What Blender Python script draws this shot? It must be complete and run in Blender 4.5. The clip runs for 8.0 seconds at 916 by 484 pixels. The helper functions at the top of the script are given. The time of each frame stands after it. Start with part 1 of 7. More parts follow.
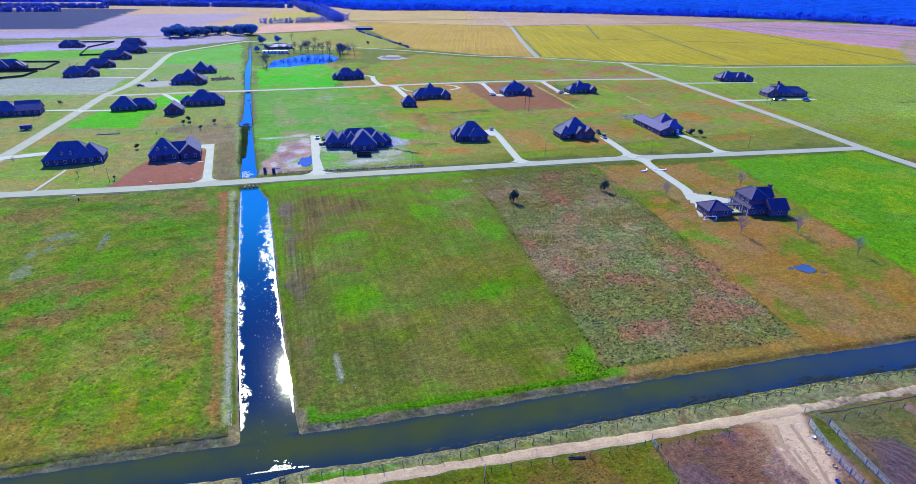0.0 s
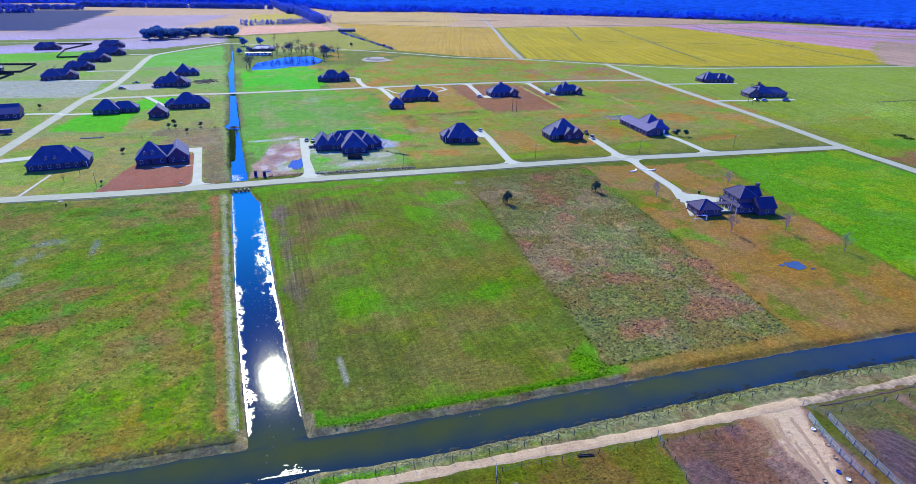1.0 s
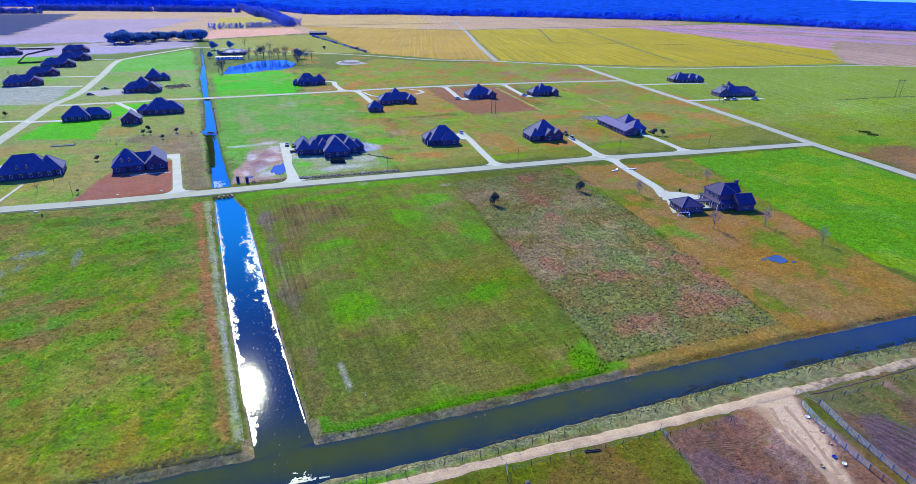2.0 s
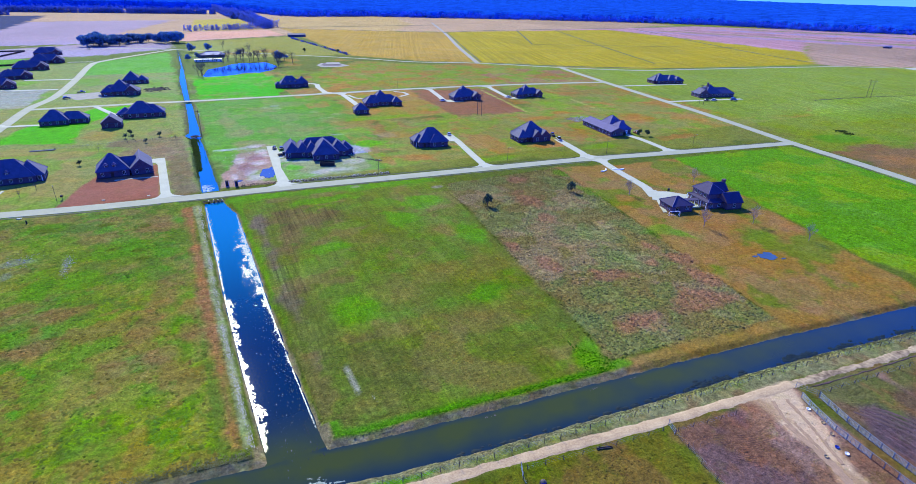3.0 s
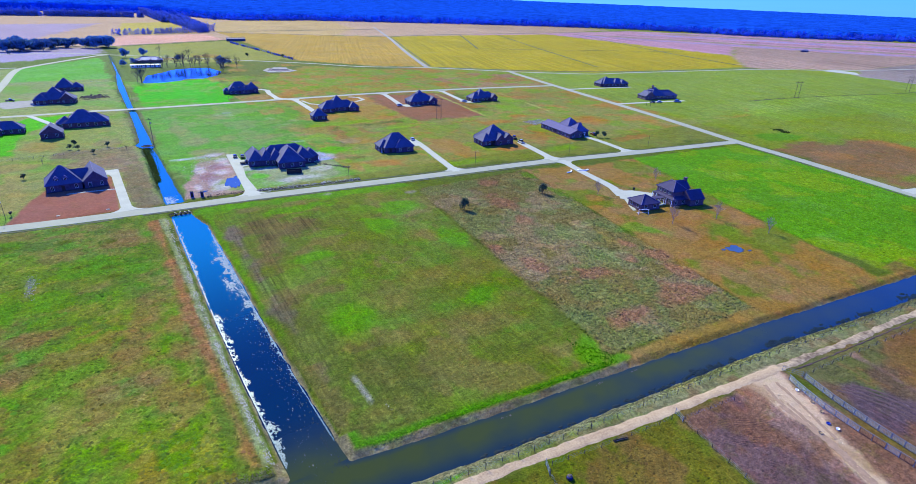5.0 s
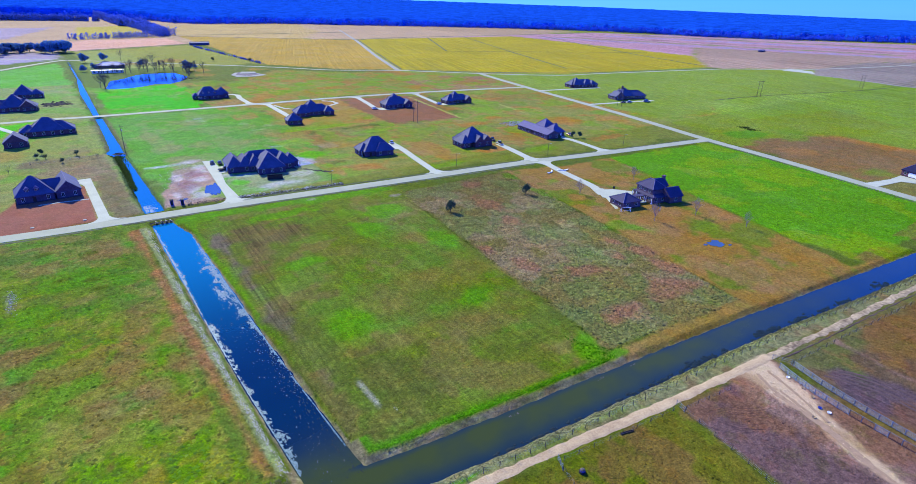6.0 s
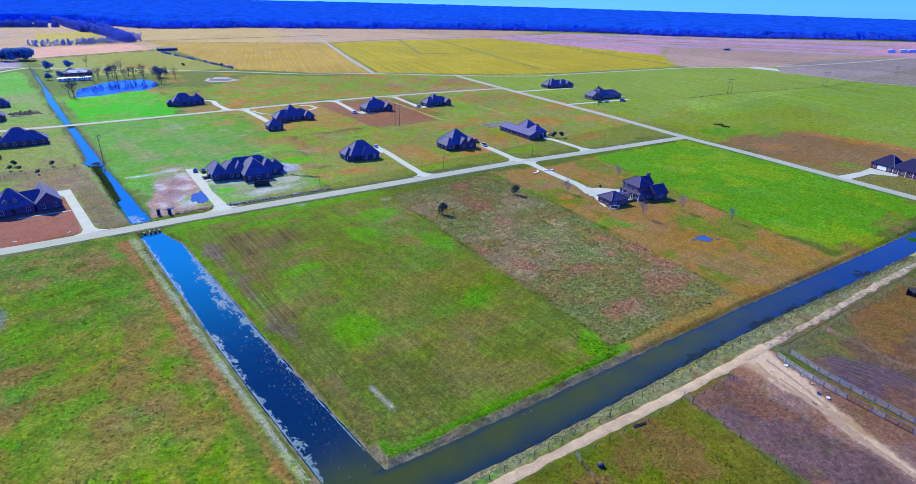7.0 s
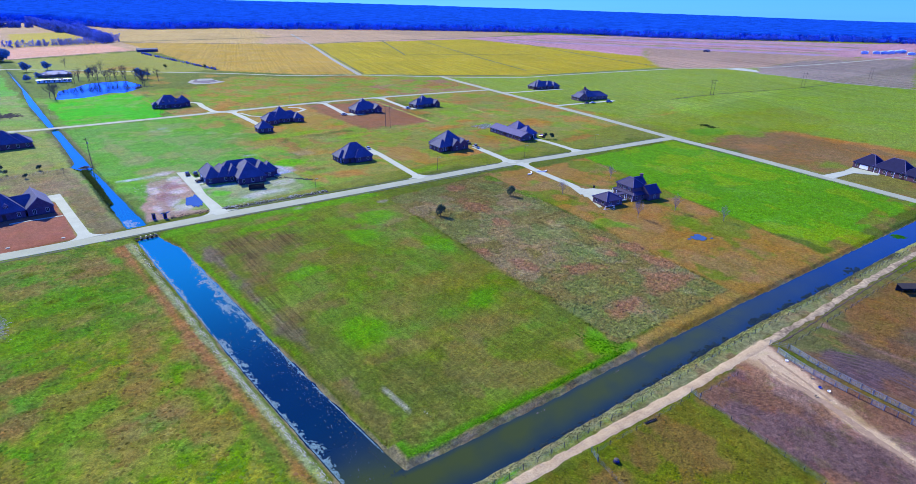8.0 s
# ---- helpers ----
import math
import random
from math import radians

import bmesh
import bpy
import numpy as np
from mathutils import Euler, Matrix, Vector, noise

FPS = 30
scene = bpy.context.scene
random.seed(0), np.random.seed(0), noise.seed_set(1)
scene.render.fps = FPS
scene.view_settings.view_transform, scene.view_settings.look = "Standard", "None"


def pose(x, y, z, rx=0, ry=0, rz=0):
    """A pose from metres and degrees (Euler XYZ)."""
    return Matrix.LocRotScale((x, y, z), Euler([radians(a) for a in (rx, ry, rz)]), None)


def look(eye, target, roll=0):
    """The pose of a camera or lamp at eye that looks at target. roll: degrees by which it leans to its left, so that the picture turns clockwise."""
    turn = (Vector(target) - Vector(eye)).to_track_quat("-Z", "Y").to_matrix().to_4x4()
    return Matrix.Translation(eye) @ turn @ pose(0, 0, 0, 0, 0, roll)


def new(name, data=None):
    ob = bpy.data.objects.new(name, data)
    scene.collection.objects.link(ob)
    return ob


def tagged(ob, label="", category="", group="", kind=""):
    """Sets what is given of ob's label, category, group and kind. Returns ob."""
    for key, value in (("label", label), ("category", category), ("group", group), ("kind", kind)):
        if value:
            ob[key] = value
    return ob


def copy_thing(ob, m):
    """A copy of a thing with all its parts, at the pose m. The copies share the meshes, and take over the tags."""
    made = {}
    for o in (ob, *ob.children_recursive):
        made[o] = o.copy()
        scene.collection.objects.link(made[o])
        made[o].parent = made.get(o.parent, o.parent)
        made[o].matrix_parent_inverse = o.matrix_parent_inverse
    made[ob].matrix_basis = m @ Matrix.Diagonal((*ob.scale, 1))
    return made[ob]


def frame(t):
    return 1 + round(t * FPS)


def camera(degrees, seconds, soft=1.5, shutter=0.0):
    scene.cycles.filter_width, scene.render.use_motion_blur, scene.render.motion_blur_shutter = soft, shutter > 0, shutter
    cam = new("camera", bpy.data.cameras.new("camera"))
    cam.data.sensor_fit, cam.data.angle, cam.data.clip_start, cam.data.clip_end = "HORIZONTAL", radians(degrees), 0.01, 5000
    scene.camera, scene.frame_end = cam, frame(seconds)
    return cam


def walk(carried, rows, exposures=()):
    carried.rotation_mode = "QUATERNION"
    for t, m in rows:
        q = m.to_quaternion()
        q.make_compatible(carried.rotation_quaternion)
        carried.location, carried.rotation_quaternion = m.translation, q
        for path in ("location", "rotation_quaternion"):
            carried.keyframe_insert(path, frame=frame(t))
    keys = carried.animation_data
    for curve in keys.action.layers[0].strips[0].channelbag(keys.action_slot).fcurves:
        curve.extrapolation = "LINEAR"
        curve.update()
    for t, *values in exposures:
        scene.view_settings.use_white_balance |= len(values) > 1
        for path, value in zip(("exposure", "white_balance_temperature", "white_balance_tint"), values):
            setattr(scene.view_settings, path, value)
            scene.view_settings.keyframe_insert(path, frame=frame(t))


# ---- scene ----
cam = camera(79.28, 8.0, soft=0.5)
PATH = [
    (0, (0.48, -82.60, 74.77), (31.81, 2.47, 32.57), 0.93),
    (0.5, (-1.21, -82.19, 74.88), (31.19, 2.53, 32.79), 1.05),
    (1, (-3.80, -81.58, 75.02), (30.45, 2.49, 33.08), 1.06),
    (1.5, (-6.11, -80.75, 75.07), (30.35, 2.48, 33.30), 1.19),
    (2, (-8.94, -79.99, 75.19), (29.64, 2.39, 33.65), 0.96),
    (3.5, (-16.84, -76.54, 75.23), (26.83, 3.55, 34.24), 1.36),
    (4, (-19.88, -75.09, 75.10), (25.86, 3.96, 34.35), 1.52),
    (4.5, (-22.74, -73.65, 75.29), (25.43, 4.02, 34.70), 1.63),
    (6, (-31.91, -69.13, 75.76), (23.34, 4.04, 35.84), 1.44),
    (6.5, (-35.04, -67.34, 75.94), (22.11, 4.45, 36.18), 1.43),
    (7, (-38.18, -65.51, 76.19), (20.74, 4.93, 36.62), 0.95),
    (7.5, (-41.32, -63.53, 76.73), (19.16, 5.60, 37.19), 1.06),
    (8, (-43.59, -62.30, 76.86), (17.76, 6.15, 37.46), 1.14),
]
walk(cam, [(t, look(eye, target, roll)) for t, eye, target, roll in PATH])

# ---- light: a high winter sun ahead of the camera, deep blue clear sky ----
SUN_ELEVATION = 37.0
scene.view_settings.exposure = 0.98
world = bpy.data.worlds.new("sky")
scene.world = world
world.use_nodes = True
wn, wl = world.node_tree.nodes, world.node_tree.links
sky = wn.new("ShaderNodeTexSky")
sky.sky_type, sky.sun_disc = "NISHITA", False
sky.sun_elevation, sky.sun_rotation = radians(SUN_ELEVATION), 0.0
sky.air_density, sky.dust_density, sky.ozone_density = 1.0, 0.0, 3.0
sky.altitude = 1500.0
rich = wn.new("ShaderNodeMix")
rich.data_type, rich.blend_type = "RGBA", "MULTIPLY"
rich.inputs["Factor"].default_value = 1.0
rich.inputs["B"].default_value = (0.10, 0.34, 2.4, 1)
wl.new(sky.outputs[0], rich.inputs["A"])
even = wn.new("ShaderNodeMix")
even.data_type = "RGBA"
even.inputs["Factor"].default_value = 0.6
even.inputs["B"].default_value = (0.24, 1.2, 6.0, 1)
wl.new(rich.outputs["Result"], even.inputs["A"])
wl.new(even.outputs["Result"], wn["Background"].inputs["Color"])
wn["Background"].inputs["Strength"].default_value = 0.16
sun_data = bpy.data.lights.new("sun", "SUN")
sun_data.energy, sun_data.angle, sun_data.color = 4.6, radians(0.53), (0.94, 0.96, 0.66)
sun = new("sun", sun_data)
sun.matrix_world = look((0, 0, 0), (0, -math.cos(radians(SUN_ELEVATION)), -math.sin(radians(SUN_ELEVATION))))

# ---- materials ----
def tone(r, g, b, k=0.5):
    """A linear base colour from an everyday 0-255 colour, scaled to a surface's reflectance."""
    return tuple(k * ((c / 255 / 12.92) if c < 10 else ((c / 255 + 0.055) / 1.055) ** 2.4) for c in (r, g, b))


def mat(name, base, rough=0.8, metal=0.0, vary=0.25, size=1.0, fine=8.0, bump=0.0, spec=0.3, island=0.0, other=None, thin=0.0):
    """A procedural surface: base colour with broad and fine variation, and fine relief."""
    m = bpy.data.materials.new(name)
    m.use_nodes = True
    n, l = m.node_tree.nodes, m.node_tree.links
    b = n["Principled BSDF"]
    b.inputs["Roughness"].default_value, b.inputs["Metallic"].default_value = rough, metal
    b.inputs["Specular IOR Level"].default_value = spec
    co = n.new("ShaderNodeTexCoord")
    broad, small = n.new("ShaderNodeTexNoise"), n.new("ShaderNodeTexNoise")
    broad.inputs["Scale"].default_value, small.inputs["Scale"].default_value = 1.0 / size, fine / size
    broad.inputs["Detail"].default_value, small.inputs["Detail"].default_value = 4, 3
    for t in (broad, small):
        l.new(co.outputs["Object"], t.inputs["Vector"])
    add = n.new("ShaderNodeMath")
    add.operation = "ADD"
    l.new(broad.outputs["Fac"], add.inputs[0]), l.new(small.outputs["Fac"], add.inputs[1])
    ramp = n.new("ShaderNodeMapRange")
    ramp.inputs["From Min"].default_value, ramp.inputs["From Max"].default_value = 0.7, 1.3
    ramp.inputs["To Min"].default_value, ramp.inputs["To Max"].default_value = 0.0, 1.0
    l.new(add.outputs[0], ramp.inputs["Value"])
    mix = n.new("ShaderNodeMix")
    mix.data_type = "RGBA"
    lo, hi = [c * (1 - vary) for c in base], [min(1, c * (1 + vary)) for c in base]
    mix.inputs["A"].default_value = (*(other or lo), 1)
    mix.inputs["B"].default_value = (*hi, 1)
    l.new(ramp.outputs[0], mix.inputs["Factor"])
    out = mix.outputs["Result"]
    if island:
        g = n.new("ShaderNodeNewGeometry")
        info = n.new("ShaderNodeObjectInfo")
        sm = n.new("ShaderNodeMath")
        sm.operation = "ADD"
        l.new(g.outputs["Random Per Island"], sm.inputs[0]), l.new(info.outputs["Random"], sm.inputs[1])
        r2 = n.new("ShaderNodeMapRange")
        r2.inputs["From Max"].default_value = 2.0
        r2.inputs["To Min"].default_value, r2.inputs["To Max"].default_value = 1 - island, 1 + island
        l.new(sm.outputs[0], r2.inputs["Value"])
        h = n.new("ShaderNodeHueSaturation")
        l.new(r2.outputs[0], h.inputs["Value"]), l.new(out, h.inputs["Color"])
        out = h.outputs["Color"]
    l.new(out, b.inputs["Base Color"])
    if thin:
        # blades and leaves let part of the light through
        tr, mx = n.new("ShaderNodeBsdfTranslucent"), n.new("ShaderNodeMixShader")
        mx.inputs[0].default_value = thin
        l.new(out, tr.inputs["Color"])
        l.new(b.outputs[0], mx.inputs[1]), l.new(tr.outputs[0], mx.inputs[2])
        l.new(mx.outputs[0], n["Material Output"].inputs["Surface"])
    if bump:
        bp = n.new("ShaderNodeBump")
        bp.inputs["Strength"].default_value, bp.inputs["Distance"].default_value = 0.6, bump
        l.new(small.outputs["Fac"], bp.inputs["Height"]), l.new(bp.outputs[0], b.inputs["Normal"])
    return m


def water_mat(name, deep, rough=0.06, ripple=0.02, muddy=None, spec=0.5, shallow=None):
    m = bpy.data.materials.new(name)
    m.use_nodes = True
    n, l = m.node_tree.nodes, m.node_tree.links
    b = n["Principled BSDF"]
    b.inputs["Roughness"].default_value, b.inputs["IOR"].default_value = rough, 1.333
    b.inputs["Specular IOR Level"].default_value = spec
    co = n.new("ShaderNodeTexCoord")
    t, murk = n.new("ShaderNodeTexNoise"), n.new("ShaderNodeTexNoise")
    t.inputs["Scale"].default_value, t.inputs["Detail"].default_value = 1.6, 5
    murk.inputs["Scale"].default_value, murk.inputs["Detail"].default_value = 0.12, 4
    l.new(co.outputs["Object"], t.inputs["Vector"]), l.new(co.outputs["Object"], murk.inputs["Vector"])
    mix = n.new("ShaderNodeMix")
    mix.data_type = "RGBA"
    mix.inputs["A"].default_value = (*[c * 0.7 for c in deep], 1)
    mix.inputs["B"].default_value = (*[c * 1.3 for c in deep], 1)
    l.new(murk.outputs["Fac"], mix.inputs["Factor"])
    out = mix.outputs["Result"]
    if muddy:
        # silt clouds the water, unevenly
        silt, sway, mul = n.new("ShaderNodeAttribute"), n.new("ShaderNodeMapRange"), n.new("ShaderNodeMath")
        silt.attribute_name, mul.operation, mul.use_clamp = "silt", "MULTIPLY", True
        sway.inputs["From Min"].default_value, sway.inputs["From Max"].default_value = 0.3, 0.7
        sway.inputs["To Min"].default_value, sway.inputs["To Max"].default_value = 0.75, 1.2
        l.new(murk.outputs["Fac"], sway.inputs["Value"])
        l.new(silt.outputs["Fac"], mul.inputs[0]), l.new(sway.outputs[0], mul.inputs[1])
        mud = n.new("ShaderNodeMix")
        mud.data_type = "RGBA"
        mud.inputs["B"].default_value = (*muddy, 1)
        l.new(mul.outputs[0], mud.inputs["Factor"]), l.new(out, mud.inputs["A"])
        dull = n.new("ShaderNodeMapRange")
        dull.inputs["To Min"].default_value, dull.inputs["To Max"].default_value = spec, 0.25
        l.new(mul.outputs[0], dull.inputs["Value"]), l.new(dull.outputs[0], b.inputs["Specular IOR Level"])
        out = mud.outputs["Result"]
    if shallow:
        # shallow: bluer base colour painted in place of sky reflection along the canal
        sheen, pale = n.new("ShaderNodeAttribute"), n.new("ShaderNodeMix")
        sheen.attribute_name, pale.data_type = "shallow", "RGBA"
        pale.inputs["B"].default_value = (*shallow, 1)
        l.new(sheen.outputs["Fac"], pale.inputs["Factor"]), l.new(out, pale.inputs["A"])
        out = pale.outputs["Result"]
    l.new(out, b.inputs["Base Color"])
    bp = n.new("ShaderNodeBump")
    bp.inputs["Strength"].default_value, bp.inputs["Distance"].default_value = 0.5, ripple
    l.new(t.outputs["Fac"], bp.inputs["Height"]), l.new(bp.outputs[0], b.inputs["Normal"])
    return m


def ground_mat():
    """Grass, stubble and soil: the cover's colour comes from the plan; grain, tufts, mowing and crop rows are added here."""
    m = bpy.data.materials.new("ground_cover")
    m.use_nodes = True
    n, l = m.node_tree.nodes, m.node_tree.links
    b = n["Principled BSDF"]
    b.inputs["Roughness"].default_value, b.inputs["Specular IOR Level"].default_value = 0.95, 0.05
    co = n.new("ShaderNodeTexCoord")
    cover, lines = n.new("ShaderNodeAttribute"), n.new("ShaderNodeAttribute")
    cover.attribute_name, lines.attribute_name = "cover", "lines"

    def noise_tex(scale, detail=4, rough=0.6, stretch=None):
        t = n.new("ShaderNodeTexNoise")
        t.inputs["Scale"].default_value, t.inputs["Detail"].default_value, t.inputs["Roughness"].default_value = scale, detail, rough
        if stretch:
            turn, mp = n.new("ShaderNodeMapping"), n.new("ShaderNodeMapping")
            turn.inputs["Rotation"].default_value, mp.inputs["Scale"].default_value = (0, 0, stretch[0]), (stretch[1], stretch[2], 1)
            l.new(co.outputs["Object"], turn.inputs["Vector"]), l.new(turn.outputs[0], mp.inputs["Vector"])
            l.new(mp.outputs[0], t.inputs["Vector"])
        else:
            l.new(co.outputs["Object"], t.inputs["Vector"])
        return t.outputs["Fac"]

    def math_node(op, a, c):
        t = n.new("ShaderNodeMath")
        t.operation = op
        for i, v in enumerate((a, c)):
            if isinstance(v, (int, float)):
                t.inputs[i].default_value = v
            else:
                l.new(v, t.inputs[i])
        return t.outputs[0]

    def span(v, a, c, lo, hi):
        t = n.new("ShaderNodeMapRange")
        for k, x in zip(("From Min", "From Max", "To Min", "To Max"), (a, c, lo, hi)):
            t.inputs[k].default_value = x
        l.new(v, t.inputs["Value"])
        return t.outputs[0]

    big, mid, tuft, grain = noise_tex(0.035, 5), noise_tex(0.22, 6, 0.7), noise_tex(0.9, 5, 0.75), noise_tex(2.6, 4, 0.8)
    value = math_node("MULTIPLY", span(mid, 0.32, 0.68, 0.76, 1.24), span(tuft, 0.32, 0.68, 0.62, 1.38))
    value = math_node("MULTIPLY", value, span(grain, 0.3, 0.7, 0.6, 1.4))
    sep = n.new("ShaderNodeSeparateColor")
    l.new(lines.outputs["Color"], sep.inputs[0])
    # crop rows, and the passes of a mower
    rows = noise_tex(1.0, 1, 0.5, (0.37, 0.42, 0.004))
    mow = noise_tex(1.0, 4, 0.7, (0.05, 1.1, 0.022))
    value = math_node("MULTIPLY", value, math_node("ADD", 1.0, math_node("MULTIPLY", sep.outputs[0], span(rows, 0.35, 0.65, -0.7, 0.7))))
    value = math_node("MULTIPLY", value, math_node("ADD", 1.0, math_node("MULTIPLY", sep.outputs[1], span(mow, 0.3, 0.7, -0.6, 0.6))))

    clump = noise_tex(0.55, 6, 0.8)
    value = math_node("MULTIPLY", value, math_node("ADD", 1.0, math_node("MULTIPLY", sep.outputs[2], span(clump, 0.36, 0.64, -0.75, 0.75))))

    # bare, trodden earth has less of the grass's mottling
    live = lines.outputs["Alpha"]
    value = math_node("ADD", 1.0, math_node("MULTIPLY", live, math_node("SUBTRACT", value, 1.0)))

    def tint(col, factor, scale):
        factor = math_node("MULTIPLY", factor, live)
        mul, mx = n.new("ShaderNodeMix"), n.new("ShaderNodeMix")
        mul.data_type, mul.blend_type, mx.data_type = "RGBA", "MULTIPLY", "RGBA"
        mul.inputs["Factor"].default_value, mul.inputs["B"].default_value = 1.0, (*scale, 1)
        l.new(col, mul.inputs["A"]), l.new(col, mx.inputs["A"])
        l.new(mul.outputs["Result"], mx.inputs["B"]), l.new(factor, mx.inputs["Factor"])
        return mx.outputs["Result"]

    # drier and greener patches
    col = tint(cover.outputs["Color"], span(noise_tex(0.10, 8, 0.72), 0.51, 0.58, 0.0, 0.45), (1.28, 0.98, 0.9))
    col = tint(col, span(noise_tex(0.17, 8, 0.72), 0.53, 0.60, 0.0, 0.5), (0.8, 1.06, 0.55))
    col = tint(col, span(noise_tex(0.7, 6, 0.8), 0.55, 0.62, 0.0, 0.75), (1.35, 1.15, 1.0))
    hue = n.new("ShaderNodeHueSaturation")
    l.new(col, hue.inputs["Color"])
    l.new(span(big, 0.3, 0.7, 0.95, 1.1), hue.inputs["Saturation"])
    l.new(value, hue.inputs["Value"])
    l.new(hue.outputs[0], b.inputs["Base Color"])
    bp = n.new("ShaderNodeBump")
    bp.inputs["Strength"].default_value, bp.inputs["Distance"].default_value = 0.7, 0.4
    l.new(math_node("ADD", tuft, math_node("MULTIPLY", grain, 0.5)), bp.inputs["Height"])
    l.new(bp.outputs[0], b.inputs["Normal"])
    return m


M_GROUND = ground_mat()
M_ROAD = mat("road_concrete", tone(182, 184, 152), 0.9, vary=0.12, size=6, fine=20, bump=0.01)
M_DRIVE = mat("drive_concrete", tone(204, 206, 178), 0.9, vary=0.1, size=4, fine=16, bump=0.01)
M_DIRT = mat("pale_dirt", tone(228, 198, 148), 0.95, vary=0.1, size=3.0, fine=9, bump=0.05, other=tone(190, 158, 118))
M_DIRT_WORN = mat("muddy_dirt", tone(222, 196, 150), 0.95, vary=0.1, size=5.0, fine=5, bump=0.05, other=tone(118, 94, 70))
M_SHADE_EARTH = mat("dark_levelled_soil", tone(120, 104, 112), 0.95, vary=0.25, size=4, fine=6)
M_GRAVEL = mat("gravel", tone(170, 166, 150), 0.95, vary=0.2, size=3, fine=10, bump=0.04)
M_WATER = water_mat("canal_water", tone(0, 52, 78, 0.3), 0.032, 0.015, muddy=tone(80, 92, 30, 0.38), spec=0.62, shallow=(0.0, 0.1, 0.16))
M_POND = water_mat("pond_water", tone(4, 52, 124, 0.42), 0.05, 0.02)
M_MAT = mat("foam_mats", tone(150, 186, 176, 0.3), 0.2, vary=0.35, size=0.5, bump=0.004, spec=0.4)
M_SCUM = mat("pale_scum", tone(90, 120, 140, 0.16), 0.5, vary=0.2, size=0.6, bump=0.02, spec=0.3)
M_ROOF = mat("dark_shingles", tone(82, 86, 122, 0.56), 0.8, vary=0.25, size=2.5, fine=14, bump=0.02)
# darker copy of the shingles: the east house's unlit slopes put into the colour
M_ROOF_SHADED = mat("shaded_shingles", tone(50, 50, 92, 0.42), 0.9, vary=0.2, size=2.5, fine=14, bump=0.02, spec=0.1)
M_ROOF_GREY = mat("grey_shingles", tone(106, 100, 146, 0.5), 0.85, vary=0.2, size=2.5, fine=14, bump=0.02)
M_ROOF_BROWN = mat("brown_shingles", tone(68, 62, 100, 0.52), 0.85, vary=0.2, size=2.5, fine=14, bump=0.02)
M_METAL_BLUE = mat("pale_blue_metal", tone(88, 118, 200, 0.5), 0.6, vary=0.2, size=3)
M_SHED_METAL = mat("bright_sheet_metal", tone(150, 180, 214, 1.0), 0.5, vary=0.15, size=4)
M_PLINTH = mat("brick_plinth", tone(88, 70, 82, 0.45), 0.9, vary=0.2)
# blue haze of distance is put into this leaf colour
M_OAK = mat("oak_leaves_haze", tone(84, 128, 168, 0.78), 0.8, vary=0.4, size=1.5, island=0.4, spec=0.2, thin=0.35)
M_CAP = mat("ridge_caps", tone(116, 108, 150, 0.5), 0.8, vary=0.15)
M_BRICK = mat("brick", tone(130, 88, 100, 0.45), 0.9, vary=0.3, size=1.2, fine=12, bump=0.01)
M_BRICK_PALE = mat("pale_brick", tone(134, 104, 116, 0.45), 0.9, vary=0.25, size=1.2, fine=12, bump=0.01)
M_BRICK_DARK = mat("dark_brick", tone(112, 86, 112, 0.45), 0.9, vary=0.3, size=1.2, fine=12, bump=0.01)
M_WHITE = mat("white_paint", (0.75, 0.75, 0.74), 0.6, vary=0.06)
M_TRIM = mat("window_trim", tone(205, 205, 200, 0.6), 0.6, vary=0.1)
M_PUDDLE = water_mat("puddle_water", tone(76, 100, 112, 0.45), 0.1, 0.01)
M_GLASS = mat("window_glass", (0.03, 0.035, 0.04), 0.08, vary=0.2, spec=0.7)
M_DOOR = mat("dark_door", tone(80, 50, 40, 0.5), 0.5, vary=0.2)
# far trees: distance haze painted in as blue; edge trees lightened against their shade
M_WOODS = mat("winter_woods_haze", tone(30, 98, 222, 0.78), 0.95, vary=0.45, size=40, fine=6, spec=0.0, thin=0.5)
M_ROW_TREES = mat("row_trees_haze", tone(130, 146, 205, 0.95), 0.95, vary=0.3, size=20, fine=8, spec=0.0, thin=0.6)
M_WOODS_EDGE = mat("edge_woods_haze", tone(92, 128, 214, 1.0), 0.95, vary=0.3, size=20, fine=8, spec=0.0, thin=0.85)
M_BARK = mat("bark", tone(112, 100, 100, 0.5), 0.95, vary=0.3, size=0.6)
M_TWIG = mat("pale_twigs", tone(176, 156, 150, 0.6), 0.95, vary=0.3, size=0.6)
M_LEAF = mat("evergreen_leaves", tone(84, 116, 78, 0.5), 0.8, vary=0.4, size=1.5, island=0.4, spec=0.2)
M_TUFT_GREEN = mat("rough_grass_blades", tone(150, 152, 112), 0.9, vary=0.35, size=9, island=0.3, spec=0.05, thin=0.7)
M_TUFT_LUSH = mat("lush_blades", tone(66, 150, 10), 0.9, vary=0.3, size=9, island=0.3, spec=0.05, thin=0.55)
M_TUFT_DARK = mat("dark_reed_blades", tone(72, 94, 50), 0.9, vary=0.3, size=4, island=0.3, spec=0.05, thin=0.55)


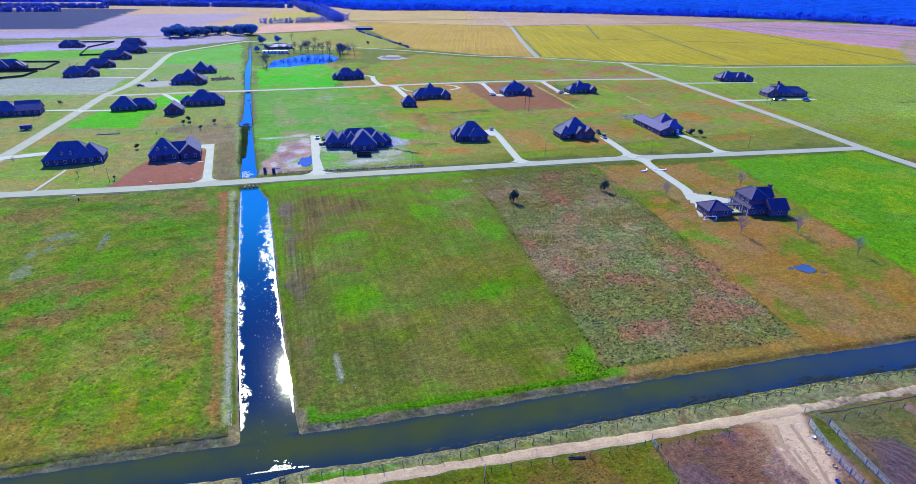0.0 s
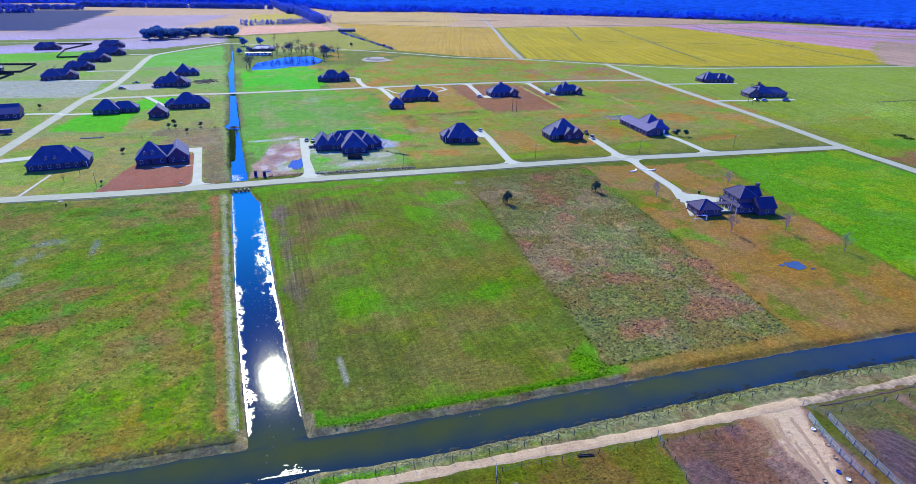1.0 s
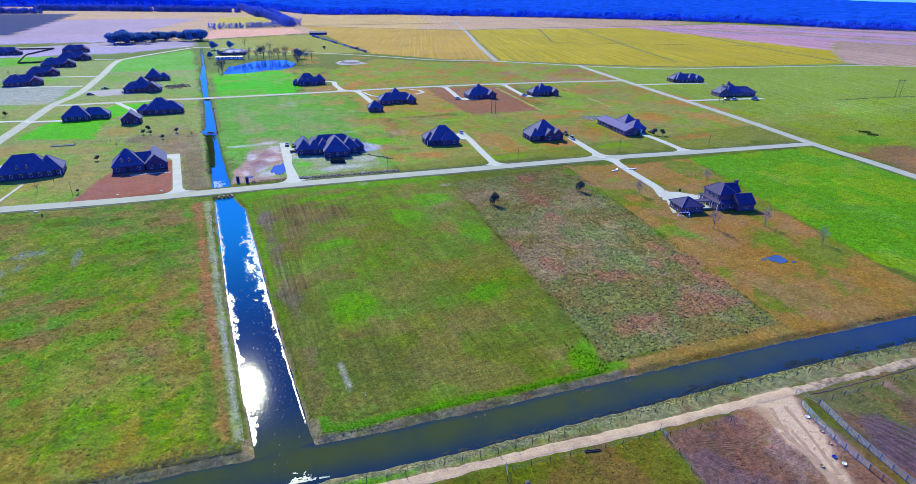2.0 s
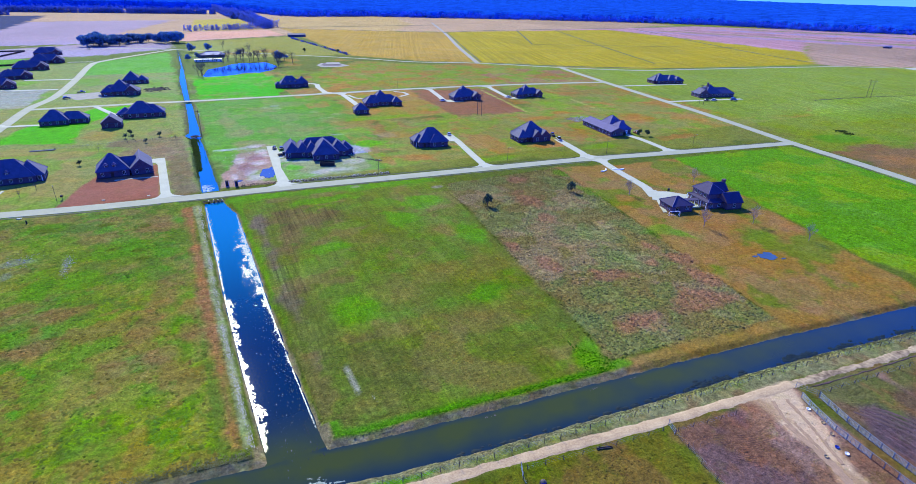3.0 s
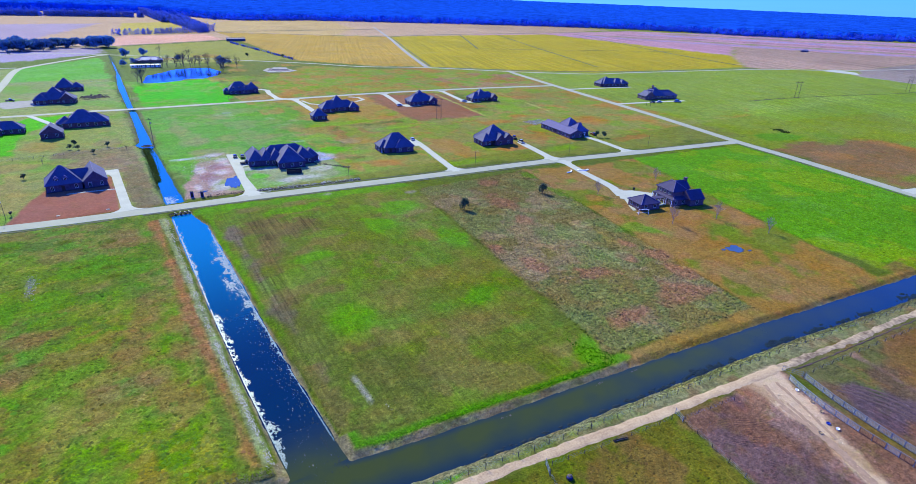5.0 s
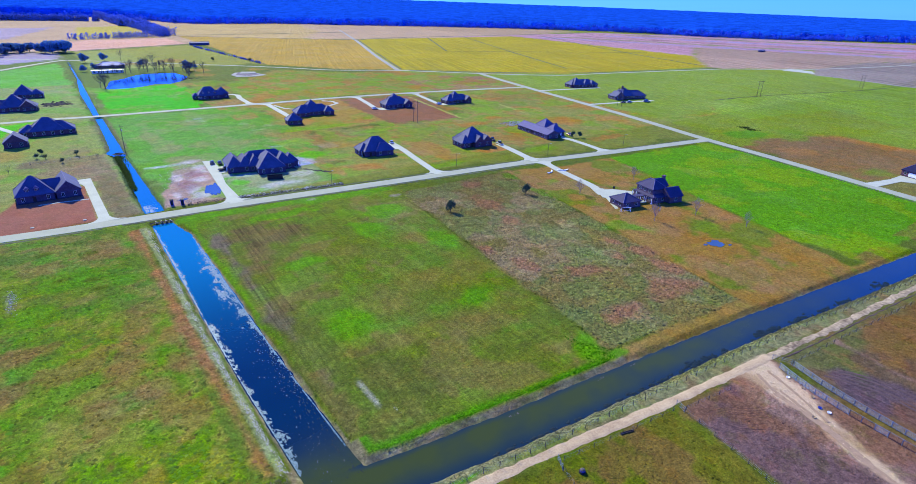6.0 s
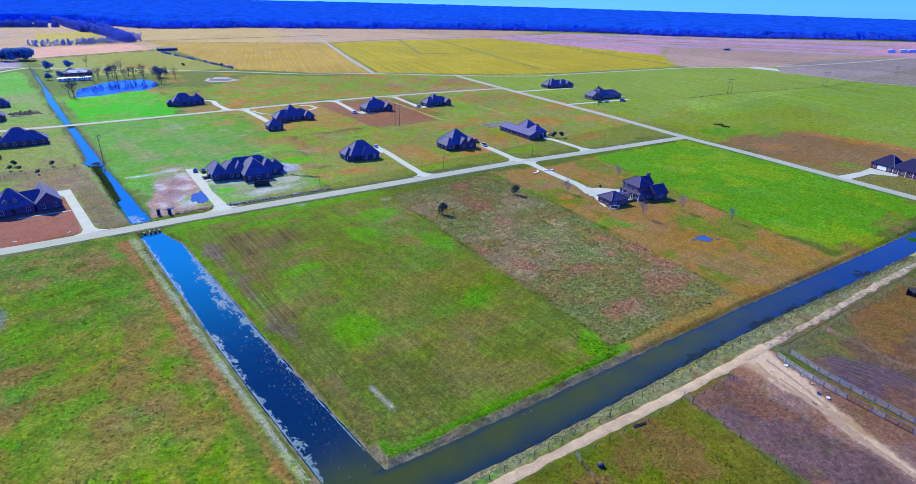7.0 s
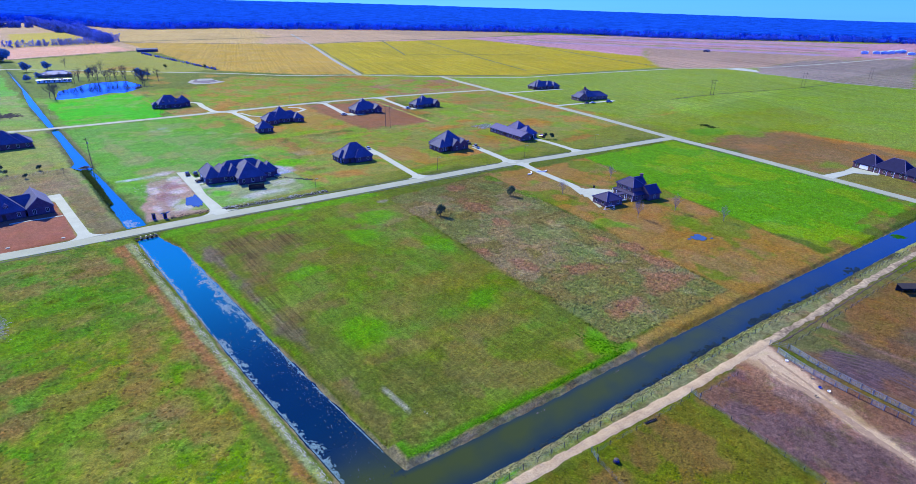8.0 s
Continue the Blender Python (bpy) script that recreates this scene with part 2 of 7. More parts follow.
def turf_mat(name, thin=0.6, low=0.6, high=1.5):
    """Clumps of grass in the colour of the ground cover they stand in, each tuft lighter or darker."""
    m = bpy.data.materials.new(name)
    m.use_nodes = True
    n, l = m.node_tree.nodes, m.node_tree.links
    b = n["Principled BSDF"]
    b.inputs["Roughness"].default_value, b.inputs["Specular IOR Level"].default_value = 0.9, 0.05
    cover, g, span, h = n.new("ShaderNodeAttribute"), n.new("ShaderNodeNewGeometry"), n.new("ShaderNodeMapRange"), n.new("ShaderNodeHueSaturation")
    cover.attribute_name = "cover"
    span.inputs["To Min"].default_value, span.inputs["To Max"].default_value = low, high
    l.new(g.outputs["Random Per Island"], span.inputs["Value"])
    l.new(span.outputs[0], h.inputs["Value"]), l.new(cover.outputs["Color"], h.inputs["Color"])
    l.new(h.outputs["Color"], b.inputs["Base Color"])
    tr, mx = n.new("ShaderNodeBsdfTranslucent"), n.new("ShaderNodeMixShader")
    mx.inputs[0].default_value = thin
    l.new(h.outputs["Color"], tr.inputs["Color"])
    l.new(b.outputs[0], mx.inputs[1]), l.new(tr.outputs[0], mx.inputs[2])
    l.new(mx.outputs[0], n["Material Output"].inputs["Surface"])
    return m


M_TURF = turf_mat("turf_clumps", 0.4, 0.75, 1.3)
M_WEED = mat("dark_water_weed", tone(30, 52, 56, 0.4), 0.7, vary=0.3, size=1.0, spec=0.1)
M_WOOD = mat("weathered_wood", tone(110, 100, 90, 0.5), 0.9, vary=0.25, size=0.5)
M_DARKWOOD = mat("dark_fence_boards", tone(62, 54, 50, 0.5), 0.9, vary=0.2, size=1)
M_FLECK = mat("bleached_litter", tone(196, 194, 172), 0.9, vary=0.2, size=1, island=0.3)
M_STEEL = mat("galvanised_steel", tone(170, 186, 196, 0.45), 0.5, metal=0.1, vary=0.15, size=0.8)
M_RUST = mat("rusty_steel", tone(130, 80, 62, 0.5), 0.8, vary=0.3, size=0.5)
M_TYRE = mat("tyre", (0.02, 0.02, 0.02), 0.9)

# ---- mesh helpers ----
def link_mesh(name, verts, faces, material, parent=None, label="", smooth=False):
    me = bpy.data.meshes.new(name)
    me.from_pydata([tuple(v) for v in verts], [], faces)
    me.materials.append(material)
    if smooth:
        me.shade_smooth()
    me.update()
    ob = new(name, me)
    ob.parent = parent
    if label:
        ob["label"] = label
    return ob


def part(name, bm, material, parent, label=""):
    """Links a bmesh as one mesh object under a thing or a part."""
    me = bpy.data.meshes.new(name)
    bm.to_mesh(me)
    bm.free()
    me.materials.append(material)
    ob = new(name, me)
    ob.parent = parent
    if label:
        ob["label"] = label
    return ob


def box_into(bm, x0, x1, y0, y1, z0, z1, m=None):
    vs = [bm.verts.new(m @ Vector(p) if m else p) for p in ((x0, y0, z0), (x1, y0, z0), (x1, y1, z0), (x0, y1, z0), (x0, y0, z1), (x1, y0, z1), (x1, y1, z1), (x0, y1, z1))]
    for q in ((0, 3, 2, 1), (4, 5, 6, 7), (0, 1, 5, 4), (1, 2, 6, 5), (2, 3, 7, 6), (3, 0, 4, 7)):
        bm.faces.new([vs[i] for i in q])
    return vs


def rod_into(bm, a, b, r0, r1, sides=6):
    a, b = Vector(a), Vector(b)
    d = (b - a).normalized()
    s = d.cross(Vector((0, 0, 1)) if abs(d.z) < 0.9 else Vector((1, 0, 0))).normalized()
    u = d.cross(s)
    rings = []
    for c, r in ((a, r0), (b, r1)):
        rings.append([bm.verts.new(c + (s * math.cos(k * math.tau / sides) + u * math.sin(k * math.tau / sides)) * r) for k in range(sides)])
    for k in range(sides):
        bm.faces.new((rings[0][k], rings[0][(k + 1) % sides], rings[1][(k + 1) % sides], rings[1][k]))
    bm.faces.new(rings[1])
    bm.faces.new(rings[0][::-1])


def lattice(x, y, seed):
    h = np.sin(x * 127.1 + y * 311.7 + seed * 74.7) * 43758.5453
    return h - np.floor(h)


def value_noise(x, y, size, seed=0):
    x, y = np.asarray(x) / size, np.asarray(y) / size
    ix, iy = np.floor(x), np.floor(y)
    fx, fy = x - ix, y - iy
    fx, fy = fx * fx * (3 - 2 * fx), fy * fy * (3 - 2 * fy)
    a, b = lattice(ix, iy, seed), lattice(ix + 1, iy, seed)
    c, d = lattice(ix, iy + 1, seed), lattice(ix + 1, iy + 1, seed)
    return (a * (1 - fx) + b * fx) * (1 - fy) + (c * (1 - fx) + d * fx) * fy


def fbm(x, y, size, seed=0, octaves=4):
    t, w, s = 0, 0, 1.0
    for k in range(octaves):
        t, w = t + s * value_noise(x, y, size / 2 ** k, seed + k), w + s
        s *= 0.55
    return t / w


def inside_by(px, py, poly):
    """How far points lie inside a polygon, in metres (negative outside)."""
    inside = np.zeros(px.shape, bool)
    dist = np.full(px.shape, 1e9)
    for (x0, y0), (x1, y1) in zip(poly, poly[1:] + poly[:1]):
        cross = (y0 > py) != (y1 > py)
        inside ^= cross & (px < (x1 - x0) * (py - y0) / ((y1 - y0) or 1e-9) + x0)
        t = np.clip(((px - x0) * (x1 - x0) + (py - y0) * (y1 - y0)) / ((x1 - x0) ** 2 + (y1 - y0) ** 2), 0, 1)
        dist = np.minimum(dist, np.hypot(px - x0 - t * (x1 - x0), py - y0 - t * (y1 - y0)))
    return np.where(inside, dist, -dist)


def smooth_step(v, a, b):
    t = np.clip((v - a) / (b - a), 0, 1)
    return t * t * (3 - 2 * t)


# ---- the plan: canals ----
WATER_Z = -0.7
NORTH_Y = [-12, 0, 30, 60, 90, 127, 142, 158, 193, 225, 250, 256, 263, 270, 307, 355, 381, 442, 480, 507, 558, 580, 730, 800]
NORTH_W = [-9.7, -9.7, -10.2, -10.3, -9.9, -9.4, -9.1, -9.0, -8.0, -7.1, -6.8, -8.2, -10.2, -7.2, -5.9, -4.8, -4.5, -3.9, -3.6, -2.3, 0.0, 2.0, 4.9, 5.6]
NORTH_E = [0.2, -0.1, -0.5, -0.4, 0.1, 0.2, -2.8, -2.8, -3.1, -3.0, -3.6, -2.5, -2.7, -2.4, -2.2, -1.4, -1.9, -0.5, 0.5, 1.1, 2.5, 2.4, 5.1, 5.8]
CROSS_X = [-300, -47, -18, -9.5, 0, 10, 28, 60, 83, 110, 144, 190, 237, 400]
CROSS_N = [37, 5.0, 1.6, 0.2, -0.7, -2.1, -4.2, -7.4, -9.8, -12.9, -17.4, -23.2, -29.2, -50]
CROSS_S = [29, -1.8, -5.6, -7.0, -8.5, -10.6, -12.9, -16.0, -18.0, -20.9, -25.6, -31.4, -37.9, -58]


def canal_gap(x, y):
    """Metres to the nearest canal's water edge, negative over the water."""
    w, e = np.interp(y, NORTH_Y, NORTH_W), np.interp(y, NORTH_Y, NORTH_E)
    north = np.maximum(w - x, x - e)
    north = np.maximum(north, np.maximum(-9 - y, y - 790))
    bridge = np.maximum(143.0 - y, y - 157.5)
    bridge2 = np.maximum(366.0 - y, y - 373.0)
    north = np.maximum(north, np.maximum(-bridge, -bridge2))
    n, s = np.interp(x, CROSS_X, CROSS_N), np.interp(x, CROSS_X, CROSS_S)
    cross = np.maximum(y - n, s - y)
    return np.minimum(north, cross)


POND = [(17, 503), (29, 500.5), (44, 505), (58, 519), (68, 513), (86, 534), (94, 559), (88, 595), (69, 598), (53, 590), (40, 568), (25, 551)]


def land_z(x, y):
    gap = canal_gap(x, y) + (fbm(x, y, 3.0, 5, 3) - 0.5) * 0.7
    z = np.where(gap > 0, -0.75 + 0.75 * smooth_step(gap, 0, 2.2), -0.75 - 1.0 * smooth_step(-gap, 0, 2.0))
    pond = -inside_by(x, y, POND)
    z = np.minimum(z, np.where(pond > 0, -0.5 + 0.5 * smooth_step(pond, 0, 3), -0.5 - smooth_step(-pond, 0, 3)))
    return z + (fbm(x, y, 9, 2, 3) - 0.5) * 0.12 * (z > -0.1)


# ---- the plan: what covers the land ----
OLIVE = tone(100, 112, 34)
MOWN = [(2.0, 140), (84, 133), (87, 126), (74, 70), (62, -6), (0, 0)]
ROUGH = [(84, 126), (144, 127), (130, 60), (115, -7), (65, -2), (69, 22), (76, 70)]
ORANGE = [(144, 127), (172, 119), (210, 116), (186, 44), (174, 3), (166, -20), (114, -12), (130, 60)]
RED_LOT = [(-60, 156), (-24, 156), (-24.5, 206), (-34, 206), (-48, 196), (-52, 186)]
RED_FIELD = [(164, 358), (178, 356), (230, 346), (218, 290), (206, 246), (180, 250), (153, 256)]
GRAVEL_LOT = [(-190, 480), (-148, 474), (-97, 462), (-101, 381), (-130, 388), (-190, 398)]
BRIGHT_LAWN = [(-98, 275), (-63.6, 265), (-61.5, 311), (-39, 366), (-61, 363), (-95, 307)]
LIME_LINES = (((222.3, 342), (206, 246.5)), ((276.5, 323), (259.8, 238)))
ZONES = []


def zone(poly, colour, soft, rows=0.0, mow=0.0, rough=0.0):
    """A stretch of ground cover: its outline, colour, soft edge, and the strength of crop rows, mowing and tussocks."""
    ZONES.append((poly, colour, soft, (rows, mow, rough)))


zone([(-3000, 650), (-100, 890), (20, 900), (190, 990), (420, 1060), (500, 1004), (940, 1010), (1300, 1150), (1300, 5000), (-3000, 5000)], tone(188, 156, 108), 30, 0.12, 0)
# far western fields and woods: haze is put into these lilac and blue colours
zone([(-1200, 790), (-102, 885), (-95, 1000), (29, 1547), (-272, 1484), (-256, 1030), (-1200, 900)], tone(166, 146, 142), 12, 0.1, 0)
zone([(-1200, 950), (-363, 1042), (-256, 1027), (-266, 1800), (-500, 1800), (-1200, 1100)], tone(4, 42, 84), 12, 0, 0)
zone([(-280, 769), (-102, 880), (0, 880), (0, 790), (-80, 720), (-230, 690), (-600, 640), (-600, 760)], tone(166, 142, 122), 10, 0, 0)
zone([(18, 897), (186, 985), (184, 1145), (34, 1100)], tone(220, 166, 124), 6, 0, 0)
zone([(36, 1135), (171, 1175), (186, 1626), (73, 1546)], tone(184, 166, 64), 8, 0.1, 0)
zone([(215, 1221), (412, 1057), (560, 1300), (653, 1724), (489, 1721), (275, 1626)], tone(190, 160, 92), 10, 0.15, 0)
zone([(196, 640), (262, 548), (314, 522), (505, 1003), (412, 1057), (216, 1191)], tone(184, 150, 58), 3, 0.16, 0)
zone([(320, 522), (404, 446), (470, 402), (722, 367), (874, 483), (939, 1009), (507, 1004)], tone(174, 156, 26), 3, 0.25, 0)
zone([(600, 1010), (939, 1009), (874, 483), (1069, 600), (1281, 177), (2050, 320), (1841, 395), (1519, 817), (1326, 1090)], tone(196, 148, 138), 10, 0.4, 0)
for d, c in ((0, tone(168, 150, 160)), (70, tone(150, 148, 92)), (150, tone(172, 132, 120)), (240, tone(166, 152, 168)), (350, tone(148, 142, 96)), (470, tone(176, 150, 150))):
    zone([(960 + d, 960), (990 + d * 1.04, 960), (1260 + d * 1.04, 300 + d * 0.12), (1225 + d, 300 + d * 0.12)], c, 8, 0.4)
zone([(770, 250), (745, 140), (763, 75), (1164, 154), (1281, 177), (1069, 290), (850, 282)], tone(152, 136, 110), 6, 0.3, 0)
zone([(722, 367), (874, 483), (1069, 600), (1281, 177), (1069, 290), (850, 282), (731, 345)], tone(176, 146, 110), 8, 0.4, 0)
zone([(330, 176), (393, 165), (452, 198), (745, 147), (770, 250), (690, 352), (505, 386), (470, 390), (390, 440), (362, 338)], tone(130, 150, 46), 4, 0.15, 0, 0.4)
zone([(393, 165), (452, 198), (744, 147), (753, 73), (620, 0), (449, 13), (470, 70), (498, 119), (394, 133)], tone(134, 158, 50), 4, 0.22, 0, 0.4)
zone([(300, 88), (332, 94), (383, 76), (383, 45), (378, 2), (345, -6), (311, 14), (284, 18)], tone(146, 112, 62), 6, 0, 0)
zone([(378, 76), (388, 74), (386, 20), (380, -10), (366, -10), (374, 30)], tone(176, 124, 50), 6, 0, 0)
zone([(322, 120), (352, 114), (356, 100), (338, 96), (320, 106)], tone(104, 150, 30), 4, 0, 0)
zone([(235, 532), (372, 440), (354, 348), (179, 374), (100, 375), (110, 480), (190, 575)], tone(134, 138, 42), 4, 0.03, 0)
zone([(334, 447), (370, 432), (352, 348), (262, 362), (270, 440)], tone(150, 112, 72), 4, 0, 0)
zone([(-400, 158), (-10, 158), (-6, 640), (-400, 640)], tone(136, 140, 56), 3)
zone([(5, 372), (62, 373), (78, 430), (76, 505), (34, 498), (7, 505)], tone(58, 172, 2), 3, 0, 0)
zone([(20, 660), (110, 640), (196, 650), (186, 960), (20, 880)], tone(146, 146, 54), 6, 0, 0)
zone([(0, 160), (62, 158), (100, 275), (92, 362), (0, 366)], tone(98, 142, 36), 6, 0, 0.1)
zone([(92, 362), (100, 275), (120, 255), (160, 262), (166, 365), (104, 366)], tone(160, 132, 54), 6, 0, 0)

zone([(70, 152), (320, 118), (350, 334), (250, 355), (214, 246), (110, 255)], tone(132, 134, 52), 8, 0, 0.1)
zone(RED_FIELD, tone(144, 98, 60), 7, 0, 0.2)
zone([(-2, 159), (0.5, 178), (7, 194), (14, 224), (28, 223), (20.5, 156)], tone(172, 132, 84), 2.0, 0, 0)
zone([(0, 219), (0, 222.5), (16, 221.5), (16, 218)], tone(196, 180, 140), 1.4, 0, 0)
zone([(22, 156), (66, 152), (72, 196), (60, 190), (28, 184)], tone(140, 140, 70), 3, 0, 0)
zone([(54, 186), (74, 190), (66, 210), (54, 206)], tone(160, 160, 155), 2, 0, 0)
zone(RED_LOT, tone(158, 96, 62), 1.5, 0, 0)
zone([(-150, 158), (-62, 158), (-52, 196), (-64, 240), (-80, 262), (-150, 262)], tone(152, 138, 58), 5, 0, 0)
zone([(-48, 236), (-45, 262), (-11, 260), (-11, 156), (-20, 156), (-20.5, 218)], tone(124, 106, 58), 2.5, 0, 0.2)
zone([(-10.4, 176), (-8.4, 176), (-7, 250), (-9, 250)], tone(58, 78, 30), 1.0, 0, 0)
zone([(-0.5, 552), (3.6, 552), (7.5, 745), (3.0, 745)], tone(62, 84, 44), 1.6)
zone([(-9.6, 268), (-5.4, 268), (-4.4, 364), (-7.4, 364)], tone(100, 92, 48), 2)
zone([(-2.6, 268), (0.4, 268), (1.2, 364), (-1.6, 364)], tone(112, 104, 46), 1.6)
zone([(-6.4, 375), (-4, 375), (-3.6, 480), (-0.5, 552), (-2.4, 552), (-5.6, 480)], tone(70, 88, 42), 1.2)
zone(BRIGHT_LAWN, tone(76, 170, 4), 3, 0, 0)
zone(GRAVEL_LOT, tone(156, 148, 96), 3, 0, 0.1)
zone([(-230, 690), (-150, 700), (-150, 620), (-240, 600)], tone(100, 160, 30), 5, 0, 0)
zone([(-80, 640), (-5, 740), (-6, 540), (-84, 540)], tone(100, 158, 40), 4, 0, 0)
for (ax, ay), (bx, by) in LIME_LINES:
    zone([(ax - 0.9, ay), (ax + 0.9, ay), (bx + 0.9, by), (bx - 0.9, by)], tone(168, 172, 70), 1.2)
# the open lots this side of the road
zone([(-200, 156), (-100, 158), (-12, 148), (-12, 2), (-60, 8), (-200, 26)], tone(114, 136, 46), 4, 0, 0, 0.3)
zone([(-16.6, 140), (-13.6, 140), (-13.2, 6), (-15.6, 6), (-16.2, 60)], tone(172, 122, 68), 3.2, 0, 0.2, 0.4)
zone([(-13.4, 140), (-11.6, 140), (-11.6, 6), (-13.2, 6)], tone(158, 162, 112), 0.8, 0, 0, 0.5)
zone(MOWN, tone(114, 126, 40), 2.5, 0, 0.4, 0.2)
zone([(0.8, 141), (3.4, 141), (3.0, 80), (2.6, 22), (0.8, 22)], tone(106, 146, 26), 1.2, 0, 0.2)
zone([(2, 145), (40, 142), (84, 136.5), (84, 131), (40, 135), (4, 137)], tone(100, 150, 16), 4, 0, 0.2)
zone([(4.4, 122), (8.5, 122), (6.6, 60), (6.4, 22), (3.8, 22), (3.4, 60)], tone(128, 112, 84), 3.0, 0, 0.9)
zone([(12, 122), (40, 118), (34, 108), (16, 100), (10, 60), (8, 60)], tone(122, 104, 52), 5, 0, 0.9)
zone([(62, -4), (115, -4), (166, -16), (190, -21), (190, -28), (60, -12)], tone(162, 130, 62), 2)
zone(ROUGH, tone(140, 124, 64), 2.4, 0, 0, 0.8)
zone(ORANGE, tone(166, 126, 56), 2.5, 0, 0)
zone([(210, 117), (292, 107), (268, -24), (215, -20), (180, -13), (174, 3), (187, 44)], tone(102, 160, 4), 2.5, 0, 0.25, 0.2)
# south of the canal
BANK_X = (-60, -18, 0, 10, 28, 60, 83, 110, 144, 190, 240)
zone([(x, float(np.interp(x, CROSS_X, CROSS_S)) - 0.4) for x in BANK_X] + [(x, float(np.interp(x, CROSS_X, CROSS_S)) - 6.0) for x in BANK_X[::-1]], tone(146, 146, 90), 1.4, 0, 0, 0.5)
zone([(-300, -25), (12, -18), (60, -23), (59, -32), (50, -75), (-300, -75)], tone(118, 118, 34), 2, 0, 0.1)
zone([(61, -25), (77, -26), (84, -33), (78, -48), (72, -80), (50, -80), (58, -36)], tone(122, 96, 80), 1.5, 0, 0, 0.3)
zone([(95, -30), (160, -37), (170, -60), (120, -100), (86, -90), (89, -58)], tone(122, 102, 66), 2, 0, 0, 0.2)
zone([(83, -38), (91, -31), (88, -58), (86, -80), (72, -80), (77, -50)], tone(150, 116, 92), 1.5, 0, 0.1)
zone([(95, -25.6), (128, -29.6), (170, -34), (170, -46), (128, -38), (112, -38), (100, -37), (96, -33)], tone(118, 118, 60), 2.5, 0, 0, 0.3)
zone([(118, -38), (130, -33.5), (160, -38), (150, -56), (127, -48), (117, -46)], tone(140, 110, 50), 4, 0, 0, 0.2)
zone([(100, -37), (104, -39.4), (105.5, -45), (107.5, -51), (104, -62), (92, -62), (93, -48), (95, -42)], tone(110, 92, 84), 3.5, 0, 0.7)
zone([(114.2, -33), (115.2, -33), (114.8, -39), (112.6, -45.9), (113.2, -60), (112, -60), (111.3, -45.9), (113.5, -39)], tone(150, 122, 92), 1.6)
zone([(107, -36), (111, -36), (108.5, -40.5), (105.5, -40.5)], tone(108, 122, 56), 4)
zone([(94.5, -25), (93.5, -29), (91, -33), (88, -39), (84, -46), (77, -60), (73, -72), (68, -72), (71, -61), (72.5, -53), (74, -46), (74.6, -40), (75.4, -34), (77, -29), (77, -24)], tone(160, 130, 100), 2.5, 0, 0.1, 0.3)
APRON = [(95, -24.6), (92.7, -27), (90.4, -31.6), (87.2, -37.4), (82.4, -44.9), (74.6, -60.8), (71.5, -72), (69.8, -72), (72.6, -61.2), (74.2, -53.8), (76.6, -46.9), (78.6, -42.5), (80.2, -35.5), (81.4, -30), (80.8, -26), (76, -23.9)]
zone(APRON, tone(236, 206, 146), 1.0, 0, 0.1, 0.0)


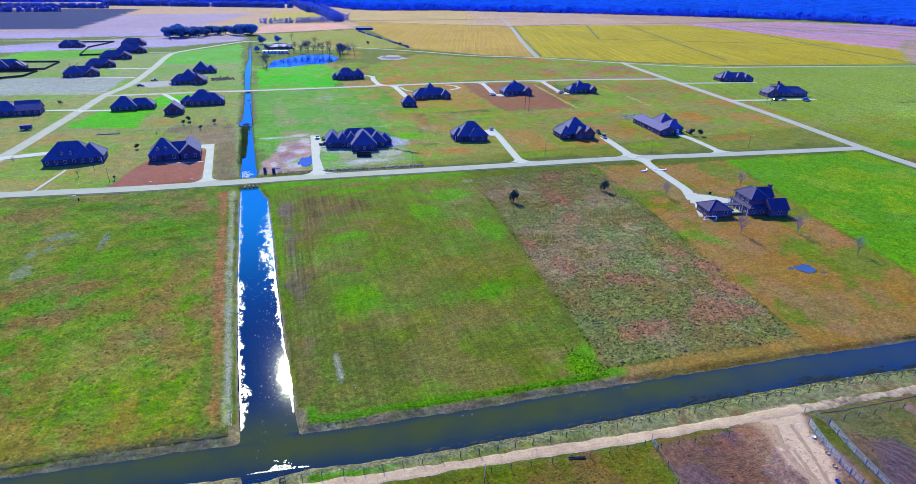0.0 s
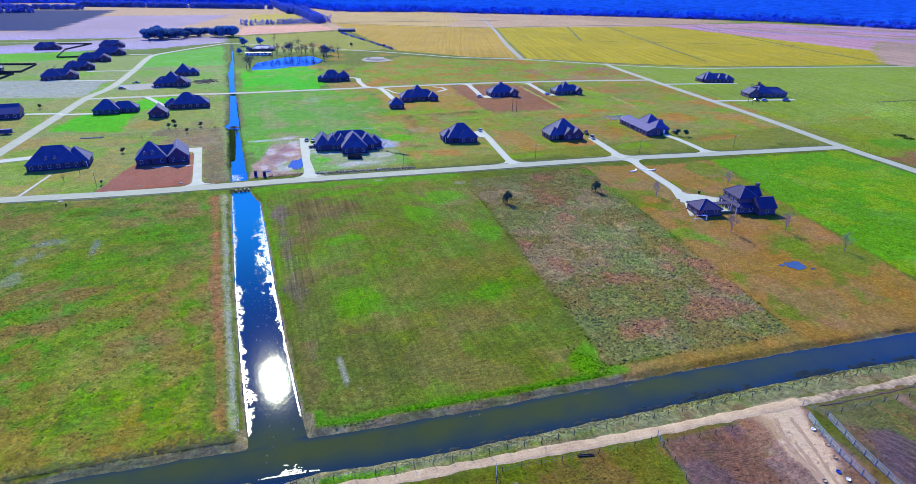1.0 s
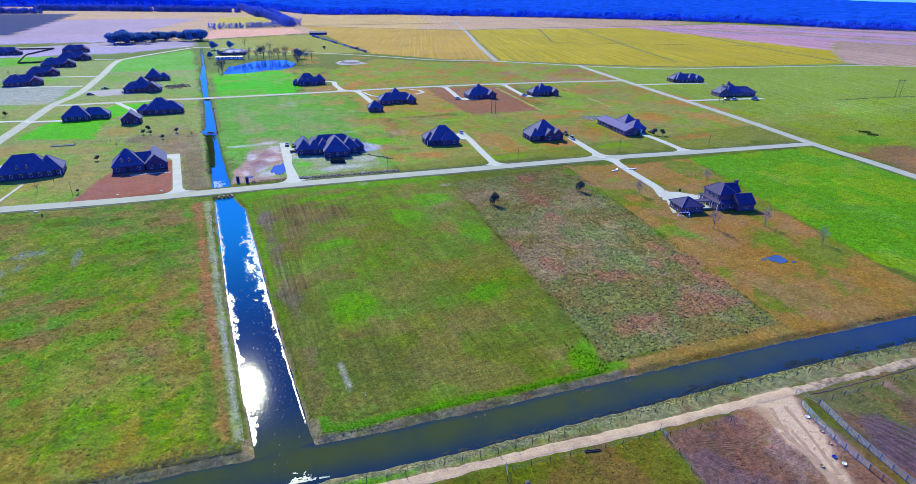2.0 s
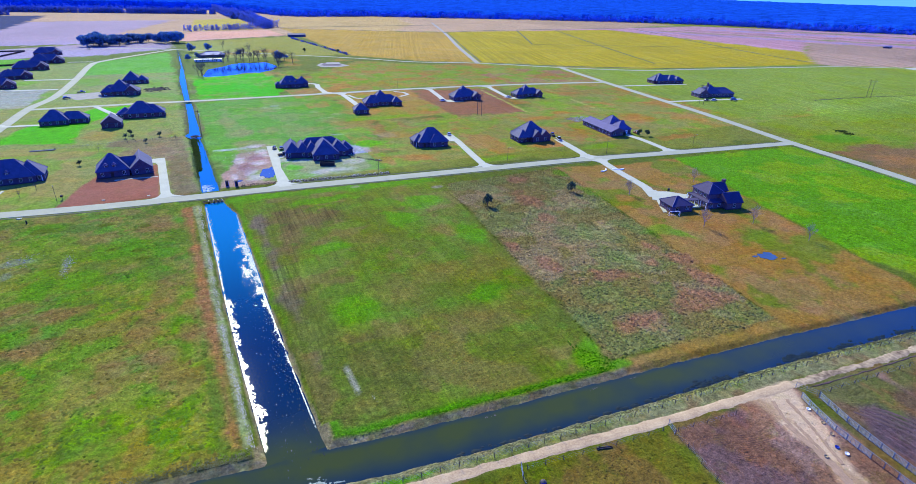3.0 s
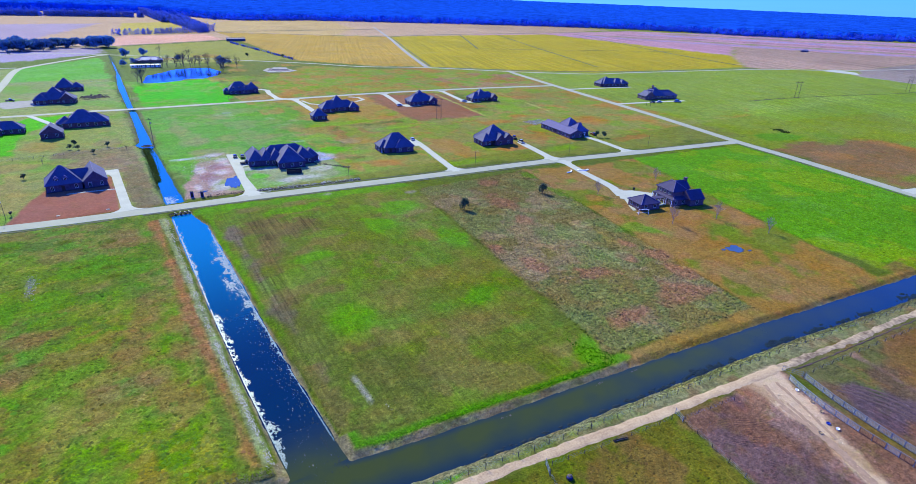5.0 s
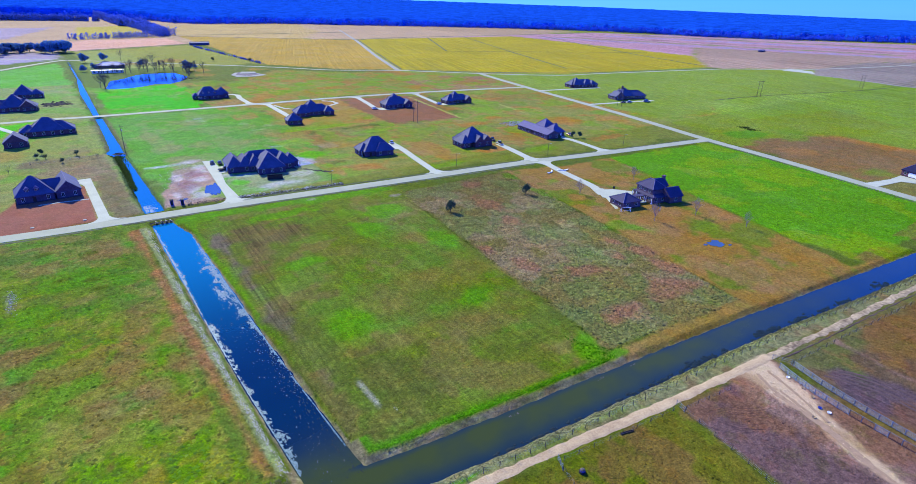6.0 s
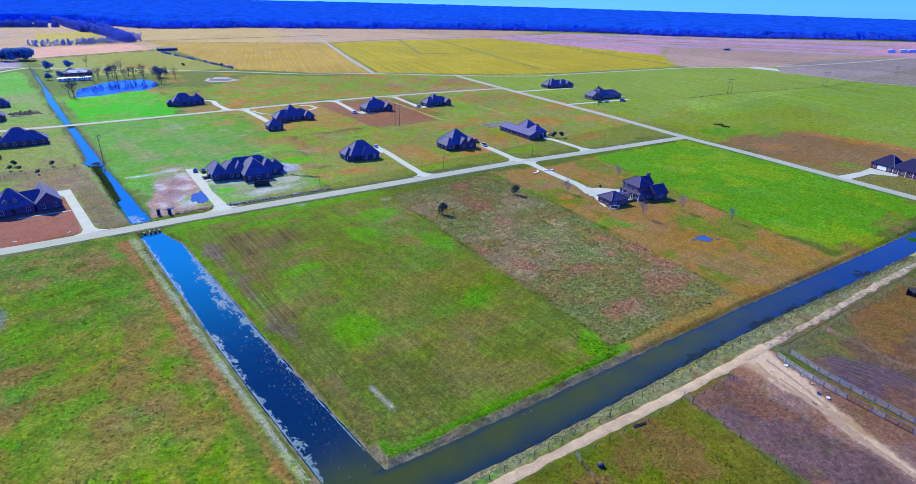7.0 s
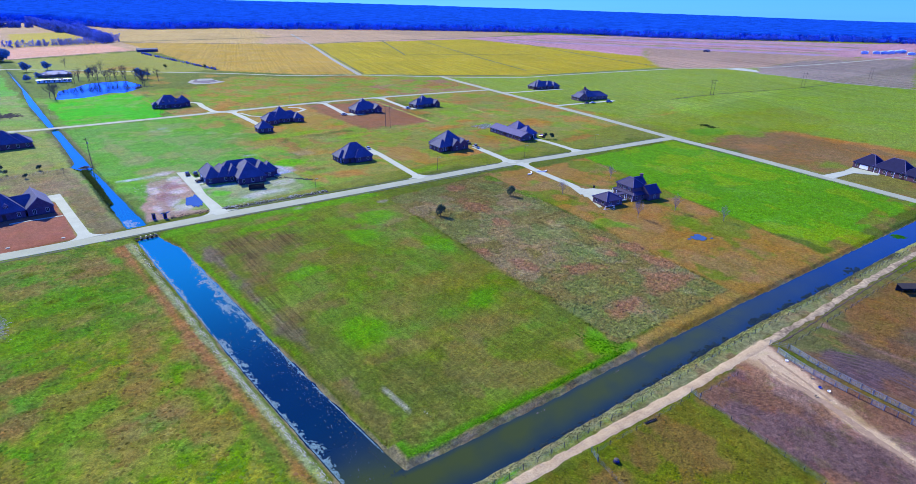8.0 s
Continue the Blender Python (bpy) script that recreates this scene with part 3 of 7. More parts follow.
def cover_of(x, y):
    n = x.size
    col = np.tile(np.array(OLIVE), (n, 1))
    lines = np.zeros((n, 3))
    col[(x > 300) & (y > 60)] = tone(134, 148, 40)
    col[(x > 270) & (y <= 60)] = tone(134, 124, 56)
    col[(x > 384) & (y <= 60)] = tone(134, 152, 50)
    lines[:, 2] = np.where(x > 290, 0.45, 0.15)
    wob = (fbm(x, y, 8, 11, 3) - 0.5)
    wob2 = (fbm(x, y, 40, 17, 3) - 0.5)
    for poly, c, soft, strength in ZONES:
        a = np.array(poly)
        near = (x > a[:, 0].min() - 40) & (x < a[:, 0].max() + 40) & (y > a[:, 1].min() - 40) & (y < a[:, 1].max() + 40)
        k = smooth_step(inside_by(x[near], y[near], poly) + wob[near] * soft * 2.2, -soft * 0.5, soft * 0.5)[:, None]
        col[near] = col[near] * (1 - k) + np.array(c) * k
        lines[near] = lines[near] * (1 - k) + np.array(strength) * k

    def blotch(mask, size, seed, cut, c, amount=0.8):
        v = smooth_step(fbm(x, y, size, seed, 4), cut - 0.03, cut + 0.05) * mask * amount
        col[:] = col * (1 - v[:, None]) + np.array(c) * v[:, None]

    near = (x > -300) & (x < 420) & (y > -200) & (y < 520)
    west = near & (x < -17.5) & (y > 0) & (y < 156)
    mown = near & (inside_by(x, y, MOWN) > 1)
    rough = near & (inside_by(x, y, ROUGH) > 0)
    orange = near & (inside_by(x, y, ORANGE) > 0)
    blotch(west, 11, 21, 0.55, tone(158, 126, 68), 0.6)
    blotch(west, 8, 23, 0.55, tone(96, 160, 30), 0.65)
    blotch(west, 30, 24, 0.5, tone(138, 154, 40), 0.5)
    blotch(west, 5, 25, 0.6, tone(98, 122, 50), 0.5)
    blotch(west & (y < 75), 6, 27, 0.53, tone(174, 120, 58), 0.5)
    blotch(west, 4, 29, 0.6, tone(170, 150, 70), 0.5)
    blotch(mown, 7, 35, 0.6, tone(112, 112, 48), 0.4)
    blotch(mown, 16, 33, 0.56, tone(146, 122, 66), 0.5)
    blotch(mown, 9, 36, 0.56, tone(106, 148, 34), 0.5)
    blotch(rough, 14, 41, 0.53, tone(176, 146, 104), 0.5)
    blotch(rough, 11, 43, 0.56, tone(126, 136, 78), 0.55)

    def spots(c, amount, *places):
        """Patches at known places, ragged at the edge."""
        rag = 0.25 + 1.5 * fbm(x, y, 5, 47, 5)
        for sx, sy, rx, ry in places:
            d = np.hypot((x - sx) / rx, (y - sy) / ry) * rag
            v = (1 - smooth_step(d, 0.55, 1.15)) * amount
            col[:] = col * (1 - v[:, None]) + np.array(c) * v[:, None]

    bright, tan, pink = tone(98, 156, 0), tone(144, 126, 54), tone(170, 116, 80)
    spots(bright, 0.85, (54, 98, 8, 7), (24, 83, 9, 4), (20, 43, 8, 8), (70, 76, 5, 12), (68, 111, 9, 7), (55, 36, 6, 6), (30, 128, 14, 4))
    spots(bright, 0.9, (3, 141, 5, 3), (12, 141, 10, 2.5), (61, 1, 4, 5), (65, -4.5, 4, 2))
    spots(tan, 0.42, (36, 85, 9, 5), (34, 47, 9, 7), (32, 30, 8, 4), (47, 24, 10, 5), (67, 55, 6, 10), (56, 51, 11, 9), (46, 54, 9, 8), (46, 27, 10, 6), (60, 29, 7, 7), (61, 82, 7, 6), (12, 8, 7, 4), (14, 18, 4, 3), (21, 112, 9, 6))
    spots(tone(100, 98, 46), 0.5, (14, 18, 14, 16), (6, 40, 8, 20))
    spots(tone(206, 196, 170), 0.7, (10, 15, 0.7, 5), (12.4, 9, 0.5, 2.5))
    spots(bright, 0.7, (-59, 138, 8, 5), (-36, 108, 10, 8), (-22, 101, 5, 5), (-55, 88, 4, 12), (-58, 64, 7, 5), (-45, 90, 6, 8), (-21, 54, 3.5, 6), (-22, 44, 4, 5))
    spots(tone(164, 118, 64), 0.62, (-78, 134, 14, 8), (-25, 128, 6, 7), (-29, 58, 5, 7), (-26, 43, 5, 4), (-63, 75, 6, 6), (-52, 57, 7, 4), (-90, 118, 9, 8), (-25, 71, 4, 9), (-19.8, 50, 3, 6), (-48.7, 71.6, 5, 5), (-57, 79, 4, 4), (-24, 124, 8, 5))
    spots(tone(160, 146, 128), 0.65, (92.5, 219, 7, 5), (80, 124, 3, 2), (49, 138, 2.5, 1.5), (50, 330, 4, 5), (70, 232, 8, 2))
    spots(tone(162, 158, 140), 0.55, (-68, 99, 2.2, 4), (-64, 101, 1.6, 3), (-50, 103, 1.2, 6), (-63, 111, 5, 3), (-67, 87, 2, 5))
    spots(tone(96, 108, 4), 0.8, (-59.7, 135, 5, 3), (-41, 133.5, 3.5, 2), (-29, 127, 2, 1.6), (-38, 110, 2.4, 2), (-31, 106, 2.4, 1.8), (-30, 99, 2.6, 1.6))
    spots(pink, 0.75, (116, 118, 6, 5), (107, 95, 6, 10), (103, 76, 4, 6), (77, 60, 3, 4), (80, 44, 4, 6), (92, 30, 8, 4), (119, 40, 2.5, 4), (120, 29, 4, 6), (117, 18, 4, 8), (110, 32, 3, 4), (104, 8, 10, 6), (84, 8, 8, 4))
    spots(tone(108, 150, 34), 0.7, (134, 49, 7, 6), (139, 43, 5, 5), (136, 90, 3, 10), (142, 118, 5, 6), (160, 30, 8, 6), (152, 100, 5, 6))
    spots(tone(122, 138, 78), 0.5, (130, 110, 7, 8), (105, 37, 7, 6), (110, 54, 8, 9), (124, 54, 3, 6), (101, 59, 7, 9), (88, 13, 10, 5), (71, 15, 4, 7), (83, 22, 8, 5))
    blotch(orange, 18, 51, 0.52, tone(112, 132, 36), 0.8)
    blotch(orange, 16, 53, 0.57, tone(170, 126, 72), 0.7)
    meadow = near & (x > 174) & (x < 292) & (y < 117) & (inside_by(x, y, ORANGE) < 0) & (y > -24)
    blotch(meadow & (x < 262 + y * 0.26), 14, 37, 0.53, tone(144, 166, 24), 0.55)
    north = (y > 376) & (y < 570) & (x > 100) & (x < 372) & (inside_by(x, y, [(235, 532), (372, 440), (354, 348), (179, 374), (100, 375), (110, 480), (190, 575)]) > 0)
    other = near & (y > 158) & (lines[:, 0] < 0.05) & (inside_by(x, y, RED_LOT) < 0) & (inside_by(x, y, RED_FIELD) < 0) & (inside_by(x, y, GRAVEL_LOT) < 0) & (inside_by(x, y, BRIGHT_LAWN) < 0)
    blotch(other & (x < 90), 24, 61, 0.55, tone(104, 152, 30), 0.55)
    blotch(other & (x > 70), 30, 65, 0.52, tone(158, 122, 50), 0.55)
    blotch(other & (x > 70) & (x < 345), 20, 67, 0.55, tone(176, 116, 54), 0.55)
    blotch(other & (x > 70), 15, 66, 0.56, tone(108, 150, 28), 0.65)
    blotch(other, 16, 63, 0.58, tone(150, 132, 66), 0.35)
    south = near & (y < -14)
    blotch(south & (x < 60), 12, 71, 0.57, tone(104, 128, 28), 0.5)
    blotch(south, 9, 73, 0.57, tone(150, 108, 60), 0.5)
    # lush strip along the corner, muddy banks, a green verge
    gap = canal_gap(x, y) + wob * 1.2
    lush = near & (y < 6) & (y > -14) & (x > 0.5) & (x < 64)
    k = np.where(lush, smooth_step(gap, 1.9, 2.6) * (1 - smooth_step(gap, 3.2, 5.0)) * (1 - smooth_step(x, 58, 64)) * 0.8, 0)[:, None]
    col[:] = col * (1 - k) + np.array(tone(78, 148, 8)) * k
    wide = np.where((y < 6) & (x < 66), 1.2, np.where(y < 0, 0.3, 0.42))
    k = np.where(near, (1 - smooth_step(gap, 1.2 * wide, 2.1 * wide)), 0)[:, None]
    bank = np.array(tone(148, 134, 90)) * (0.7 + 0.6 * fbm(x, y, 2.2, 81, 3))[:, None]
    bank = np.where(((y < -9) & (gap > 0))[:, None] & (x > -400)[:, None] & (y < np.interp(x, CROSS_X, CROSS_S))[:, None], np.array(tone(138, 134, 98)), bank)
    bank = np.where((y > 157)[:, None], np.array(tone(70, 84, 38)), bank)
    k = np.where((near & (y > 157))[:, None], 1 - smooth_step(gap, 0.5, 1.6)[:, None], k)
    col[:] = col * (1 - k) + bank * k
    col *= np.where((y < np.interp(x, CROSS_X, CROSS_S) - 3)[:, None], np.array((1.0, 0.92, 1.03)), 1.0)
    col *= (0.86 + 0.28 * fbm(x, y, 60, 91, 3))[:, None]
    spots(tone(146, 116, 70), 0.6, (-26, 230, 15, 16), (-22, 270, 9, 14))
    spots(tone(164, 126, 56), 0.6, (-52, 276, 10, 12), (-60, 240, 14, 8), (-100, 250, 8, 12), (-125, 300, 12, 18))
    spots(tone(182, 124, 52), 0.5, (378, 40, 8, 40), (340, 12, 20, 8), (318, 66, 12, 10))
    spots(tone(112, 150, 34), 0.6, (352, 84, 14, 8), (306, 22, 8, 8), (370, 96, 12, 10))
    spots(tone(164, 132, 52), 0.6, (126, 305, 30, 38), (96, 218, 10, 8))
    spots(tone(120, 160, 26), 0.7, (112, 265, 30, 5), (78, 236, 12, 8), (240, 262, 12, 18), (262, 300, 10, 24), (190, 150, 14, 5), (140, 240, 22, 4), (232, 210, 10, 14), (128, 152, 14, 4))
    spots(tone(178, 118, 50), 0.7, (166, 165, 9, 6), (200, 225, 14, 6), (140, 270, 12, 8), (262, 200, 14, 12), (226, 236, 9, 6), (92, 170, 9, 6), (250, 150, 16, 5))
    spots(tone(216, 190, 138), 0.6, (10, 197, 3, 7), (14, 168, 4, 5), (22, 208, 3, 8), (5, 172, 2, 5), (13, 178, 3, 6), (18, 190, 4, 5), (20, 222, 5, 4))
    spots(tone(150, 98, 76), 0.6, (12, 184, 5, 8), (18, 200, 4, 6))
    spots(tone(196, 178, 128), 0.6, (45, 165, 12, 4), (61, 176, 6, 5), (38, 186, 6, 3), (70, 196, 5, 6), (30, 190, 3, 4))
    spots(tone(86, 168, 8), 0.8, (31, 177, 4, 6), (78, 205, 8, 9))
    spots(tone(150, 128, 62), 0.5, (19, 256, 8, 10), (35, 255, 9, 8), (14, 289, 5, 14), (58, 251, 9, 7), (40, 321, 10, 12), (76, 269, 9, 10), (19, 230, 8, 8))
    spots(tone(176, 176, 110), 0.25, (50, 321, 4, 5), (44, 328, 3, 5), (73, 278, 6, 2), (82, 288, 4, 4), (71, 300, 5, 3))
    spots(tone(176, 128, 48), 0.6, (112, 560, 10, 16), (118, 605, 12, 14), (172, 590, 10, 12), (60, 700, 20, 16), (110, 720, 20, 20))
    # beyond the road haze is put into colour as blue; greener grass, drier westward
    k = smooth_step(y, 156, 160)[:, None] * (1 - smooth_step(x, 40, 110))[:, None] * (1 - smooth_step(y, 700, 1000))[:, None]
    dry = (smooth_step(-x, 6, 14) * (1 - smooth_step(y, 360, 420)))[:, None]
    haze_tint = (1 - dry) * np.array((0.09, 0.35, 1.65)) + dry * np.array((0.11, 0.28, 1.0))
    col *= 1 + k * haze_tint + (smooth_step(y, 156, 160)[:, None] - k) * np.array((0.1, 0.14, 0.45))
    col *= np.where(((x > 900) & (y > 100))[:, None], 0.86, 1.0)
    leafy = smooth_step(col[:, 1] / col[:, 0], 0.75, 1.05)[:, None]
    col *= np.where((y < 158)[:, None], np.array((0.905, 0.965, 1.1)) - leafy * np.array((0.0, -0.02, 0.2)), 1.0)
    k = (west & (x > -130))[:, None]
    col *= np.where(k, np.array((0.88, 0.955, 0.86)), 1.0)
    blotch(north, 22, 83, 0.5, tone(160, 124, 46), 0.5)
    blotch(north, 12, 85, 0.58, tone(112, 158, 24), 0.75)
    return np.clip(col, 0.002, 0.9), lines


def stretch(*runs):
    out = []
    for a, b, step in runs:
        out.append(np.arange(a, b, step))
    return np.concatenate(out + [np.array([runs[-1][1]])])


GX = stretch((-5000, -1500, 350), (-1500, -420, 36), (-420, -130, 6), (-130, -90, 1.6), (-90, -16, 1.0), (-16, 4, 0.5), (4, 190, 1.0), (190, 290, 1.5), (290, 520, 4), (520, 1000, 10), (1000, 2200, 24), (2200, 5000, 280))
GY = stretch((-5000, -200, 400), (-200, -64, 6), (-64, -36, 1.2), (-36, 6, 0.6), (6, 160, 1.1), (160, 260, 1.8), (260, 480, 3.0), (480, 1000, 8), (1000, 2000, 26), (2000, 5000, 250))


def bare_of(x, y):
    """How far the ground is trodden bare, 0 to 1."""
    out = np.zeros(x.size)
    for poly, amount in ((APRON, 0.7), (RED_LOT, 0.45), (RED_FIELD, 0.3)):
        a = np.array(poly)
        near = (x > a[:, 0].min() - 5) & (x < a[:, 0].max() + 5) & (y > a[:, 1].min() - 5) & (y < a[:, 1].max() + 5)
        out[near] = np.maximum(out[near], amount * smooth_step(inside_by(x[near], y[near], poly), -1, 1))
    return out


def build_ground():
    nx, ny = len(GX), len(GY)
    X, Y = np.meshgrid(GX, GY)
    x, y = X.ravel(), Y.ravel()
    z = land_z(x, y)
    me = bpy.data.meshes.new("ground")
    i = (np.arange(ny - 1)[:, None] * nx + np.arange(nx - 1)[None, :]).ravel()
    quads = np.stack([i, i + 1, i + nx + 1, i + nx], 1)
    me.vertices.add(nx * ny)
    me.vertices.foreach_set("co", np.stack([x, y, z], 1).ravel())
    me.loops.add(quads.size)
    me.loops.foreach_set("vertex_index", quads.ravel())
    me.polygons.add(len(quads))
    me.polygons.foreach_set("loop_start", np.arange(len(quads)) * 4)
    me.update()
    me.shade_smooth()
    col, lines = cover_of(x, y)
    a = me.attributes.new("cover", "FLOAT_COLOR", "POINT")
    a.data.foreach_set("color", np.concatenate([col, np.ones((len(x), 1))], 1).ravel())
    a = me.attributes.new("lines", "FLOAT_COLOR", "POINT")
    a.data.foreach_set("color", np.concatenate([lines, 1 - bare_of(x, y)[:, None]], 1).ravel())
    me.materials.append(M_GROUND)
    return tagged(new("ground", me), "flat winter grassland with mown lots, rough pasture and crop fields", "ground", kind="structure")


build_ground()


# ---- water ----
def water(name, rows, z, material, label):
    """A sheet of water from rows of points across it; silt hangs thickest in the middle of the cross canal."""
    v = [(x, y, z) for row in rows for x, y, _ in row]
    n = len(rows[0])
    f = [(i * n + k, i * n + k + 1, i * n + n + k + 1, i * n + n + k) for i in range(len(rows) - 1) for k in range(n - 1)]
    ob = link_mesh(name, v, f, material)
    a = ob.data.attributes.new("silt", "FLOAT", "POINT")
    a.data.foreach_set("value", [q for row in rows for _, _, q in row])
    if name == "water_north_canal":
        # share of painted sky reflection: grows northwards, a little less past the road
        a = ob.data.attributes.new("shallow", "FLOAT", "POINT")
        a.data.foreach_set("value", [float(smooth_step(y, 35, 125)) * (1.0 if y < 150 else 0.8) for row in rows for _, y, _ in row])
    return tagged(ob, label, "water", kind="structure")


def north_rows():
    for y in np.arange(0.5, 790, 3.0):
        w, e = float(np.interp(y, NORTH_Y, NORTH_W)) - 2, float(np.interp(y, NORTH_Y, NORTH_E)) + 2
        yield [(w + (e - w) * k / 6, y, 0.85 * math.exp(-(y / 9.0) ** 2)) for k in range(7)]


def cross_rows():
    for x in np.concatenate([np.arange(-300, -60, 20), np.arange(-60, 250, 3.0), np.arange(250, 401, 25)]).tolist():
        n, s = float(np.interp(x, CROSS_X, CROSS_N)) + 2, float(np.interp(x, CROSS_X, CROSS_S)) - 2
        mouth = math.exp(-((x + 5) / 5.0) ** 4)
        far = 1 - 0.75 * min(1.0, max(0.0, (x - 70) / 90))
        yield [(x, n + (s - n) * k / 8, max(far * (0.0, 0.35, 0.95, 1.0, 0.9, 0.75, 0.45, 0.2, 0.0)[k], mouth * (0.85 if k < 5 else 0))) for k in range(9)]


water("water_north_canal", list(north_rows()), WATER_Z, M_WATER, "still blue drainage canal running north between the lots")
water("water_cross_canal", list(cross_rows()), WATER_Z - 0.004, M_WATER, "murky green canal crossing in front of the lots")
pm = bmesh.new()
pm.faces.new([pm.verts.new((x + (x - 56) * 0.08, y + (y - 555) * 0.06, -0.45)) for x, y in POND])
tagged(part("water_pond", pm, M_POND, None), "pond among bare trees with rippled blue water", "water", kind="structure")


# ---- roads and drives ----
def curve_points(pts, step=4.0):
    """A smooth line through the points."""
    out = []
    P = [Vector(p).to_2d() for p in pts]
    P = [P[0] * 2 - P[1]] + P + [P[-1] * 2 - P[-2]]
    for a, b, c, d in zip(P, P[1:], P[2:], P[3:]):
        n = max(1, int((c - b).length / step))
        for k in range(n):
            t = k / n
            out.append(0.5 * ((2 * b) + (c - a) * t + (2 * a - 5 * b + 4 * c - d) * t * t + (3 * b - a - 3 * c + d) * t ** 3))
    out.append(P[-2])
    return out


def road(name, pts, width, material, label, category="road", z=0.10, step=6.0, ragged=0.0, smooth=True, skirt=0.25):
    line = curve_points(pts, step) if smooth else [Vector(p) for p in pts]
    bm = bmesh.new()
    rows = []
    for i, p in enumerate(line):
        d = (line[min(i + 1, len(line) - 1)] - line[max(i - 1, 0)]).normalized()
        s = Vector((d.y, -d.x))
        w0, w1 = width / 2 + ragged * 2 * (noise.noise((p.x * 0.35, p.y, 1.0)) + 0.4 * noise.noise((p.x * 3, p.y, 4.0))), width / 2 + ragged * 2 * (noise.noise((p.x * 0.35, p.y, 7.0)) + 0.4 * noise.noise((p.x * 3, p.y, 2.0)))
        a, b = p - s * w0, p + s * w1
        ins = 0.15 if skirt > 0.1 else 0.5
        rows.append([bm.verts.new((q.x, q.y, h)) for q, h in ((a, -skirt), (a + s * ins, z), (p, z + 0.03), (b - s * ins, z), (b, -skirt))])
    for r, q in zip(rows, rows[1:]):
        for k in range(4):
            bm.faces.new((r[k], r[k + 1], q[k + 1], q[k]))
    return tagged(part(name, bm, material, None), label, category, kind="structure")


def slab(name, pts, material, label, z=0.12, category="driveway"):
    bm = bmesh.new()
    top = [bm.verts.new((x, y, z)) for x, y in pts]
    low = [bm.verts.new((x, y, -0.25)) for x, y in pts]
    f = bm.faces.new(top)
    for i in range(len(pts)):
        j = (i + 1) % len(pts)
        bm.faces.new((top[i], low[i], low[j], top[j]))
    bmesh.ops.recalc_face_normals(bm, faces=bm.faces)
    return tagged(part(name, bm, material, None), label, category, kind="structure")


road("road_south", [(-260, 182), (-140, 167), (-89, 160.3), (-50, 154.4), (-21, 151.7), (19, 148.8), (86.5, 141.4), (135, 136.5), (167, 132.8), (216, 124.5), (299, 112)], 6.8, M_ROAD, "pale concrete subdivision road")
road("road_north", [(-100, 374), (-50, 373), (-26, 373), (0, 370), (99, 367.5), (178, 365.5), (257, 357), (320, 346), (357, 338)], 6.2, M_ROAD, "pale concrete lane between the lots")
road("road_east", [(386, 452), (377, 425), (355, 338.5), (321, 195), (298.5, 113), (289.5, 70), (275, 13.4), (266, -23), (256, -60)], 6.8, M_ROAD, "pale concrete road along the eastern lots")
road("road_west", [(-120, 166), (-111, 222), (-105.5, 285), (-102, 329), (-98, 380), (-89, 425), (-84, 520), (-81, 620), (-70, 660), (-9, 757), (4, 765)], 6.2, M_ROAD, "pale concrete road along the western lots")
road("road_far", [(-300, 830), (-60, 800), (2, 770), (182, 616), (245, 548), (312, 512), (390, 440), (459, 392), (510, 384), (676, 352), (731, 337), (850, 280), (1114, 232), (1600, 190)], 5.2, M_ROAD, "pale country road past the fields", step=14)
road("road_gravel", [(314, 514), (384, 699), (500, 990), (640, 1360)], 6.0, M_GRAVEL, "straight gravel farm lane between crops", step=20)
road("dirt_track", [(-300, 24.6), (-180, 9.8), (-60, -4.5), (-20, -11.2), (0, -13.8), (14, -15.8), (30, -18.0), (50, -20.7), (66, -22.8), (84, -24.9), (94, -26.0)], 2.5, M_DIRT, "pale rutted dirt track beside the canal", "track", z=0.06, step=0.5, ragged=0.2, skirt=0.02)
road("dirt_track", [(93.5, -26.0), (126, -29.8), (160, -33.2), (260, -45)], 2.3, M_DIRT_WORN, "muddy brown dirt track with pale dry patches", "track", z=0.06, step=0.5, ragged=0.3, skirt=0.02)
DRIVE = "pale concrete driveway"
slab("driveway", [(-25.2, 156.3), (-19.4, 155.6), (-20.4, 160), (-20.9, 190), (-21.2, 216.3), (-33, 216.8), (-33, 210.6), (-27.6, 210.2), (-25.4, 208.6), (-24.5, 205), (-24.3, 190), (-24.0, 160)], M_DRIVE, DRIVE + " with a turning apron")
road("garden_path", [(-24.5, 185.5), (-33, 186.6), (-41, 187)], 1.2, M_DRIVE, "narrow concrete garden path", "path", z=0.08)
road("driveway", [(-112, 217), (-92, 221)], 6.5, M_DRIVE, DRIVE, "driveway", z=0.12)
road("garden_path", [(-84.2, 163), (-79.6, 189)], 1.4, M_DRIVE, "narrow concrete garden path", "path", z=0.08)
road("driveway", [(-103, 322), (-82, 319)], 4.4, M_DRIVE, DRIVE, "driveway", z=0.12)
road("driveway", [(-102, 325), (-124, 329), (-134, 324)], 4.4, M_DRIVE, DRIVE, "driveway", z=0.12)
road("driveway", [(-91, 459), (-128, 466), (-141, 469)], 4.4, M_DRIVE, DRIVE, "driveway", z=0.12)
road("driveway", [(-86, 516), (-122, 521)], 4.4, M_DRIVE, DRIVE, "driveway", z=0.12)
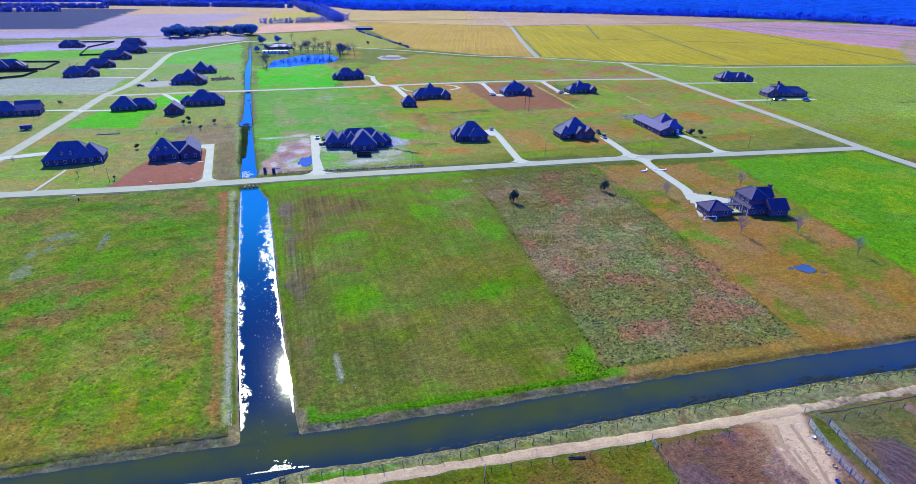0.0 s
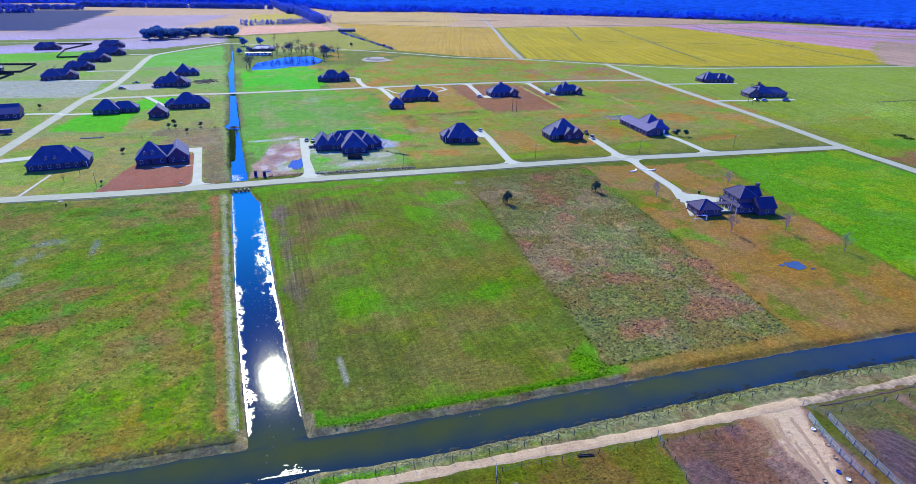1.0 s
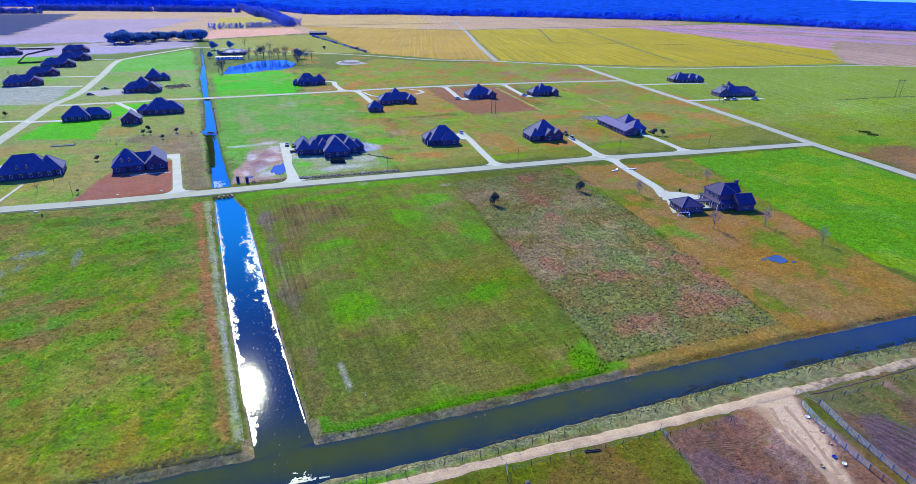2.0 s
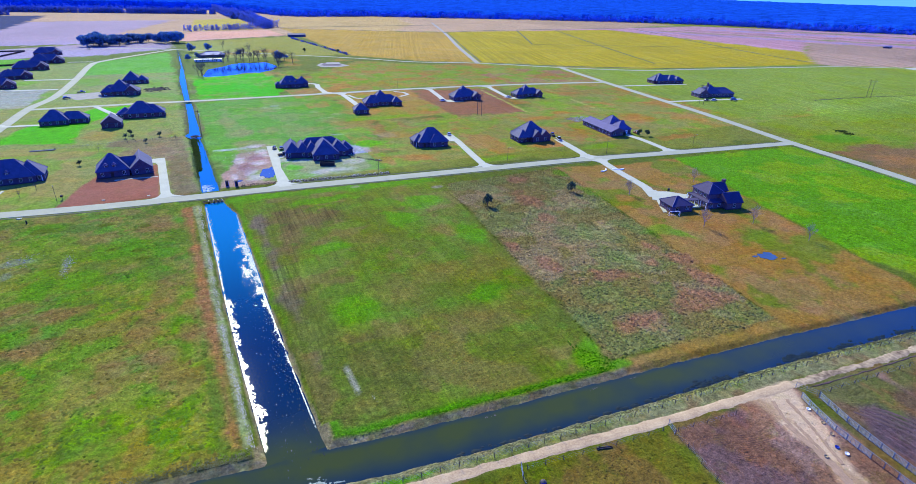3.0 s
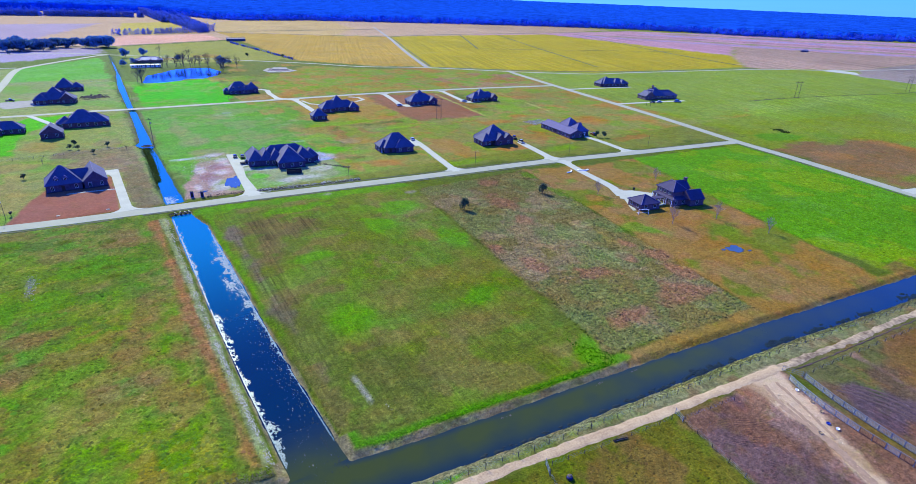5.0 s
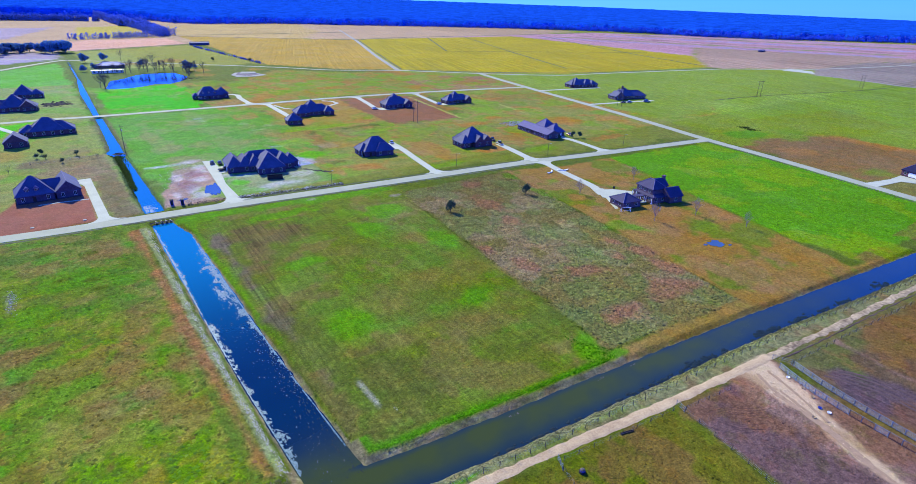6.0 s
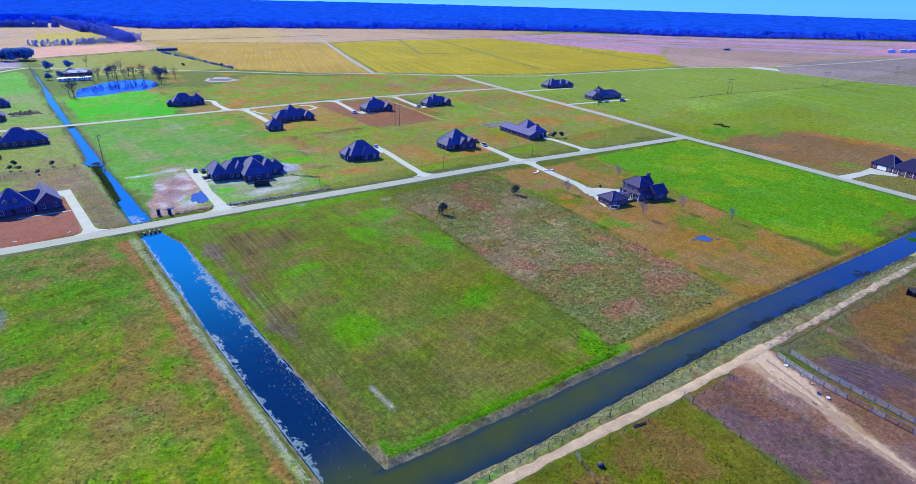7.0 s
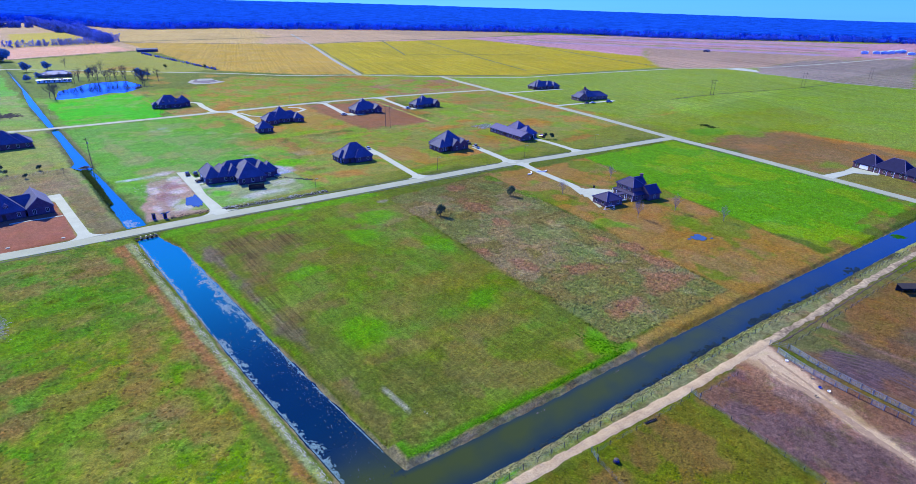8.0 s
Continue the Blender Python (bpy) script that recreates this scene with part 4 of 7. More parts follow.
road("driveway", [(-81, 652), (-104, 655)], 4.4, M_DRIVE, DRIVE, "driveway", z=0.12)
slab("gravel_yard", [(-87, 432), (-74, 403), (-50, 410), (-56, 436)], M_GRAVEL, "pale gravel yard beside a new house", 0.05, "yard")
road("driveway", [(-60, 371), (-45, 330)], 3.6, M_DRIVE, DRIVE, "driveway", z=0.12)
slab("driveway", [(20.0, 150), (25.2, 149.6), (26.0, 178), (28.5, 194), (35, 196), (34, 206), (30.5, 206), (31, 219), (26.4, 220)], M_DRIVE, DRIVE + " leading to a large house")
road("driveway", [(113.5, 140), (119, 168), (123.6, 190), (126, 206)], 4.0, M_DRIVE, DRIVE, "driveway", z=0.12)
slab("parking_pad", [(124, 191), (119.5, 192), (117, 204), (127.5, 206)], M_DRIVE, "concrete parking pad", 0.125)
road("driveway", [(169.5, 132), (174, 152), (178, 172)], 4.6, M_DRIVE, DRIVE, "driveway", z=0.12)
road("driveway", [(172.6, 131), (167, 110), (161.6, 86), (156, 76)], 4.4, M_DRIVE, DRIVE + " crossing the lawn", "driveway", z=0.12)
slab("driveway_apron", [(160, 84), (155.6, 75), (149.4, 66.4), (146.2, 61.4), (147.6, 61), (152.5, 67.5), (158, 72), (163, 82)], M_DRIVE, "concrete apron in front of a garage", 0.125)
slab("courtyard", [(160, 82), (153, 74), (158, 66), (172, 71), (166, 79)], M_DRIVE, "concrete courtyard between house and garage", 0.13)
road("driveway", [(218.6, 127), (222.5, 150), (223.4, 168)], 4.2, M_DRIVE, DRIVE, "driveway", z=0.12)
road("driveway", [(107.8, 364), (106, 330), (103.5, 300), (100, 292)], 4.4, M_DRIVE, DRIVE, "driveway", z=0.12)
road("driveway_loop", [(111, 356), (112.6, 340), (118, 333), (126, 332)], 2.2, M_DRIVE, "narrow curved concrete path", "path", z=0.13)
road("driveway_loop", [(150, 358), (156, 352), (156, 342), (146, 335)], 3.0, M_DRIVE, "curved concrete drive", "driveway", z=0.12)
road("driveway", [(183, 361), (176.5, 330), (171, 306)], 4.2, M_DRIVE, DRIVE, "driveway", z=0.12)
slab("parking_pad", [(168, 310), (172, 299), (184, 298), (182, 306)], M_DRIVE, "concrete parking pad", 0.125)
road("driveway", [(236, 353), (230, 326), (224.5, 300)], 4.2, M_DRIVE, DRIVE, "driveway", z=0.12)
slab("parking_pad", [(221, 303), (224, 294), (236, 293), (234, 300)], M_DRIVE, "concrete parking pad", 0.125)
road("driveway", [(97.6, 370), (98.6, 400), (101.5, 416), (99, 422), (90, 424)], 4.4, M_DRIVE, DRIVE, "driveway", z=0.12)
road("driveway", [(350, 315), (385, 308), (420, 301)], 4.4, M_DRIVE, DRIVE, "driveway", z=0.12)
road("driveway", [(333, 238.5), (360, 233), (400, 225)], 4.4, M_DRIVE, DRIVE, "driveway", z=0.12)
slab("driveway", [(277, 19), (276, 13), (297, 9.5), (302, 0), (306.5, 0), (310, 13.6), (297, 14.2)], M_DRIVE, DRIVE + " with a wide apron")


def bell_mouth(x, y, tx, ty, w):
    """A drive's flared end where it meets the road."""
    d = (Vector((tx, ty)) - Vector((x, y))).normalized()
    n = Vector((-d.y, d.x))
    rim = [(0.0, 5.0), (0.7, 3.1), (1.6, 1.7), (3.0, 0.7), (5.0, 0.1)]
    pts = [Vector((x, y)) + d * a + n * (w / 2 + b) for a, b in rim] + [Vector((x, y)) + d * a - n * (w / 2 + b) for a, b in rim[::-1]]
    slab("driveway_mouth", [(p.x, p.y) for p in pts], M_DRIVE, "flared concrete mouth of a driveway", 0.112)


for mouth in ((114.2, 142.0, 119, 168, 4.0), (170.2, 135.4, 174, 152, 4.6), (172.0, 129.4, 167, 110, 4.4), (219.0, 127.4, 222.5, 150, 4.2), (-22.2, 155.0, -22.3, 190, 3.6), (22.4, 152.0, 23.4, 178, 4.6), (107.6, 364.4, 106, 330, 4.4), (182.4, 361.6, 176.5, 330, 4.2), (235.6, 355.4, 230, 326, 4.2), (97.7, 370.4, 98.6, 400, 4.4)):
    bell_mouth(*mouth)
slab("house_pad", [(134, 549), (143, 566), (160, 566), (166, 534), (152, 527), (135, 531)], M_GRAVEL, "pale gravel pad for a new house", 0.2, "pad")
slab("house_pad", [(138, 546), (147, 567), (161, 564), (160, 540), (148, 534)], M_SHADE_EARTH, "dark levelled soil inside a gravel pad", 0.3, "pad")
slab("foundation_slab", [(144, 552), (150, 568), (163, 563), (160, 546)], M_GRAVEL, "bare concrete foundation slab", 0.7, "foundation")

# ---- houses ----
SHARED = {}


def shared(key, make):
    if key not in SHARED:
        SHARED[key] = make()
    return SHARED[key]


def mesh_of(name, build, material):
    bm = bmesh.new()
    build(bm)
    me = bpy.data.meshes.new(name)
    bm.to_mesh(me)
    bm.free()
    me.materials.append(material)
    return me


def window_frame_mesh(w, h):
    """A frame with two lights, in one piece."""
    def build(bm):
        xs, zs, t = (-w / 2 - 0.12, -w / 2, -0.03, 0.03, w / 2, w / 2 + 0.12), (-0.12, 0, h, h + 0.12), -0.07
        grid = {(i, k, d): bm.verts.new((x, y, z)) for i, x in enumerate(xs) for k, z in enumerate(zs) for d, y in enumerate((t, 0.02))}
        cells = [(i, k) for i in range(5) for k in range(3) if not (k == 1 and i in (1, 3))]
        for i, k in cells:
            bm.faces.new([grid[q] for q in ((i, k, 0), (i + 1, k, 0), (i + 1, k + 1, 0), (i, k + 1, 0))])
            for (di, dk), (p, q) in (((-1, 0), ((i, k + 1), (i, k))), ((1, 0), ((i + 1, k), (i + 1, k + 1))), ((0, -1), ((i, k), (i + 1, k))), ((0, 1), ((i + 1, k + 1), (i, k + 1)))):
                if (i + di, k + dk) not in cells:
                    bm.faces.new([grid[v] for v in ((*p, 0), (*p, 1), (*q, 1), (*q, 0))])
    return shared(("frame", w, h), lambda: mesh_of("window", build, M_TRIM))


def pane_mesh(w, h):
    return shared(("pane", w, h), lambda: mesh_of("pane", lambda bm: box_into(bm, -w / 2, w / 2, -0.035, 0.01, 0, h), M_GLASS))


def window(parent, m, w=1.1, h=1.6):
    f = new("window", window_frame_mesh(w, h))
    f.parent, f.matrix_local = parent, m
    p = new("pane", pane_mesh(w, h))
    p.parent = f
    return f


def roof_part(cx, cy, w, d, eave, pitch, kind, over, material, wall_material, parent):
    """A hip or gable roof with fascia; its ridge and hips carry caps."""
    W, D = w / 2 + over, d / 2 + over
    t = math.tan(radians(pitch))
    bm = bmesh.new()
    e = [bm.verts.new((cx + sx * W, cy + sy * D, eave)) for sx, sy in ((-1, -1), (1, -1), (1, 1), (-1, 1))]
    lo = [bm.verts.new((v.co.x, v.co.y, eave - 0.22)) for v in e]
    if kind == "h":
        run = min(W, D)
        z = eave + run * t
        a, b = ((-(W - run), 0), (W - run, 0)) if W >= D else ((0, -(D - run)), (0, D - run))
    elif kind == "gx":
        z, a, b = eave + D * t, (-W, 0), (W, 0)
    else:
        z, a, b = eave + W * t, (0, -D), (0, D)
    r = [bm.verts.new((cx + p[0], cy + p[1], z)) for p in (a, b)]
    if abs(a[0] - b[0]) + abs(a[1] - b[1]) < 0.02:
        bm.verts.remove(r[1])
        r = [r[0], r[0]]
    along_x = (kind == "gx") or (kind == "h" and W >= D)
    if along_x:
        faces = [(e[0], e[1], r[1], r[0]), (e[2], e[3], r[0], r[1]), (e[1], e[2], r[1]), (e[3], e[0], r[0])]
        lines = [(e[0], r[0]), (e[3], r[0]), (e[1], r[1]), (e[2], r[1]), (r[0], r[1])]
    else:
        faces = [(e[1], e[2], r[1], r[0]), (e[3], e[0], r[0], r[1]), (e[0], e[1], r[0]), (e[2], e[3], r[1])]
        lines = [(e[0], r[0]), (e[1], r[0]), (e[2], r[1]), (e[3], r[1]), (r[0], r[1])]
    for f in faces:
        g = []
        for v in f:
            if v not in g:
                g.append(v)
        bm.faces.new(g)
    for i in range(4):
        bm.faces.new((e[i], lo[i], lo[(i + 1) % 4], e[(i + 1) % 4]))
    bm.faces.new(lo[::-1])
    bmesh.ops.recalc_face_normals(bm, faces=bm.faces)
    caps = [(p.co.copy(), q.co.copy()) for p, q in lines if p is not q]
    if kind != "h":
        caps = caps[-1:]
    ob = part("roof", bm, material, parent)
    for p, q in caps:
        cb = bmesh.new()
        rod_into(cb, p + Vector((0, 0, 0.02)), q + Vector((0, 0, 0.02)), 0.16, 0.16, 5)
        part("ridge_cap", cb, M_CAP, ob)
    if kind != "h":
        for s in (-1, 1):
            gb = bmesh.new()
            if kind == "gx":
                tri = [(cx + s * (W + 0.01), cy - D + 0.3, eave), (cx + s * (W + 0.01), cy + D - 0.3, eave), (cx + s * (W + 0.01), cy, z - 0.3)]
            else:
                tri = [(cx - W + 0.3, cy + s * (D + 0.01), eave), (cx + W - 0.3, cy + s * (D + 0.01), eave), (cx, cy + s * (D + 0.01), z - 0.3)]
            off = Vector((s * 0.05, 0, 0)) if kind == "gx" else Vector((0, s * 0.05, 0))
            v0 = [gb.verts.new(p) for p in tri]
            v1 = [gb.verts.new(Vector(p) + off) for p in tri]
            gb.faces.new(v0), gb.faces.new(v1[::-1])
            for i in range(3):
                gb.faces.new((v0[i], v0[(i + 1) % 3], v1[(i + 1) % 3], v1[i]))
            bmesh.ops.recalc_face_normals(gb, faces=gb.faces)
            part("gable", gb, wall_material, ob)
    return ob, z


SIDES = {"S": (0, -1, 0), "E": (1, 0, 90), "N": (0, 1, 180), "W": (-1, 0, -90)}


def house(name, x, y, rot, blocks, wall, roof, label, doors=(), garages=(), dormers=(), chimneys=(), columns=(), category="house", gap=3.4, group="", size=1.0):
    """blocks: (cx, cy, width, depth, eave height, pitch, 'h' hip / 'gx' / 'gy' gable[, base height])."""
    h = tagged(new(name), label, category, group)
    h.matrix_world = pose(x, y, 0, 0, 0, rot) @ Matrix.Diagonal((size, size, (1 + size) / 2, 1))
    for b in blocks:
        cx, cy, w, d, eave, pitch, kind = b[:7]
        z0 = b[7] if len(b) > 7 else 0.0
        bm = bmesh.new()
        box_into(bm, cx - w / 2, cx + w / 2, cy - d / 2, cy + d / 2, z0 - (0.3 if z0 == 0 else 0), eave)
        part("wall", bm, wall, h)
        if z0 == 0:
            plinth = bmesh.new()
            box_into(plinth, cx - w / 2 - 0.12, cx + w / 2 + 0.12, cy - d / 2 - 0.12, cy + d / 2 + 0.12, -0.3, 0.3)
            part("plinth", plinth, M_PLINTH, h)
        roof_part(cx, cy, w, d, eave, pitch, kind, 0.45, roof, wall, h)
        for s, (nx, ny, turn) in SIDES.items():
            long = w if nx == 0 else d
            n = int((long - 1.2) / gap)
            for i in range(n):
                o = (i + 0.5) * long / n - long / 2
                px = cx + (nx * w / 2 if nx else (o if ny < 0 else -o))
                py = cy + (ny * d / 2 if ny else (o if nx > 0 else -o))
                tx, ty = px + nx * 0.6, py + ny * 0.6
                if any(c is not b and abs(tx - c[0]) < c[2] / 2 + 0.2 and abs(ty - c[1]) < c[3] / 2 + 0.2 and (c[7] if len(c) > 7 else 0) <= z0 for c in blocks):
                    continue
                if any(k[0] == s and abs(px - k[1]) < k[3] / 2 + 0.8 and abs(py - k[2]) < k[3] / 2 + 0.8 for k in (*doors, *garages)):
                    continue
                window(h, pose(px, py, z0 + 0.95, 0, 0, turn))
    for s, px, py, w in doors:
        bm = bmesh.new()
        box_into(bm, -w / 2, w / 2, -0.06, 0.02, 0.3, 2.5)
        box_into(bm, w / 2 - 0.2, w / 2 - 0.12, -0.12, -0.06, 1.3, 1.4)
        part("door", bm, M_DOOR, h).matrix_local = pose(px, py, 0, 0, 0, SIDES[s][2])
    for s, px, py, w in garages:
        bm = bmesh.new()
        for k in range(4):
            box_into(bm, -w / 2, w / 2, -0.07, 0.02, 0.08 + k * 0.58, 0.62 + k * 0.58)
        part("garage_door", bm, M_WHITE, h).matrix_local = pose(px, py, 0, 0, 0, SIDES[s][2])
    for px, py, z, side in dormers:
        dm = bmesh.new()
        box_into(dm, -0.9, 0.9, 0, 2.6, 0, 1.5)
        dob = part("dormer", dm, wall, h)
        dob.matrix_local = pose(px, py, z, 0, 0, SIDES[side][2])
        rb = bmesh.new()
        v = [rb.verts.new(p) for p in ((-1.15, -0.25, 1.42), (1.15, -0.25, 1.42), (0, -0.25, 2.45), (-1.15, 3.2, 1.42), (1.15, 3.2, 1.42), (0, 3.2, 2.45))]
        for q in ((0, 1, 2), (3, 5, 4), (0, 3, 4, 1), (0, 2, 5, 3), (1, 4, 5, 2)):
            rb.faces.new([v[i] for i in q])
        bmesh.ops.recalc_face_normals(rb, faces=rb.faces)
        part("dormer_roof", rb, M_CAP if roof is M_ROOF else roof, dob)
        window(dob, pose(0, -0.01, 0.25), 0.9, 1.0)
    for px, py, z0, z1 in chimneys:
        bm = bmesh.new()
        box_into(bm, px - 0.7, px + 0.7, py - 0.5, py + 0.5, z0, z1)
        box_into(bm, px - 0.85, px + 0.85, py - 0.65, py + 0.65, z1, z1 + 0.25)
        part("chimney", bm, wall, h)
    for px, py, z1 in columns:
        bm = bmesh.new()
        rod_into(bm, (px, py, 0.1), (px, py, z1), 0.16, 0.14, 8)
        box_into(bm, px - 0.22, px + 0.22, py - 0.22, py + 0.22, 0, 0.25)
        part("column", bm, M_WHITE, h)
    return h


R = -7.0
DARK = "with a steep dark hipped roof"
# the two-storey house on the orange lawn, and its garage
house("two_storey_house", 171.6, 61.0, R - 6, [(-1.5, 1.5, 8, 11, 5.7, 36, "h"), (-1.0, 0.5, 11.6, 13.5, 2.8, 17, "h"), (3.6, 3.0, 6.5, 6.5, 5.4, 38, "gx"), (4.8, -5.0, 7.5, 7.5, 3.0, 38, "gx")], M_BRICK_PALE, M_ROOF_BROWN,
      "two-storey tan brick house with brown shingled roofs and a chimney", doors=[("W", -6.82, 2, 1.1)], chimneys=[(6.6, 3.0, 3, 9.2)], columns=[(-7.6, -6.3, 2.6), (-7.6, -2.5, 2.6), (-7.6, 4.5, 2.6), (-7.6, 7.2, 2.6)], size=0.89)
for k in range(3):
    window(bpy.data.objects["two_storey_house"], pose(-5.51, -1.8 + k * 3.2, 3.9, 0, 0, -90), 1.4, 1.3)
house("garage", 153.6, 62.6, R - 6, [(0, 0, 8.8, 8.2, 2.7, 29, "h")], M_BRICK_PALE, M_ROOF_BROWN, "detached tan brick garage with a brown hipped roof", garages=[("N", 0, 4.11, 4.6)], category="garage")
walkway = tagged(new("covered_walkway"), "white covered walkway joining house and garage", "walkway")
walkway.matrix_world = pose(161.2, 62.6, 0, 0, 0, R - 6)
wb = bmesh.new()
box_into(wb, -3.4, 3.4, -1.3, 1.3, 2.6, 2.8)
part("roof", wb, M_ROOF_BROWN, walkway)
wb = bmesh.new()
box_into(wb, -3.4, 3.4, -2.4, 1.6, -0.1, 0.16)
part("floor", wb, M_DRIVE, walkway)
for cx in (-3.0, 0.0, 3.0):
    for cy in (-1.1, 1.1):
        wb = bmesh.new()
        rod_into(wb, (cx, cy, 0.1), (cx, cy, 2.6), 0.12, 0.12, 8)
        part("column", wb, M_WHITE, walkway)
house("house", 47.0, 194.0, R, [(2, 3.5, 27, 13, 3.1, 38, "h"), (-14, 4, 8, 17, 3.1, 46, "h"), (-8.4, 2.5, 7.5, 15, 3.1, 45, "h"), (-3.4, 1.5, 8, 15, 3.1, 44, "h"), (3.2, -4, 14, 20, 3.2, 40, "h"), (11.4, -0.5, 10, 15, 3.1, 40, "h"), (16, 1.2, 7, 10, 2.9, 40, "h")], M_BRICK_DARK, M_ROOF,
      "sprawling dark brick house under many steep hipped roofs", garages=[("W", -18.01, 7, 5.0), ("W", -18.01, 1.5, 2.8)], doors=[("S", -3.6, -7.02, 1.2)], size=0.86)
house("house", 106.6, 190.5, R, [(0.5, 0, 17, 13, 3.0, 43, "h"), (-6.5, 1, 7, 9, 3.0, 40, "h"), (3, -4.5, 10, 7, 3.0, 42, "h")], M_BRICK_DARK, M_ROOF, "dark brick house " + DARK + " beside its drive", doors=[("S", -5, -7.02, 1.2)], garages=[("E", 7.51, 3, 4.8)], columns=[(-9.2, -4.2, 2.8), (-6.8, -4.2, 2.8)], size=0.93)
house("house", 164.0, 180.0, R, [(0, 0, 17, 16, 3.1, 41, "h"), (-7, -2, 8, 12, 3.0, 40, "h"), (6, -5, 7, 8, 3.0, 42, "gy"), (0.5, -7, 6, 5, 3.1, 46, "gy")], M_BRICK, M_ROOF, "brown brick house with steep dark gabled and hipped roofs", doors=[("S", -4, -8.02, 1.2)], garages=[("E", 8.51, 3.5, 4.8)], size=0.93)
house("house", 218.0, 180.5, -9.7, [(0, 0, 9.5, 33, 2.9, 24, "gy"), (6.5, 1.5, 11, 12, 3.3, 42, "h"), (6.5, -7.5, 9, 10, 3.0, 38, "h"), (9, -3, 5, 6, 3.0, 42, "gx")], M_BRICK_PALE, M_ROOF_GREY, "long pale house with a low grey gabled roof", garages=[("S", 6.5, -12.51, 4.6)], doors=[("W", -4.76, 0, 1.1)])
house("house", 121.5, 309.5, R, [(0, 1, 14, 14, 3.1, 45, "h"), (0, -1, 27, 11, 3.0, 36, "h"), (-9.5, -4.5, 9, 11, 3.0, 41, "h"), (11, -4.5, 7, 10, 3.0, 41, "h")], M_BRICK, M_ROOF, "brick house with steep blue-grey hipped roofs", doors=[("N", 0, 7.02, 1.2)], size=0.92)
house("garage", 98.5, 284.5, R, [(0, 0, 9, 8.5, 2.9, 40, "h")], M_BRICK, M_ROOF, "small detached brick garage with a hipped roof", garages=[("N", 0, 4.26, 4.8)], category="garage")
house("house", 188.0, 308.0, R, [(0, 1, 13, 13, 3.0, 45, "h"), (0, -1, 20, 12, 3.0, 36, "h"), (-6.5, -4, 8, 9, 3.0, 42, "h"), (8, -5, 6, 8, 3.0, 42, "gy")], M_BRICK_DARK, M_ROOF, "dark brick house with peaked hipped roofs on a bare lot")
house("house", 240.0, 301.0, R, [(0, 0, 12, 13, 3.1, 46, "h"), (1, -1, 26, 11, 3.0, 35, "h"), (-8, -3, 8, 10, 3.0, 40, "h"), (11, -6, 6, 6, 3.0, 42, "gy")], M_BRICK, M_ROOF, "brick house with a tall peaked centre roof", size=0.85)
house("house", 77.5, 411.0, R + 2, [(0, 0, 19, 13, 3.3, 43, "h"), (-11, 0, 5, 7, 3.0, 36, "h"), (12, 1.5, 10, 10, 4.0, 42, "h"), (9, 0, 6, 9, 3.0, 36, "gx")], M_BRICK_DARK, M_ROOF, "house with three dormers in a dark hipped roof", dormers=[(-5, -5.3, 4.3, "S"), (0, -5.3, 4.3, "S"), (5, -5.3, 4.3, "S")], doors=[("S", 0, -6.52, 1.3)], size=0.86)
house("house", 406.0, 317.0, R - 5, [(-4, 0, 13, 14, 3.0, 40, "h"), (2, 0, 29, 11, 3.0, 34, "h"), (6, -2, 9, 11, 3.0, 38, "h"), (13, -3, 8, 11, 3.0, 36, "h")], M_BRICK, M_ROOF, "low brick house with three hipped roofs in line")
house("house", 386.0, 246.0, R - 8, [(0, 1, 14, 15, 3.1, 40, "h"), (3, -1, 32, 11, 3.0, 34, "h"), (-9, -3, 9, 9, 3.0, 38, "gy")], M_BRICK_PALE, M_ROOF, "pale brick house with a broad porch and dark hipped roof", columns=[(-13, -7.2, 2.8), (-10, -7.2, 2.8), (-7, -7.2, 2.8)], chimneys=[(-1.5, 1, 4, 10.5)])
house("house", 310.5, -5.0, 70, [(0, 0, 18, 12, 3.1, 42, "h"), (14, 0.5, 13, 11, 3.0, 42, "h"), (-12, -1, 10, 14, 3.1, 43, "h")], M_BRICK, M_ROOF_SHADED, "long brick house with a dark hipped roof and white porch posts", garages=[("N", 14, 6.02, 5.0), ("S", 15, -5.02, 5.2)], columns=[(-4, 7.4, 2.9), (0, 7.4, 2.9), (4, 7.4, 2.9), (7, 7.4, 2.9)], size=0.9)
WL = "along the western road"
house("house", -78.5, 203.0, 2, [(-1.5, 0, 24, 15, 3.1, 41, "h"), (8, 0.8, 12, 14, 3.0, 41, "h"), (-6, 5, 9, 8, 3.0, 38, "h")], M_BRICK_DARK, M_ROOF, "dark house with two dormers in a broad hipped roof", dormers=[(-4.5, -6.2, 4.0, "S"), (-0.5, -6.2, 4.0, "S")], doors=[("S", 2, -7.02, 1.3)], columns=[(13, -6.2, 2.8), (8, -6.2, 2.8)], size=0.83)
house("house", -37.6, 197.5, 2, [(-4.5, 0, 14, 13, 3.2, 44, "h"), (2, 2, 8, 9, 3.0, 40, "gx"), (8, 2.5, 9.5, 19, 3.2, 40, "gy"), (-4, 6, 7, 4, 3, 30, "h")], M_BRICK_DARK, M_ROOF, "dark brick house with two pale dormers beside a bare red lot", dormers=[(-7.0, -5.3, 4.2, "S"), (-3.5, -5.3, 4.2, "S")], doors=[("S", -5, -6.52, 1.3)], size=0.87)
